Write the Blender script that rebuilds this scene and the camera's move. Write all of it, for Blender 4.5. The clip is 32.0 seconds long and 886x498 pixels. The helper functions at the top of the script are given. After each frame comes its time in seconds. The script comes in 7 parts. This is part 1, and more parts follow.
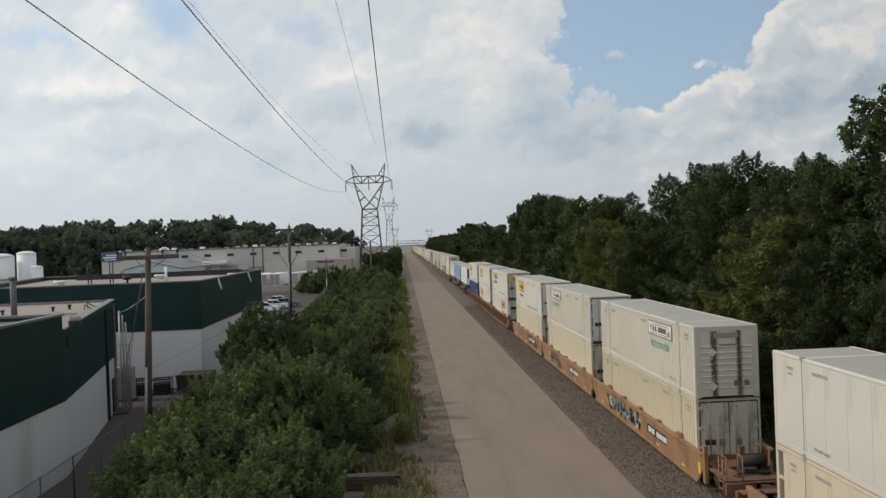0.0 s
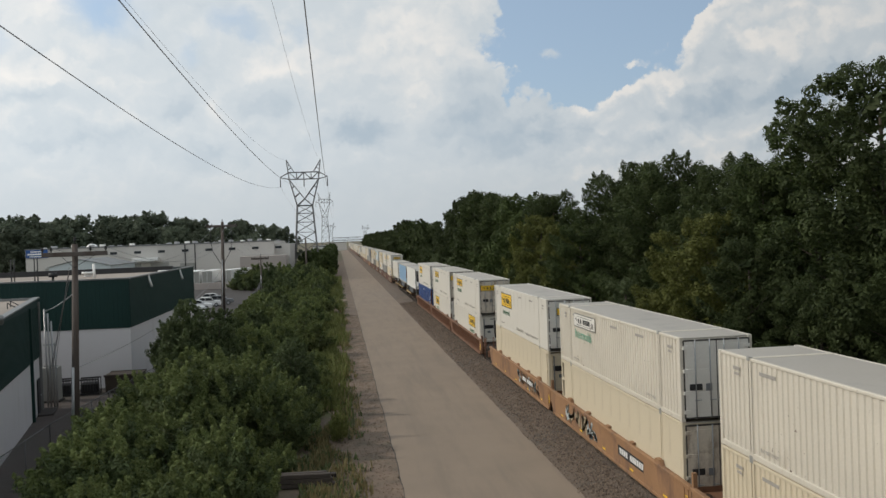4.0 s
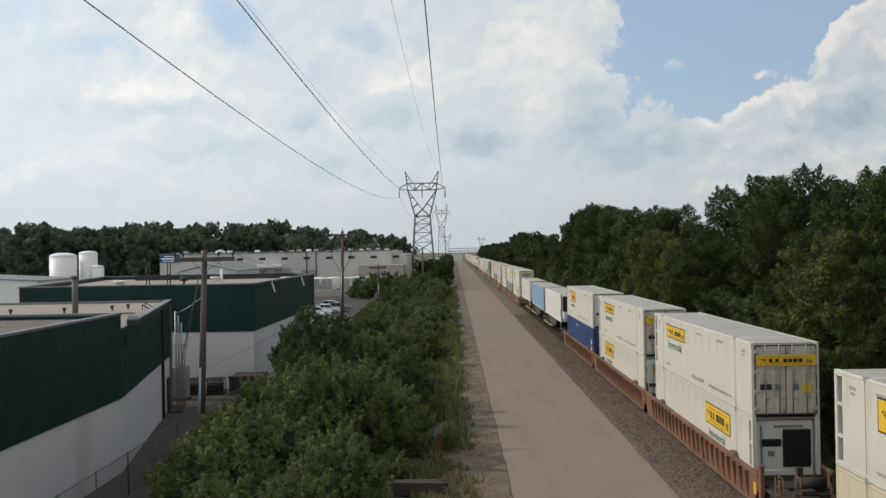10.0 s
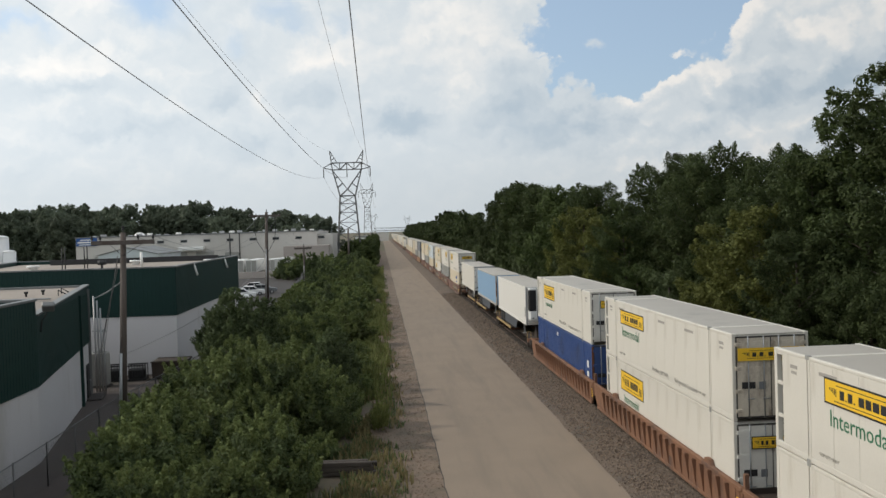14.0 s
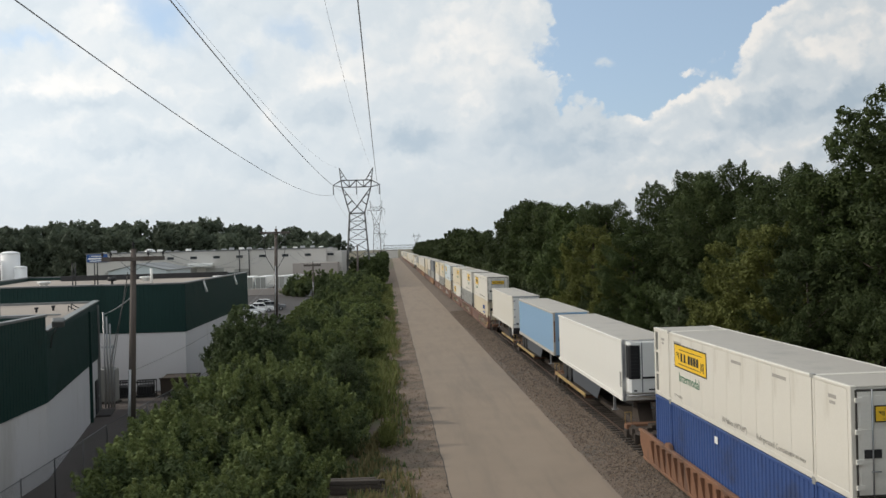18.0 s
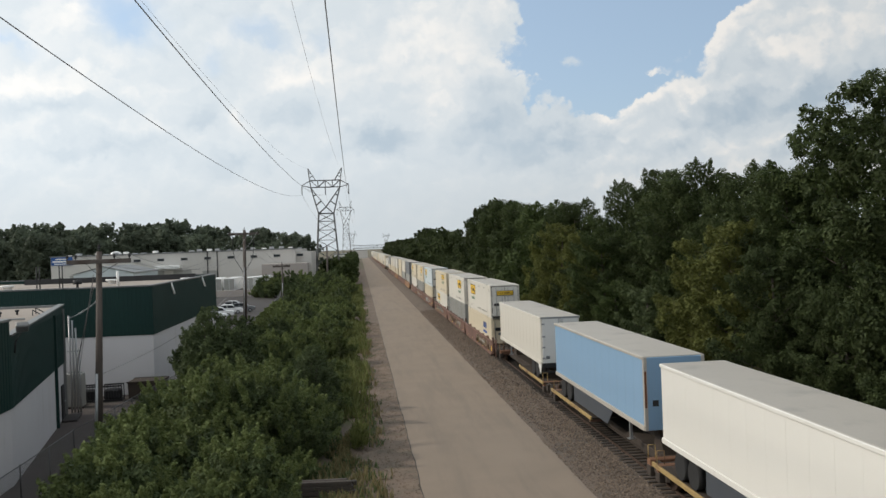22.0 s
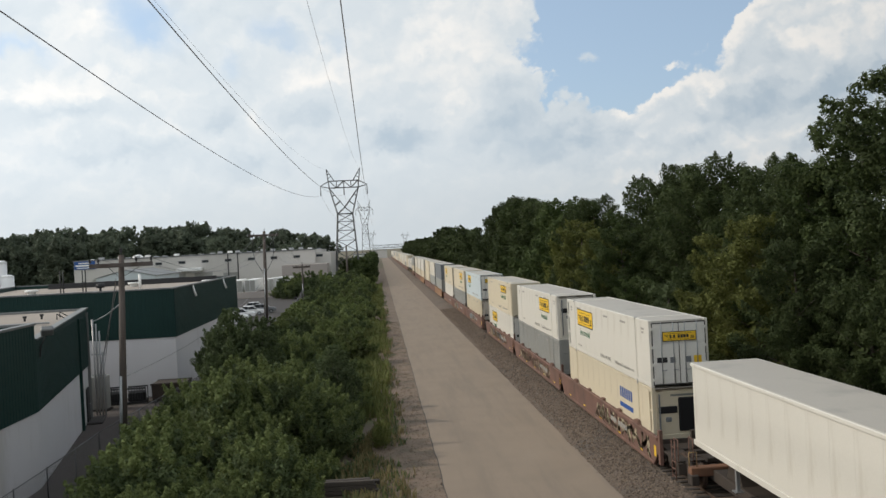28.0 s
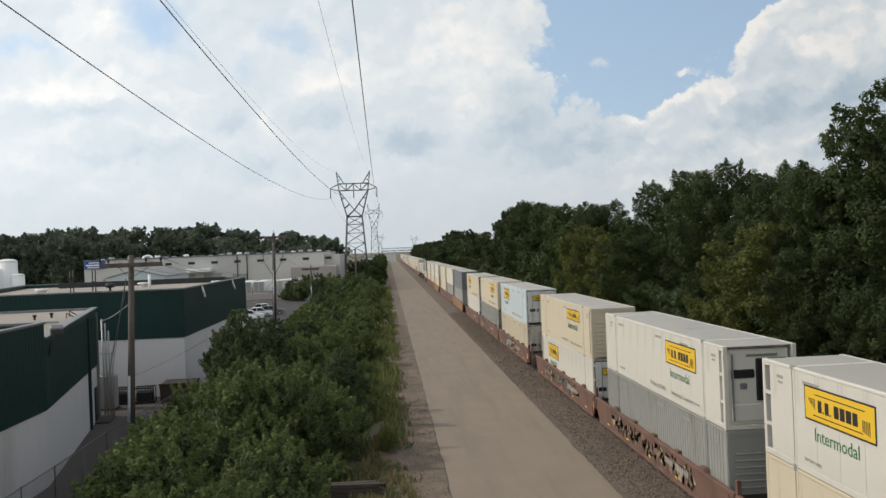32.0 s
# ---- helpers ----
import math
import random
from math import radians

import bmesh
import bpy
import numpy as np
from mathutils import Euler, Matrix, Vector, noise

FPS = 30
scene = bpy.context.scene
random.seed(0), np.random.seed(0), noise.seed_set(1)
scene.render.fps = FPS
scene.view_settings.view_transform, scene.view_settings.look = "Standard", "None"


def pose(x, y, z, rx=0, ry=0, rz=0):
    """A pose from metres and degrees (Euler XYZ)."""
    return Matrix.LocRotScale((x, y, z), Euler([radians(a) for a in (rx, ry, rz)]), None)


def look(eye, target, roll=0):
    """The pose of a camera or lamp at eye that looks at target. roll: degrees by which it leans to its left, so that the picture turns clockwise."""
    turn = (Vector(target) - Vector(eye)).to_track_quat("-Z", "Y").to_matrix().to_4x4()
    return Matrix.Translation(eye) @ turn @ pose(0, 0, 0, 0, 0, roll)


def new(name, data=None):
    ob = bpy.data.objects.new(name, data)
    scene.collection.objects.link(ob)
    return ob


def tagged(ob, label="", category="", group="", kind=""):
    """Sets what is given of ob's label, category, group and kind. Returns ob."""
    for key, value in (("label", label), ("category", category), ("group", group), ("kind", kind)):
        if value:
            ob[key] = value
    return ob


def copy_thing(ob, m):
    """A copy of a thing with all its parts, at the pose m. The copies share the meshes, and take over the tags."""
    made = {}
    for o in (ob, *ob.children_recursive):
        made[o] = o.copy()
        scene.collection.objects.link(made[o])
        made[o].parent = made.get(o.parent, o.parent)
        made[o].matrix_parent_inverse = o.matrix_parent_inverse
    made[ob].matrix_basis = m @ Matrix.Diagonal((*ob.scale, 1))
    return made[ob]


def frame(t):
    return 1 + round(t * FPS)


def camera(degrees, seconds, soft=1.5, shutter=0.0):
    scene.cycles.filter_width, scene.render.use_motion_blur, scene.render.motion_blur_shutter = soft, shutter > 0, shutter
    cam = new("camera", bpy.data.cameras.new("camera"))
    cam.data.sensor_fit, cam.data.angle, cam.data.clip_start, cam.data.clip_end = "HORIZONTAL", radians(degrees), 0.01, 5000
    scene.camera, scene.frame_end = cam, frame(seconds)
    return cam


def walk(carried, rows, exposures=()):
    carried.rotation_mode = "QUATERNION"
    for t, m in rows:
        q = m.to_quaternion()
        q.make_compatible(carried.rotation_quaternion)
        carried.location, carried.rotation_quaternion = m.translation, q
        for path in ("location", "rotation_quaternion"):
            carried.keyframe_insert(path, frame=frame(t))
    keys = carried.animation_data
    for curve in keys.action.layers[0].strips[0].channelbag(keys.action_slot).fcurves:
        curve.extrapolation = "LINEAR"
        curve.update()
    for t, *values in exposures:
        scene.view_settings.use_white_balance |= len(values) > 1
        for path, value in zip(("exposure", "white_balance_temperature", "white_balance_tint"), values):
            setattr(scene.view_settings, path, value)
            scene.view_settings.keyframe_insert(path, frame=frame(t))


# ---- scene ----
cam = camera(54.0, 32.0, soft=1.5)
# hand-held on a footbridge 10 m above the road: it turns, but keeps its place
PATH = [
    (0, pose(0, 0, 10.2, 89.51, 2.23, -2.69)),
    (0.5, pose(0, 0, 10.2, 89.36, 2.13, -4.69)),
    (1, pose(0, 0, 10.2, 89.21, 2.03, -6.78)),
    (1.5, pose(0, 0, 10.2, 89.18, 2.04, -7.17)),
    (2, pose(0, 0, 10.2, 89.15, 2.05, -7.31)),
    (2.5, pose(0, 0, 10.2, 89.13, 2.10, -7.27)),
    (4.5, pose(0, 0, 10.2, 89.15, 2.16, -6.65)),
    (5, pose(0, 0, 10.2, 89.17, 2.17, -6.38)),
    (5.5, pose(0, 0, 10.2, 89.18, 2.18, -6.30)),
    (6, pose(0, 0, 10.2, 89.18, 2.18, -6.19)),
    (6.5, pose(0, 0, 10.2, 89.20, 2.21, -5.73)),
    (7, pose(0, 0, 10.2, 89.23, 2.21, -5.28)),
    (7.5, pose(0, 0, 10.2, 89.25, 2.23, -4.97)),
    (8, pose(0, 0, 10.2, 89.28, 2.23, -4.68)),
    (8.5, pose(0, 0, 10.2, 89.36, 2.25, -4.42)),
    (9, pose(0, 0, 10.2, 89.55, 2.07, -3.92)),
    (9.5, pose(0, 0, 10.2, 89.99, 1.26, -1.63)),
    (10, pose(0, 0, 10.2, 90.12, 1.06, 0.73)),
    (10.5, pose(0, 0, 10.2, 90.18, 1.47, 0.49)),
    (11, pose(0, 0, 10.2, 90.11, 1.32, 0.06)),
    (11.5, pose(0, 0, 10.2, 89.88, 1.47, -0.72)),
    (12, pose(0, 0, 10.2, 89.19, 1.35, -2.82)),
    (12.5, pose(0, 0, 10.2, 88.71, 1.27, -4.28)),
    (13, pose(0, 0, 10.2, 89.22, 1.11, -5.39)),
    (13.5, pose(0, 0, 10.2, 89.02, 1.13, -5.28)),
    (14, pose(0, 0, 10.2, 88.63, 1.80, -4.14)),
    (14.5, pose(0, 0, 10.2, 88.86, 2.06, -2.97)),
    (16.5, pose(0, 0, 10.2, 89.70, 1.58, -3.74)),
    (17, pose(0, 0, 10.2, 89.78, 1.59, -3.46)),
    (17.5, pose(0, 0, 10.2, 89.85, 1.58, -2.83)),
    (18, pose(0, 0, 10.2, 89.81, 1.56, -3.54)),
    (18.5, pose(0, 0, 10.2, 89.80, 1.58, -3.86)),
    (19, pose(0, 0, 10.2, 89.81, 1.58, -3.80)),
    (19.5, pose(0, 0, 10.2, 89.80, 1.59, -3.92)),
    (20, pose(0, 0, 10.2, 89.79, 1.59, -4.20)),
    (20.5, pose(0, 0, 10.2, 89.81, 1.63, -4.15)),
    (21, pose(0, 0, 10.2, 89.84, 1.66, -3.58)),
    (21.5, pose(0, 0, 10.2, 89.84, 1.89, -2.99)),
    (22, pose(0, 0, 10.2, 89.71, 2.10, -5.53)),
    (22.5, pose(0, 0, 10.2, 89.96, 1.96, -5.92)),
    (23, pose(0, 0, 10.2, 90.08, 2.06, -5.01)),
    (23.5, pose(0, 0, 10.2, 90.01, 2.28, -4.59)),
    (24, pose(0, 0, 10.2, 89.81, 2.95, -4.60)),
    (24.5, pose(0, 0, 10.2, 89.75, 3.03, -4.56)),
    (25, pose(0, 0, 10.2, 89.74, 3.05, -4.51)),
    (25.5, pose(0, 0, 10.2, 89.75, 3.04, -4.58)),
    (27.5, pose(0, 0, 10.2, 89.66, 2.97, -4.48)),
    (28, pose(0, 0, 10.2, 89.67, 2.98, -4.27)),
    (28.5, pose(0, 0, 10.2, 89.72, 2.93, -4.32)),
    (29, pose(0, 0, 10.2, 89.70, 3.01, -4.17)),
    (29.5, pose(0, 0, 10.2, 89.71, 3.04, -4.17)),
    (30, pose(0, 0, 10.2, 89.65, 3.15, -4.25)),
    (30.5, pose(0, 0, 10.2, 89.77, 2.75, -4.07)),
    (31, pose(0, 0, 10.2, 89.88, 2.43, -3.84)),
    (31.5, pose(0, 0, 10.2, 89.96, 2.18, -3.67)),
    (32, pose(0, 0, 10.2, 89.95, 2.30, -3.68)),
]
# the sun comes out of thin cloud on the way
walk(cam, PATH, exposures=[(0, -0.22), (4, -0.19), (8, -0.15), (12, -0.09), (17, 0.0), (32, 0.0)])

# ---- sky and sun ----
SUN_AZ, SUN_EL = -82.5, 33.0          # degrees from the line of the road, and above the horizon


def nodes_of(tree):
    tree.nodes.clear()

    def add(kind, **inputs):
        n = tree.nodes.new(kind)
        for key, value in inputs.items():
            slot = n.inputs[int(key[1:])] if key[0] == "i" and key[1:].isdigit() else n.inputs[key.replace("_", " ")]
            if isinstance(value, bpy.types.NodeSocket):
                tree.links.new(value, slot)
            else:
                slot.default_value = value
        return n
    return add


def sky_world():
    world = bpy.data.worlds.new("sky")
    scene.world = world
    world.use_nodes = True
    add = nodes_of(world.node_tree)

    def m(op, a, b=0.0, c=0.0):
        n = add("ShaderNodeMath", i0=a, i1=b, i2=c)
        n.operation = op
        return n.outputs[0]

    def mix(fac, a, b):
        n = add("ShaderNodeMix")
        n.data_type = "RGBA"
        for slot, value in ((n.inputs[0], fac), (n.inputs[6], a), (n.inputs[7], b)):
            if isinstance(value, bpy.types.NodeSocket):
                world.node_tree.links.new(value, slot)
            else:
                slot.default_value = value
        return n.outputs[2]

    def step(x, lo, hi):
        n = add("ShaderNodeMapRange", i0=x, i1=lo, i2=hi)
        n.interpolation_type = "SMOOTHSTEP"
        return n.outputs[0]

    way = add("ShaderNodeTexCoord").outputs["Generated"]
    sep = add("ShaderNodeSeparateXYZ", i0=way)
    az = m("MULTIPLY", m("ARCTAN2", sep.outputs[0], sep.outputs[1]), 57.2958)
    el = m("MULTIPLY", m("ARCSINE", sep.outputs[2]), 57.2958)

    def vec(op, a, b):
        n = add("ShaderNodeVectorMath", i0=a)
        n.operation = op
        slot = n.inputs["Scale"] if op == "SCALE" else n.inputs[1]
        if isinstance(b, bpy.types.NodeSocket):
            world.node_tree.links.new(b, slot)
        else:
            slot.default_value = b
        return n.outputs[0]

    # the sky in tens of degrees, its outlines curled by broad and fine turbulence
    flat_sky = add("ShaderNodeCombineXYZ", i0=m("MULTIPLY", az, 0.1), i1=m("MULTIPLY", el, 0.1), i2=1.3).outputs[0]
    curl = None
    for scale, amount, seed in ((2.4, 0.34, 2.0), (7.0, 0.13, 7.0), (20.0, 0.05, 11.0)):
        n = add("ShaderNodeTexNoise", i0=vec("ADD", flat_sky, (0, 0, seed)), Scale=scale, Detail=4.0, Roughness=0.6)
        c = vec("SCALE", vec("SUBTRACT", n.outputs["Color"], (0.5, 0.5, 0.5)), amount)
        curl = c if curl is None else vec("ADD", curl, c)
    curled = vec("ADD", flat_sky, curl)

    def spots(rows, at=None):
        """Soft patches: azimuth, elevation, their half widths, and weight."""
        sep2 = add("ShaderNodeSeparateXYZ", i0=curled if at is None else at)
        total = None
        for a, e, ra, re, w in rows:
            x = m("POWER", m("MULTIPLY", m("SUBTRACT", sep2.outputs[0], a * 0.1), 10 / ra), 2.0)
            y = m("POWER", m("MULTIPLY", m("SUBTRACT", sep2.outputs[1], e * 0.1), 10 / re), 2.0)
            g = m("MULTIPLY", m("EXPONENT", m("MULTIPLY", m("ADD", x, y), -1.0)), w)
            total = g if total is None else m("ADD", total, g)
        return total

    def heaps(shift):
        """Height of the heaped cloud: rounded cells at three sizes."""
        pos = vec("MULTIPLY", vec("ADD", curled, shift), (1.0, 1.35, 1.0))
        total = 0.0
        for size, w in ((2.4, 0.42), (5.6, 0.24), (13.0, 0.11)):
            cell = add("ShaderNodeTexVoronoi", i0=pos, Scale=size)
            cell.feature = "SMOOTH_F1"
            cell.inputs["Smoothness"].default_value = 0.6
            total = m("ADD", total, m("MULTIPLY", m("SUBTRACT", 0.45, cell.outputs["Distance"]), w))
        return total

    heap = heaps((0, 0, 0))
    relief = m("SUBTRACT", heap, heaps((-0.045, 0.075, 0)))
    broad = add("ShaderNodeTexNoise", i0=vec("MULTIPLY", curled, (1.0, 1.7, 1.0)), Scale=1.1, Detail=5.0, Roughness=0.5).outputs[0]
    sep3 = add("ShaderNodeSeparateXYZ", i0=curled)
    ca, ce = m("MULTIPLY", sep3.outputs[0], 10.0), m("MULTIPLY", sep3.outputs[1], 10.0)
    # the wide blue gap: an upright bank on one side, a bank whose top climbs away on the other
    bank = m("ADD", m("ADD", 9.2, m("MULTIPLY", m("MAXIMUM", m("SUBTRACT", 16.5, ca), 0.0), 0.36)),
             m("ADD", m("MULTIPLY", m("MAXIMUM", m("SUBTRACT", ca, 16.5), 0.0), 0.38), m("MULTIPLY", m("MAXIMUM", m("SUBTRACT", ca, 22.6), 0.0), 0.8)))
    bulge = m("MULTIPLY", m("SUBTRACT", heap, 0.12), 7.0)
    over = m("SUBTRACT", m("SUBTRACT", ce, bank), bulge)
    side = m("SUBTRACT", m("SUBTRACT", ca, 11.5), bulge)
    gap = m("MULTIPLY", step(side, -0.5, 0.9), step(over, -0.35, 0.75))
    # sunlit rim of the two banks beside the gap
    rim = m("ADD", m("MULTIPLY", step(over, -1.5, -0.2), m("MULTIPLY", step(ca, 13.0, 17.0), 0.30)), m("MULTIPLY", step(ca, 8.6, 10.9), 0.10))
    open_sky = spots(((-13.9, 14.4, 2.4, 2.0, 0.75), (-5.6, 13.8, 2.6, 1.2, 0.55), (-9.0, 11.7, 1.1, 1.0, 0.40), (-21.5, 12.6, 3.4, 0.8, 0.55), (-27.0, 14.5, 3.0, 1.6, 0.5),
                      (-1.6, 13.2, 1.0, 1.4, 0.35), (14.0, 11.4, 0.8, 0.42, -0.65), (15.0, 9.6, 1.8, 0.6, 0.25)))
    lit = spots(((-3.0, 11.2, 3.2, 1.2, 0.34), (6.6, 12.6, 3.6, 3.4, 0.30), (5.2, 8.6, 1.2, 1.7, 0.26), (-19.0, 10.6, 4.0, 1.0, 0.34), (-12.2, 9.6, 2.4, 1.0, 0.28), (-7.4, 8.7, 0.8, 1.3, 0.30),
                 (16.2, 7.5, 1.3, 0.8, 0.26), (27.6, 11.2, 3.0, 0.8, 0.30), (-20.0, 8.0, 2.0, 0.8, 0.16), (-17.0, 14.0, 2.4, 1.6, 0.24), (21.0, 9.0, 2.0, 0.8, 0.20)))
    dim = spots(((2.0, 7.1, 2.2, 0.9, 0.62), (-3.6, 8.6, 2.4, 1.1, 0.42), (-9.8, 8.6, 1.4, 1.1, 0.40), (11.5, 6.8, 6.0, 1.8, 0.60), (24.0, 7.8, 4.5, 1.4, 0.46), (31.0, 8.4, 4.0, 2.2, 0.62),
                 (-15.0, 6.6, 3.4, 0.9, 0.32), (-18.0, 9.0, 2.6, 0.7, 0.26), (24.5, 10.0, 3.0, 0.6, 0.22), (9.0, 9.6, 1.6, 2.0, 0.28), (-8.0, 5.6, 3.0, 0.8, 0.24)))
    tone = m("ADD", 0.50, m("ADD", m("ADD", m("SUBTRACT", lit, dim), rim), m("ADD", m("MULTIPLY", relief, m("ADD", 1.0, step(ca, 8.0, 18.0))), m("MULTIPLY", m("SUBTRACT", broad, 0.5), 0.6))))
    cloud = mix(step(tone, -0.3, 0.6), (0.50, 0.60, 0.69, 1), (0.73, 0.79, 0.83, 1))
    cloud = mix(step(tone, 0.45, 1.05), cloud, (1.0, 0.975, 0.935, 1))
    nishita = add("ShaderNodeTexSky")
    nishita.sky_type, nishita.sun_disc = "NISHITA", False
    nishita.sun_elevation, nishita.sun_rotation = radians(SUN_EL), radians(SUN_AZ)
    nishita.air_density, nishita.dust_density = 1.0, 1.5
    blue = vec("SCALE", nishita.outputs[0], 0.15)
    veil = mix(0.5, blue, (0.56, 0.73, 0.93, 1))
    sky = mix(step(m("ADD", gap, m("ADD", open_sky, m("MULTIPLY", m("SUBTRACT", broad, 0.5), -0.5))), 0.12, 0.92), cloud, veil)
    haze = step(m("MULTIPLY", el, -1.0), -6.5, -0.5)
    sky = mix(m("MULTIPLY", haze, 0.85), sky, (0.625, 0.68, 0.715, 1))
    # brighter towards the sun
    glow = add("ShaderNodeMapRange", i0=az, i1=35.0, i2=-35.0, i3=0.78, i4=1.16)
    sky = vec("SCALE", sky, glow.outputs[0])
    back = add("ShaderNodeBackground", Color=sky, Strength=1.0)
    add("ShaderNodeOutputWorld", Surface=back.outputs[0])


sky_world()
sun = new("sun", bpy.data.lights.new("sun", "SUN"))
sun.data.energy, sun.data.angle, sun.data.color = 2.05, radians(1.5), (1.0, 0.91, 0.78)
sun.matrix_basis = look((0, 0, 60), Vector((0, 0, 60)) - Vector((math.sin(radians(SUN_AZ)) * math.cos(radians(SUN_EL)),
                                                                 math.cos(radians(SUN_AZ)) * math.cos(radians(SUN_EL)), math.sin(radians(SUN_EL)))))
scene.view_settings.exposure = 0.0


# ---- materials ----
def surface(name, color, rough=0.7, metal=0.0, vary=0.18, scale=1.0, fine=25.0, dirt=None, dirt_at=0.62, dirt_scale=0.6, bump=0.1, streak=1.0, along=1.0, island=0.0, each=0.0, spec=0.5, chips=None, runs=()):
    """A plain surface with coarse and fine variation, and dirt of one colour where coarse noise is high. streak > 1 draws the dirt out downwards, along > 1 down the line."""
    mt = bpy.data.materials.new(name)
    mt.use_nodes = True
    tree = mt.node_tree
    add = nodes_of(tree)
    co = add("ShaderNodeTexCoord").outputs["Object"]
    big = add("ShaderNodeTexNoise", i0=co, Scale=scale, Detail=5.0).outputs[0]
    small = add("ShaderNodeTexNoise", i0=co, Scale=fine, Detail=4.0).outputs[0]

    def m(op, a, b=0.0, c=0.0):
        n = add("ShaderNodeMath", i0=a, i1=b, i2=c)
        n.operation = op
        return n.outputs[0]
    value = m("ADD", m("MULTIPLY", m("SUBTRACT", big, 0.5), vary * 2.2), m("MULTIPLY", m("SUBTRACT", small, 0.5), vary * 1.6))
    if island:
        rnd = add("ShaderNodeNewGeometry").outputs["Random Per Island"]
        value = m("ADD", value, m("MULTIPLY", m("SUBTRACT", rnd, 0.5), island * 2))
    if each:
        rnd = add("ShaderNodeObjectInfo").outputs["Random"]
        value = m("ADD", value, m("MULTIPLY", m("SUBTRACT", rnd, 0.5), each * 2))
    shade = add("ShaderNodeVectorMath", i0=(*color, ))
    shade.operation = "SCALE"
    tree.links.new(m("ADD", value, 1.0), shade.inputs["Scale"])
    col = shade.outputs[0]
    if dirt:
        mp = add("ShaderNodeMapping", i0=co)
        mp.inputs["Scale"].default_value = (dirt_scale, dirt_scale / along, dirt_scale / streak)
        patch = add("ShaderNodeTexNoise", i0=mp.outputs[0], Scale=1.0, Detail=7.0, Roughness=0.65).outputs[0]
        fac = add("ShaderNodeMapRange", i0=patch, i1=dirt_at - 0.07, i2=dirt_at + 0.13)
        mx = add("ShaderNodeMix")
        mx.data_type = "RGBA"
        tree.links.new(fac.outputs[0], mx.inputs[0])
        tree.links.new(col, mx.inputs[6])
        mx.inputs[7].default_value = (*dirt, 1)
        col = mx.outputs[2]
    def over(fac, tint):
        mx = add("ShaderNodeMix")
        mx.data_type = "RGBA"
        tree.links.new(fac, mx.inputs[0])
        tree.links.new(col, mx.inputs[6])
        mx.inputs[7].default_value = (*tint, 1)
        return mx.outputs[2]
    if chips:                                  # flaked spots down to the rust
        where = add("ShaderNodeTexNoise", i0=co, Scale=0.55, Detail=2.0).outputs[0]
        spot = add("ShaderNodeTexNoise", i0=co, Scale=6.5, Detail=5.0, Roughness=0.6).outputs[0]
        col = over(add("ShaderNodeMapRange", i0=m("ADD", spot, m("MULTIPLY", where, 0.35)), i1=chips, i2=chips + 0.03).outputs[0], (0.11, 0.06, 0.035))
    for x0, wide in runs:                      # rust run down from a fitting
        x = m("DIVIDE", m("SUBTRACT", add("ShaderNodeSeparateXYZ", i0=co).outputs[0], x0), wide)
        mp = add("ShaderNodeMapping", i0=co)
        mp.inputs["Scale"].default_value = (9, 1, 1.1)
        run = add("ShaderNodeTexNoise", i0=mp.outputs[0], Scale=1.0, Detail=6.0, Roughness=0.65).outputs[0]
        fac = add("ShaderNodeMapRange", i0=m("MULTIPLY", run, m("EXPONENT", m("MULTIPLY", m("MULTIPLY", x, x), -1.0))), i1=0.16, i2=0.50)
        col = over(fac.outputs[0], (0.085, 0.042, 0.022))
    bs = add("ShaderNodeBsdfPrincipled", Base_Color=col, Roughness=rough, Metallic=metal)
    bs.inputs["Specular IOR Level"].default_value = spec
    if bump:
        bp = add("ShaderNodeBump", Strength=bump, Distance=0.05, Height=small)
        tree.links.new(bp.outputs[0], bs.inputs["Normal"])
    add("ShaderNodeOutputMaterial", Surface=bs.outputs[0])
    return mt


def leafy(name, color, light, vary=0.35):
    """Leaves: each its own green, some light passing through."""
    mt = bpy.data.materials.new(name)
    mt.use_nodes = True
    tree = mt.node_tree
    add = nodes_of(tree)
    rnd = add("ShaderNodeNewGeometry").outputs["Random Per Island"]
    ob = add("ShaderNodeObjectInfo").outputs["Random"]
    co = add("ShaderNodeTexCoord").outputs["Object"]
    big = add("ShaderNodeTexNoise", i0=co, Scale=0.45, Detail=3.0).outputs[0]

    def m(op, a, b=0.0):
        n = add("ShaderNodeMath", i0=a, i1=b)
        n.operation = op
        return n.outputs[0]
    fac = m("ADD", m("MULTIPLY", rnd, 0.5), m("MULTIPLY", big, 0.55))
    mx = add("ShaderNodeMix")
    mx.data_type = "RGBA"
    tree.links.new(fac, mx.inputs[0])
    mx.inputs[6].default_value, mx.inputs[7].default_value = (*color, 1), (*light, 1)
    sc = add("ShaderNodeVectorMath", i0=mx.outputs[2])
    sc.operation = "SCALE"
    tree.links.new(m("ADD", m("MULTIPLY", m("SUBTRACT", ob, 0.5), vary), 1.0), sc.inputs["Scale"])
    bs = add("ShaderNodeBsdfPrincipled", Base_Color=sc.outputs[0], Roughness=0.6)
    bs.inputs["Specular IOR Level"].default_value = 0.16
    tr = add("ShaderNodeBsdfTranslucent", Color=sc.outputs[0])
    ms = add("ShaderNodeMixShader", i0=0.3, i1=bs.outputs[0], i2=tr.outputs[0])
    add("ShaderNodeOutputMaterial", Surface=ms.outputs[0])
    return mt


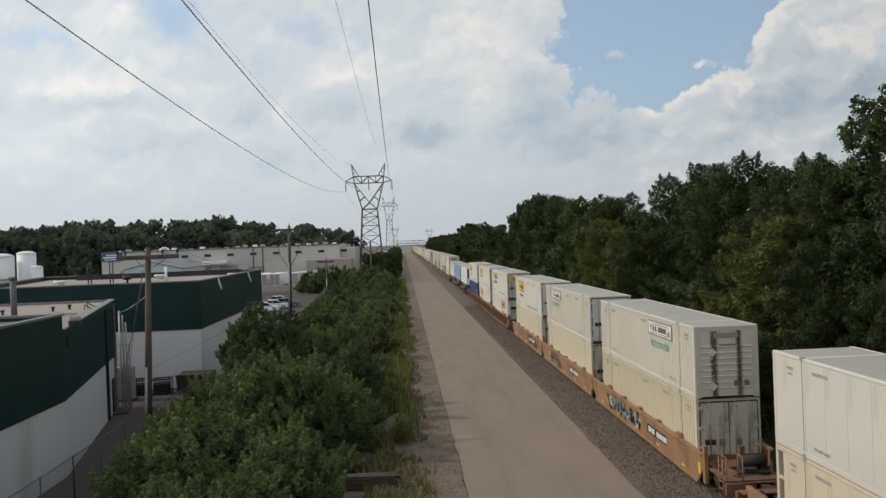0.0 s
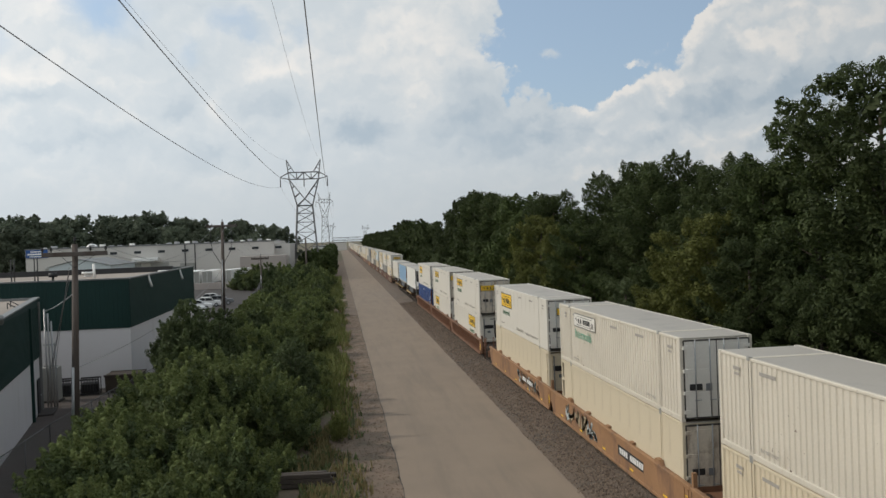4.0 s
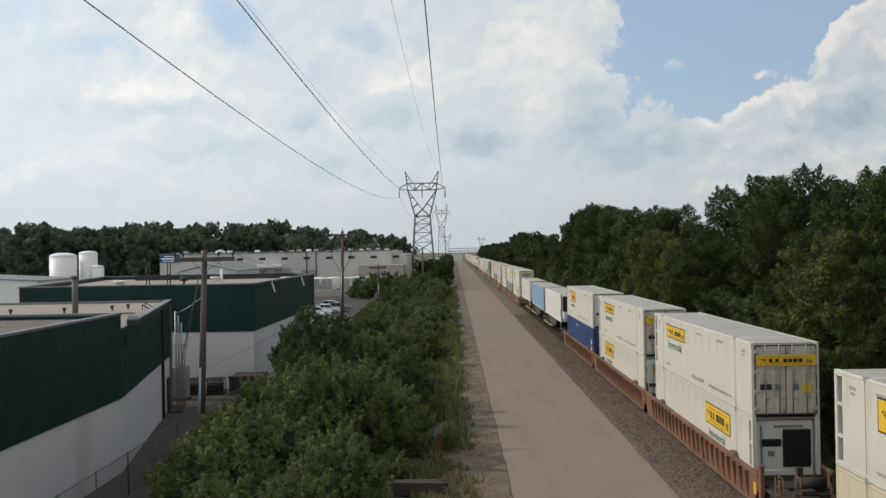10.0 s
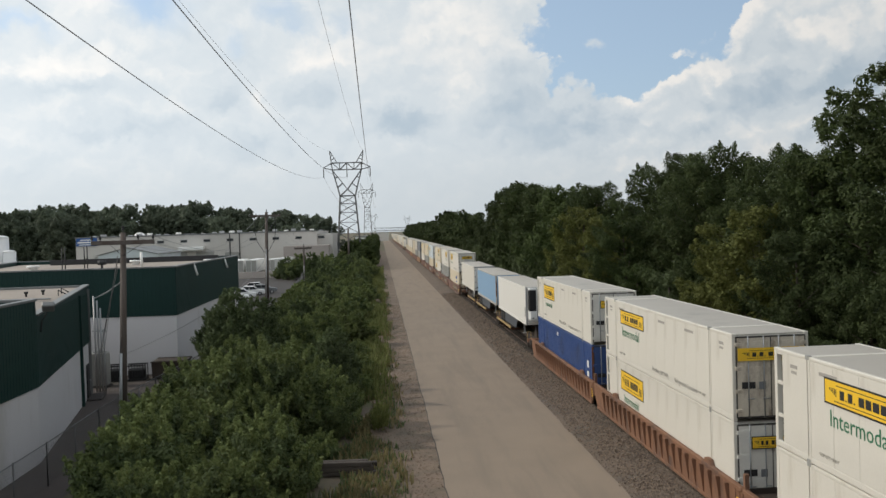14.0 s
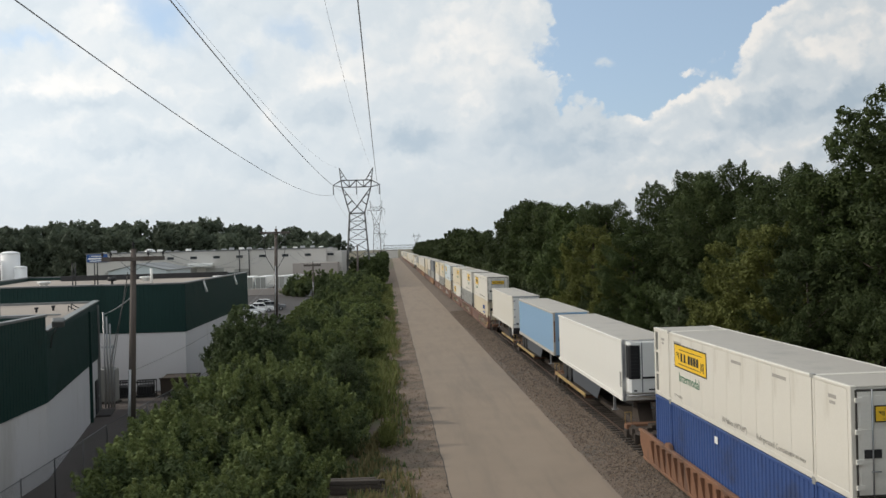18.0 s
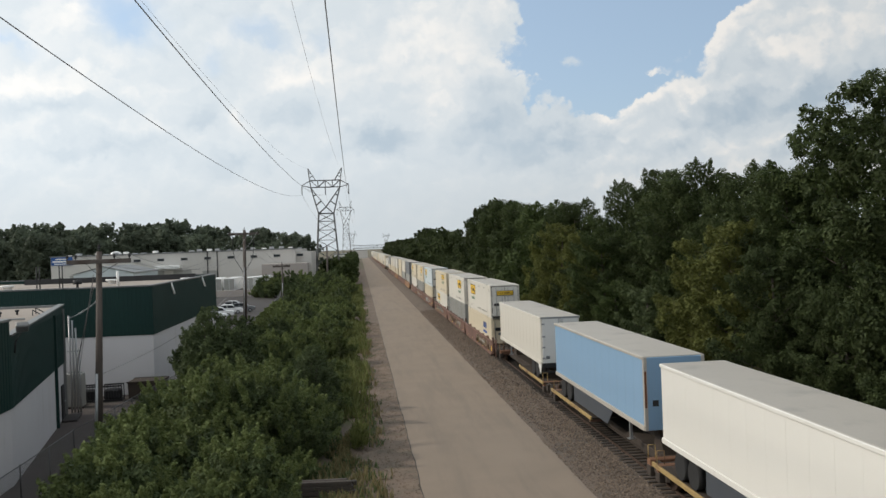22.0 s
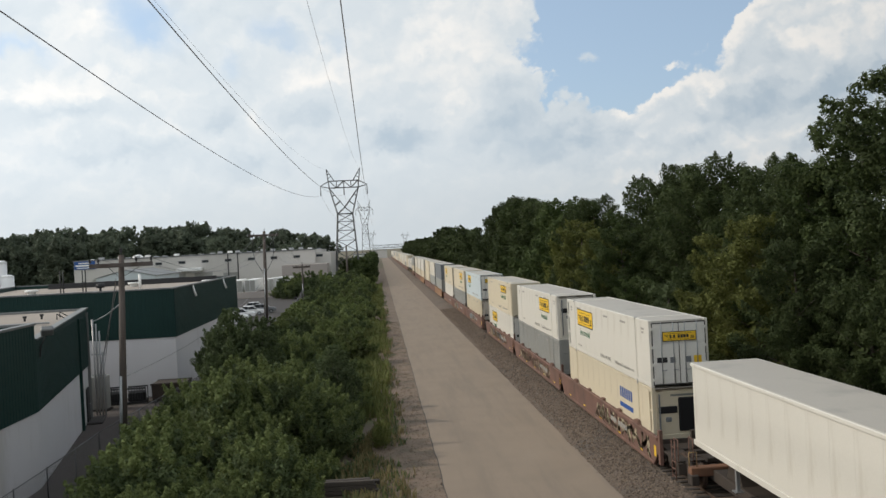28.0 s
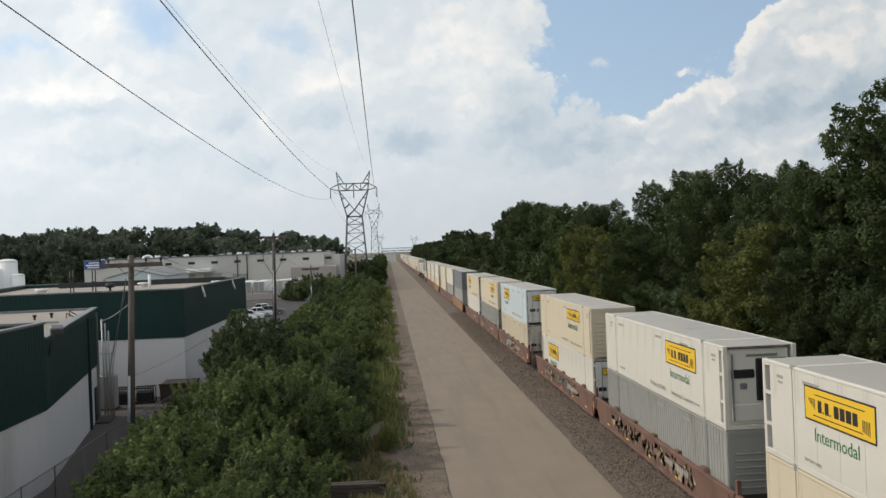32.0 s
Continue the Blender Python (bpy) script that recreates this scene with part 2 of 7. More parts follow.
M = dict(
    soil=surface("soil", (0.13, 0.10, 0.075), 0.95, vary=0.35, scale=0.15, fine=6, dirt=(0.10, 0.11, 0.04), dirt_at=0.5, dirt_scale=0.12, bump=0.4),
    dirt=surface("dark_yard_dirt", (0.074, 0.059, 0.054), 0.95, vary=0.3, scale=0.4, fine=9, dirt=(0.060, 0.052, 0.042), dirt_at=0.52, dirt_scale=0.25, bump=0.4),
    twhite=surface("trailer_white", (0.74, 0.725, 0.68), 0.45, vary=0.03, scale=0.5, dirt=(0.58, 0.55, 0.48), dirt_at=0.70, dirt_scale=0.6, streak=4, bump=0.0),
    asphalt=surface("worn_asphalt", (0.228, 0.178, 0.134), 0.92, vary=0.13, scale=0.35, fine=22, dirt=(0.195, 0.153, 0.117), dirt_at=0.54, dirt_scale=0.9, along=10, bump=0.2),
    lot=surface("lot_asphalt", (0.046, 0.040, 0.038), 0.92, vary=0.16, scale=0.2, fine=8, bump=0.1),
    verge=surface("dirt_verge", (0.168, 0.122, 0.090), 0.95, vary=0.4, scale=0.9, fine=12, dirt=(0.105, 0.083, 0.058), dirt_at=0.52, dirt_scale=0.5, bump=0.5),
    ballast=surface("ballast_gravel", (0.140, 0.105, 0.080), 0.95, vary=0.25, scale=0.6, fine=30, dirt=(0.075, 0.065, 0.055), dirt_at=0.55, dirt_scale=0.3, bump=0.7),
    stone=surface("ballast_stone", (0.160, 0.122, 0.094), 0.95, vary=0.2, scale=2, fine=30, island=0.5, bump=0.3),
    tie=surface("creosoted_wood", (0.055, 0.045, 0.038), 0.9, vary=0.3, scale=2, fine=20, each=0.3, bump=0.4),
    rail=surface("rail_steel", (0.16, 0.11, 0.085), 0.55, 0.7, vary=0.2, scale=3, bump=0.1),
    green=surface("green_metal_panel", (0.009, 0.033, 0.029), 0.6, 0.0, vary=0.2, scale=0.4, fine=6, bump=0.02, spec=0.22),
    white_wall=surface("white_painted_block", (0.60, 0.585, 0.595), 0.85, vary=0.05, scale=0.3, fine=12, dirt=(0.46, 0.44, 0.42), dirt_at=0.60, dirt_scale=0.35, streak=4, bump=0.05),
    trim=surface("grey_metal_trim", (0.17, 0.175, 0.175), 0.5, 0.3, vary=0.1),
    roof_dark=surface("dark_gravel_roof", (0.17, 0.145, 0.13), 0.95, vary=0.3, scale=0.8, fine=12, dirt=(0.11, 0.095, 0.085), dirt_at=0.5, dirt_scale=0.9, bump=0.4),
    roof=surface("gravel_roof", (0.33, 0.285, 0.245), 0.95, vary=0.15, scale=0.25, fine=10, dirt=(0.25, 0.22, 0.19), dirt_at=0.55, dirt_scale=0.2, bump=0.3),
    dark=surface("dark_metal", (0.03, 0.03, 0.032), 0.6, 0.2, vary=0.3, bump=0.05),
    black=surface("black_void", (0.008, 0.008, 0.01), 0.5, vary=0.2, bump=0.0),
    galv=surface("galvanised_steel", (0.36, 0.37, 0.38), 0.45, 0.6, vary=0.15, scale=2, bump=0.05),
    tower=surface("tower_steel", (0.13, 0.13, 0.13), 0.7, 0.2, vary=0.15, bump=0.0),
    wire=surface("wire_aluminium", (0.24, 0.23, 0.235), 0.5, 0.5, vary=0.1, bump=0.0),
    pole=surface("weathered_pole_wood", (0.108, 0.092, 0.082), 0.9, vary=0.25, scale=1.5, fine=18, dirt=(0.075, 0.055, 0.045), dirt_at=0.5, dirt_scale=1.5, streak=8, bump=0.4),
    cwhite=surface("container_white", (0.63, 0.60, 0.535), 0.55, vary=0.06, scale=0.5, fine=15, dirt=(0.48, 0.44, 0.37), dirt_at=0.66, dirt_scale=0.8, streak=5, bump=0.03, chips=0.965),
    ccream=surface("container_cream", (0.60, 0.525, 0.39), 0.6, vary=0.07, scale=0.5, fine=15, dirt=(0.40, 0.33, 0.24), dirt_at=0.68, dirt_scale=0.8, streak=4, bump=0.03),
    crust=surface("weathered_white_paint", (0.60, 0.555, 0.47), 0.65, vary=0.10, scale=0.5, fine=15, dirt=(0.34, 0.25, 0.16), dirt_at=0.68, dirt_scale=1.0, streak=5, bump=0.04, chips=0.89),
    crun=surface("rust_streaked_paint", (0.66, 0.60, 0.51), 0.7, vary=0.14, scale=0.8, fine=15, dirt=(0.40, 0.30, 0.21), dirt_at=0.60, dirt_scale=1.2, streak=3, bump=0.04, chips=0.92, runs=((-0.5, 0.17), (0.52, 0.15))),
    croof=surface("container_roof", (0.42, 0.39, 0.345), 0.6, 0.0, vary=0.08, scale=0.4, fine=12, dirt=(0.33, 0.31, 0.28), dirt_at=0.62, dirt_scale=0.5, bump=0.03),
    cdoor=surface("grimy_door_paint", (0.58, 0.52, 0.43), 0.65, vary=0.16, scale=1.2, fine=14, dirt=(0.13, 0.08, 0.05), dirt_at=0.55, dirt_scale=1.5, streak=2.5, bump=0.05),
    cseal=surface("door_seal_rubber", (0.05, 0.045, 0.04), 0.8, vary=0.2, bump=0.0),
    cclean=surface("greyed_door_paint", (0.68, 0.66, 0.61), 0.6, vary=0.10, scale=1.2, fine=14, dirt=(0.24, 0.18, 0.13), dirt_at=0.66, dirt_scale=1.3, streak=2.5, bump=0.05),
    mesh=surface("dull_wire", (0.13, 0.13, 0.13), 0.6, 0.3, vary=0.1, bump=0.0),
    cgrey=surface("container_grey", (0.30, 0.30, 0.28), 0.6, vary=0.08, dirt=(0.22, 0.20, 0.17), dirt_at=0.64, dirt_scale=0.8, streak=4, bump=0.03),
    cdark=surface("container_slate", (0.17, 0.18, 0.19), 0.6, vary=0.08, dirt=(0.12, 0.11, 0.10), dirt_at=0.62, bump=0.03),
    skirt=surface("dark_skirt_plastic", (0.060, 0.070, 0.085), 0.5, vary=0.15, scale=1.0, bump=0.02),
    cpale=surface("container_pale_blue", (0.52, 0.58, 0.60), 0.6, vary=0.06, dirt=(0.36, 0.38, 0.37), dirt_at=0.66, streak=4, bump=0.03),
    cblue=surface("container_blue", (0.035, 0.075, 0.22), 0.5, vary=0.15, dirt=(0.03, 0.045, 0.10), dirt_at=0.58, dirt_scale=0.5, bump=0.03),
    sky=surface("trailer_sky_blue", (0.225, 0.365, 0.53), 0.5, vary=0.06, scale=0.4, dirt=(0.25, 0.36, 0.48), dirt_at=0.62, dirt_scale=0.5, streak=3, bump=0.02),
    orange=surface("railcar_orange", (0.30, 0.165, 0.082), 0.75, vary=0.2, scale=0.7, fine=12, dirt=(0.17, 0.095, 0.06), dirt_at=0.56, dirt_scale=0.9, streak=2, bump=0.05),
    brown=surface("railcar_brown", (0.20, 0.098, 0.055), 0.8, vary=0.2, scale=0.7, fine=12, dirt=(0.10, 0.06, 0.045), dirt_at=0.55, dirt_scale=0.8, streak=2, bump=0.05),
    oxide=surface("railcar_oxide_red", (0.165, 0.088, 0.066), 0.8, vary=0.2, scale=0.7, fine=12, dirt=(0.11, 0.065, 0.05), dirt_at=0.55, dirt_scale=0.8, streak=2, bump=0.05),
    under=surface("grimy_undercarriage", (0.05, 0.038, 0.03), 0.85, vary=0.3, scale=2, bump=0.2),
    wheel=surface("wheel_steel", (0.09, 0.06, 0.045), 0.6, 0.4, vary=0.2, bump=0.1),
    tyre=surface("tyre_rubber", (0.018, 0.018, 0.019), 0.85, vary=0.2, bump=0.1),
    yellow=surface("sign_yellow", (0.80, 0.50, 0.03), 0.5, vary=0.05, scale=2, bump=0.0),
    yrail=surface("yellow_rail_paint", (0.36, 0.25, 0.10), 0.7, vary=0.2, scale=2, dirt=(0.16, 0.09, 0.05), dirt_at=0.56, bump=0.05),
    ink=surface("black_ink", (0.02, 0.02, 0.02), 0.6, vary=0.1, bump=0.0),
    faded=surface("faded_ink", (0.20, 0.20, 0.18), 0.7, vary=0.3, bump=0.0),
    grey_ink=surface("grey_ink", (0.33, 0.31, 0.28), 0.7, vary=0.15, bump=0.0),
    gtext=surface("green_ink", (0.03, 0.16, 0.08), 0.6, vary=0.1, bump=0.0),
    gfaded=surface("faded_green_ink", (0.14, 0.40, 0.28), 0.7, vary=0.25, scale=3, bump=0.0),
    btext=surface("blue_ink", (0.02, 0.08, 0.30), 0.6, vary=0.1, bump=0.0),
    graf=surface("graffiti_pale", (0.48, 0.52, 0.52), 0.7, vary=0.2, scale=2, bump=0.0),
    graf2=surface("graffiti_blue", (0.20, 0.28, 0.33), 0.7, vary=0.2, scale=2, bump=0.0),
    graf3=surface("graffiti_dark", (0.05, 0.045, 0.04), 0.7, vary=0.2, scale=2, bump=0.0),
    graf5=surface("graffiti_brown", (0.24, 0.17, 0.12), 0.7, vary=0.2, scale=2, bump=0.0),
    graf4=surface("graffiti_straw", (0.38, 0.31, 0.21), 0.7, vary=0.2, scale=2, bump=0.0),
    rust=surface("rust", (0.16, 0.06, 0.025), 0.9, vary=0.3, scale=4, bump=0.1),
    warehouse=surface("pale_warehouse_wall", (0.56, 0.54, 0.51), 0.85, vary=0.06, scale=0.1, fine=2, dirt=(0.48, 0.46, 0.43), dirt_at=0.6, dirt_scale=0.08, streak=3, bump=0.02),
    brick=surface("far_brick", (0.40, 0.355, 0.325), 0.9, vary=0.1, scale=0.2, bump=0.02),
    tank=surface("white_tank", (0.80, 0.80, 0.80), 0.45, vary=0.03, bump=0.0),
    signblue=surface("sign_blue", (0.02, 0.09, 0.30), 0.5, vary=0.08, bump=0.0),
    paint=surface("white_paint", (0.78, 0.78, 0.76), 0.4, vary=0.04, bump=0.0),
    carpaint=surface("white_car_paint", (0.72, 0.72, 0.72), 0.25, vary=0.02, bump=0.0),
    glass=surface("dark_glass", (0.02, 0.024, 0.028), 0.08, vary=0.05, bump=0.0),
    bark=surface("bark", (0.085, 0.07, 0.055), 0.95, vary=0.3, scale=2, fine=16, bump=0.5),
    leaf=leafy("leaves_deep", (0.024, 0.035, 0.014), (0.074, 0.096, 0.034)),
    leaf2=leafy("leaves_mid", (0.026, 0.042, 0.015), (0.086, 0.112, 0.036)),
    leaf3=leafy("leaves_olive", (0.055, 0.066, 0.017), (0.185, 0.195, 0.055)),
    leaf4=leafy("leaves_grey_green", (0.040, 0.058, 0.026), (0.125, 0.152, 0.068)),
    leafb=leafy("leaves_shrub", (0.036, 0.055, 0.025), (0.152, 0.190, 0.080)),
    leafw=leafy("leaves_olive_shrub", (0.050, 0.066, 0.026), (0.165, 0.190, 0.078)),
    leafm=leafy("leaves_thicket", (0.034, 0.051, 0.025), (0.130, 0.164, 0.074)),
    # far leaves: distance haze put into the colour, paler and greyer than nearer ones
    leaf_hazed=leafy("leaves_far_haze_tint", (0.072, 0.092, 0.066), (0.125, 0.150, 0.100)),
    leaft=leafy("leaves_young", (0.085, 0.118, 0.038), (0.215, 0.25, 0.095)),
    weed=leafy("weeds_yellow_green", (0.085, 0.105, 0.034), (0.21, 0.225, 0.078)),
    straw=leafy("dry_grass", (0.16, 0.13, 0.06), (0.28, 0.24, 0.12)),
)


# ---- mesh tools ----
def box(bm, x0, x1, y0, y1, z0, z1):
    v = [bm.verts.new(p) for p in ((x0, y0, z0), (x1, y0, z0), (x1, y1, z0), (x0, y1, z0), (x0, y0, z1), (x1, y0, z1), (x1, y1, z1), (x0, y1, z1))]
    for f in ((3, 2, 1, 0), (4, 5, 6, 7), (0, 1, 5, 4), (1, 2, 6, 5), (2, 3, 7, 6), (3, 0, 4, 7)):
        bm.faces.new([v[i] for i in f])


def rbox(bm, x0, x1, y0, y1, z0, z1, r=0.03):
    """A box with its edges chamfered by r."""
    r = min(r, (x1 - x0) / 2.1, (y1 - y0) / 2.1, (z1 - z0) / 2.1)
    part_bm = bmesh.new()
    box(part_bm, x0, x1, y0, y1, z0, z1)
    bmesh.ops.bevel(part_bm, geom=part_bm.edges[:], offset=r, segments=1, affect="EDGES")
    join(bm, part_bm)


def join(bm, other):
    table = {}
    for v in other.verts:
        table[v] = bm.verts.new(v.co)
    for f in other.faces:
        bm.faces.new([table[v] for v in f.verts]).smooth = f.smooth
    other.free()


def rod(bm, a, b, r, seg=8, r2=None):
    """A round bar from a to b, with end caps; r2 is the radius at b."""
    a, b = Vector(a), Vector(b)
    q = (b - a).to_track_quat("Z", "Y")
    rings = []
    for p, rad in ((a, r), (b, r if r2 is None else r2)):
        rings.append([bm.verts.new(p + q @ Vector((rad * math.cos(i * math.tau / seg), rad * math.sin(i * math.tau / seg), 0))) for i in range(seg)])
    for i in range(seg):
        j = (i + 1) % seg
        bm.faces.new((rings[0][i], rings[0][j], rings[1][j], rings[1][i])).smooth = seg > 5
    bm.faces.new(rings[0][::-1])
    bm.faces.new(rings[1])


def bar(bm, a, b, w, h=None):
    """A square bar from a to b."""
    rod(bm, a, b, w * 0.7071, 4) if h is None else None
    if h is not None:
        a, b = Vector(a), Vector(b)
        q = (b - a).to_track_quat("Z", "Y")
        rings = [[bm.verts.new(p + q @ Vector((sx * w / 2, sy * h / 2, 0))) for sx, sy in ((-1, -1), (1, -1), (1, 1), (-1, 1))] for p in (a, b)]
        for i in range(4):
            j = (i + 1) % 4
            bm.faces.new((rings[0][i], rings[0][j], rings[1][j], rings[1][i]))
        bm.faces.new(rings[0][::-1])
        bm.faces.new(rings[1])


def prism(bm, outline, axis, lo, hi):
    """A flat outline of (u, v) pairs drawn out along an axis: x takes (y, z), y takes (x, z), z takes (x, y)."""
    def at(u, v, w):
        return {"x": (w, u, v), "y": (u, w, v), "z": (u, v, w)}[axis]
    rings = [[bm.verts.new(at(u, v, w)) for u, v in outline] for w in (lo, hi)]
    n = len(outline)
    for i in range(n):
        j = (i + 1) % n
        bm.faces.new((rings[0][i], rings[0][j], rings[1][j], rings[1][i]))
    bm.faces.new(rings[0][::-1])
    bm.faces.new(rings[1])
    bmesh.ops.recalc_face_normals(bm, faces=bm.faces[:])


def mesh_of(name, bm, material):
    data = bpy.data.meshes.new(name)
    bm.normal_update()
    bm.to_mesh(data)
    bm.free()
    data.materials.append(material)
    return data


def part(name, bm, material, parent, label=""):
    """One mesh under a thing or part. bm is a bmesh, or mesh data to share."""
    ob = new(name, bm if isinstance(bm, bpy.types.Mesh) else mesh_of(name, bm, material))
    ob.parent = parent
    return tagged(ob, label) if label else ob


def thing(name, label, category, group="", kind="", m=None):
    ob = tagged(new(name), label, category, group, kind)
    ob.empty_display_size = 0.2
    if m is not None:
        ob.matrix_basis = m
    return ob


def shape(fn, *args, **kw):
    bm = bmesh.new()
    fn(bm, *args, **kw)
    return bm


def boxes(*rows):
    bm = bmesh.new()
    for row in rows:
        box(bm, *row)
    return bm


def rods(*rows, seg=6):
    bm = bmesh.new()
    for a, b, r in rows:
        rod(bm, a, b, r, seg)
    return bm


def solo(name, bm, material, label, category, group="", kind="", m=None):
    ob = tagged(new(name, mesh_of(name, bm, material)), label, category, group, kind)
    if m is not None:
        ob.matrix_basis = m
    return ob


letters = {}


def words(name, text, size, material, parent, m, depth=0.004):
    """Raised lettering as one mesh part; it reads along its own x, its foot on y = 0, facing its own +z."""
    key = (text, size, material.name)
    if key not in letters:
        font = bpy.data.curves.new(name, "FONT")
        font.body, font.size, font.extrude = text, size, depth / 2
        font.resolution_u = 2
        tmp = bpy.data.objects.new(name, font)
        scene.collection.objects.link(tmp)
        bpy.context.view_layer.update()
        data = bpy.data.meshes.new_from_object(tmp.evaluated_get(bpy.context.evaluated_depsgraph_get()))
        bpy.data.objects.remove(tmp)
        data.materials.clear()
        data.materials.append(material)
        letters[key] = data
    ob = new(name, letters[key])
    ob.parent = parent
    ob.matrix_basis = m
    return ob


# ---- ground, road, railway ----
RAIL_X, RAIL_TOP = 12.70, 0.30          # middle of the near track, top of its rails
ROAD_L, ROAD_R = 2.25, 8.95


def strip(name, rows, y0, y1, step, material, label, category, z=0.0, rough=0.0, seed=1):
    """A strip of ground along the road: rows are (x, height) across, with uneven edges and surface."""
    rng = random.Random(seed)
    bm = bmesh.new()
    n = int((y1 - y0) / step)
    lines = []
    for i in range(n + 1):
        y = y0 + (y1 - y0) * i / n
        line = []
        for k, (x, h) in enumerate(rows):
            edge = rough if k in (0, len(rows) - 1) else rough * 0.3
            line.append(bm.verts.new((x + edge * (noise.noise((x, y * 0.5, seed)) + 0.5 * noise.noise((x, y * 1.9, seed))), y, z + h)))
        lines.append(line)
    for a, b in zip(lines, lines[1:]):
        for k in range(len(rows) - 1):
            bm.faces.new((a[k], a[k + 1], b[k + 1], b[k]))
    return solo(name, bm, material, label, category, kind="structure")


def ground():
    bm = bmesh.new()
    xs = [-3000, -800, -300, -120, -60, -30, -14, 0, 30, 60, 120, 300, 800, 3000]
    ys = [-600, -200, -60, -20, 10, 30, 50, 80, 120, 180, 260, 400, 700, 1200, 2200, 4500]
    grid = [[bm.verts.new((x, y, -0.06)) for x in xs] for y in ys]
    for a, b in zip(grid, grid[1:]):
        for k in range(len(xs) - 1):
            bm.faces.new((a[k], a[k + 1], b[k + 1], b[k]))
    solo("ground", bm, M["soil"], "bare brown soil with patches of weeds", "ground", kind="structure")


ground()
strip("road", [(ROAD_L, 0.03), (5.6, 0.07), (ROAD_R, 0.03)], -60, 900, 1.0, M["asphalt"], "worn pale brown asphalt service road beside the track", "road", rough=0.09, seed=3)
strip("road_edge", [(ROAD_L - 0.035, 0.010), (ROAD_L - 0.01, 0.020), (ROAD_L + 0.015, 0.010)], -60, 300, 1.0, M["lot"], "dark broken edge of the asphalt", "road edge", rough=0.09, seed=3)
strip("verge", [(-0.9, -0.02), (0.4, 0.0), (ROAD_L + 0.1, 0.005)], -20, 420, 0.8, M["verge"], "bare dirt verge with tyre marks beside the road", "verge", rough=0.35, seed=5)
strip("track_bed", [(ROAD_R - 0.15, 0.0), (9.6, 0.06), (10.6, 0.16), (11.2, 0.18), (14.2, 0.18), (15.3, 0.1), (16.6, 0.0)], -60, 900, 0.9, M["ballast"],
      "grey crushed stone bed under the railway track", "track bed", rough=0.28, seed=7)


def track():
    # loose stones along the shoulder of the bed
    rng = random.Random(11)
    verts, faces = [], []
    for _ in range(26000):
        y = 24 + 110 * rng.random() ** 2.0
        x = rng.uniform(8.9, 11.6)
        if x < 9.3 and rng.random() < 0.6:
            continue
        h = 0.06 * min(1, (x - 8.9) / 0.7) if x < 9.6 else (0.06 + 0.1 * (x - 9.6) if x < 10.6 else 0.17)
        s = rng.uniform(0.014, 0.042) * (1 + y / 90)
        c = Vector((x, y, h + s * 0.25))
        q = Euler((rng.uniform(0, 6), rng.uniform(0, 6), rng.uniform(0, 6))).to_quaternion()
        b = len(verts)
        for p in ((1, 0, 0), (-1, 0, 0), (0, 1, 0), (0, -1, 0), (0, 0, 0.8), (0, 0, -0.8)):
            verts.append(c + q @ Vector(p) * s * rng.uniform(0.7, 1.2))
        for f in ((0, 2, 4), (2, 1, 4), (1, 3, 4), (3, 0, 4), (2, 0, 5), (1, 2, 5), (3, 1, 5), (0, 3, 5)):
            faces.append([b + i for i in f])
    data = bpy.data.meshes.new("ballast_stones")
    data.from_pydata(verts, [], faces)
    data.materials.append(M["stone"])
    tagged(new("ballast_stones", data), "loose grey crushed stones on the track bed shoulder", "stones", kind="stuff")
    rails = thing("railway_track", "steel rails spiked to dark wooden sleepers", "railway track", kind="structure")
    for x in (RAIL_X - 0.7525, RAIL_X + 0.7525):
        bm = bmesh.new()
        prism(bm, [(x - 0.07, 0.14), (x + 0.07, 0.14), (x + 0.02, 0.17), (x + 0.02, 0.26), (x + 0.036, 0.275), (x + 0.036, RAIL_TOP), (x - 0.036, RAIL_TOP),
                   (x - 0.036, 0.275), (x - 0.02, 0.26), (x - 0.02, 0.17)], "y", -60, 900)
        part("rail", bm, M["rail"], rails)
    tie = mesh_of("sleeper", shape(rbox, -1.3, 1.3, -0.11, 0.11, 0.0, 0.18, 0.02), M["tie"])
    rng = random.Random(4)
    for i in range(290):
        o = part("sleeper", tie, None, rails)
        o.matrix_basis = pose(RAIL_X + rng.uniform(-0.05, 0.05), 14 + i * 0.54, 0.055 + rng.uniform(-0.01, 0.012), 0, 0, rng.uniform(-1.5, 1.5))


track()


# ---- buildings ----
def mitred(pts, off):
    """The points moved to the left of their line by off (to the right if negative), with mitred corners."""
    closed = pts[0] == pts[-1]
    p = [Vector(q) for q in pts]
    out = []
    n = len(p)
    for i in range(n):
        dirs = []
        if i > 0 or closed:
            dirs.append((p[i] - p[i - 1 if i > 0 else n - 2]).normalized())
        if i < n - 1 or closed:
            dirs.append((p[i + 1 if i < n - 1 else 1] - p[i]).normalized())
        ns = [Vector((-d.y, d.x)) for d in dirs]
        m = sum(ns, Vector((0, 0))).normalized()
        out.append(p[i] + m * (off / max(0.3, m.dot(ns[0]))))
    return out


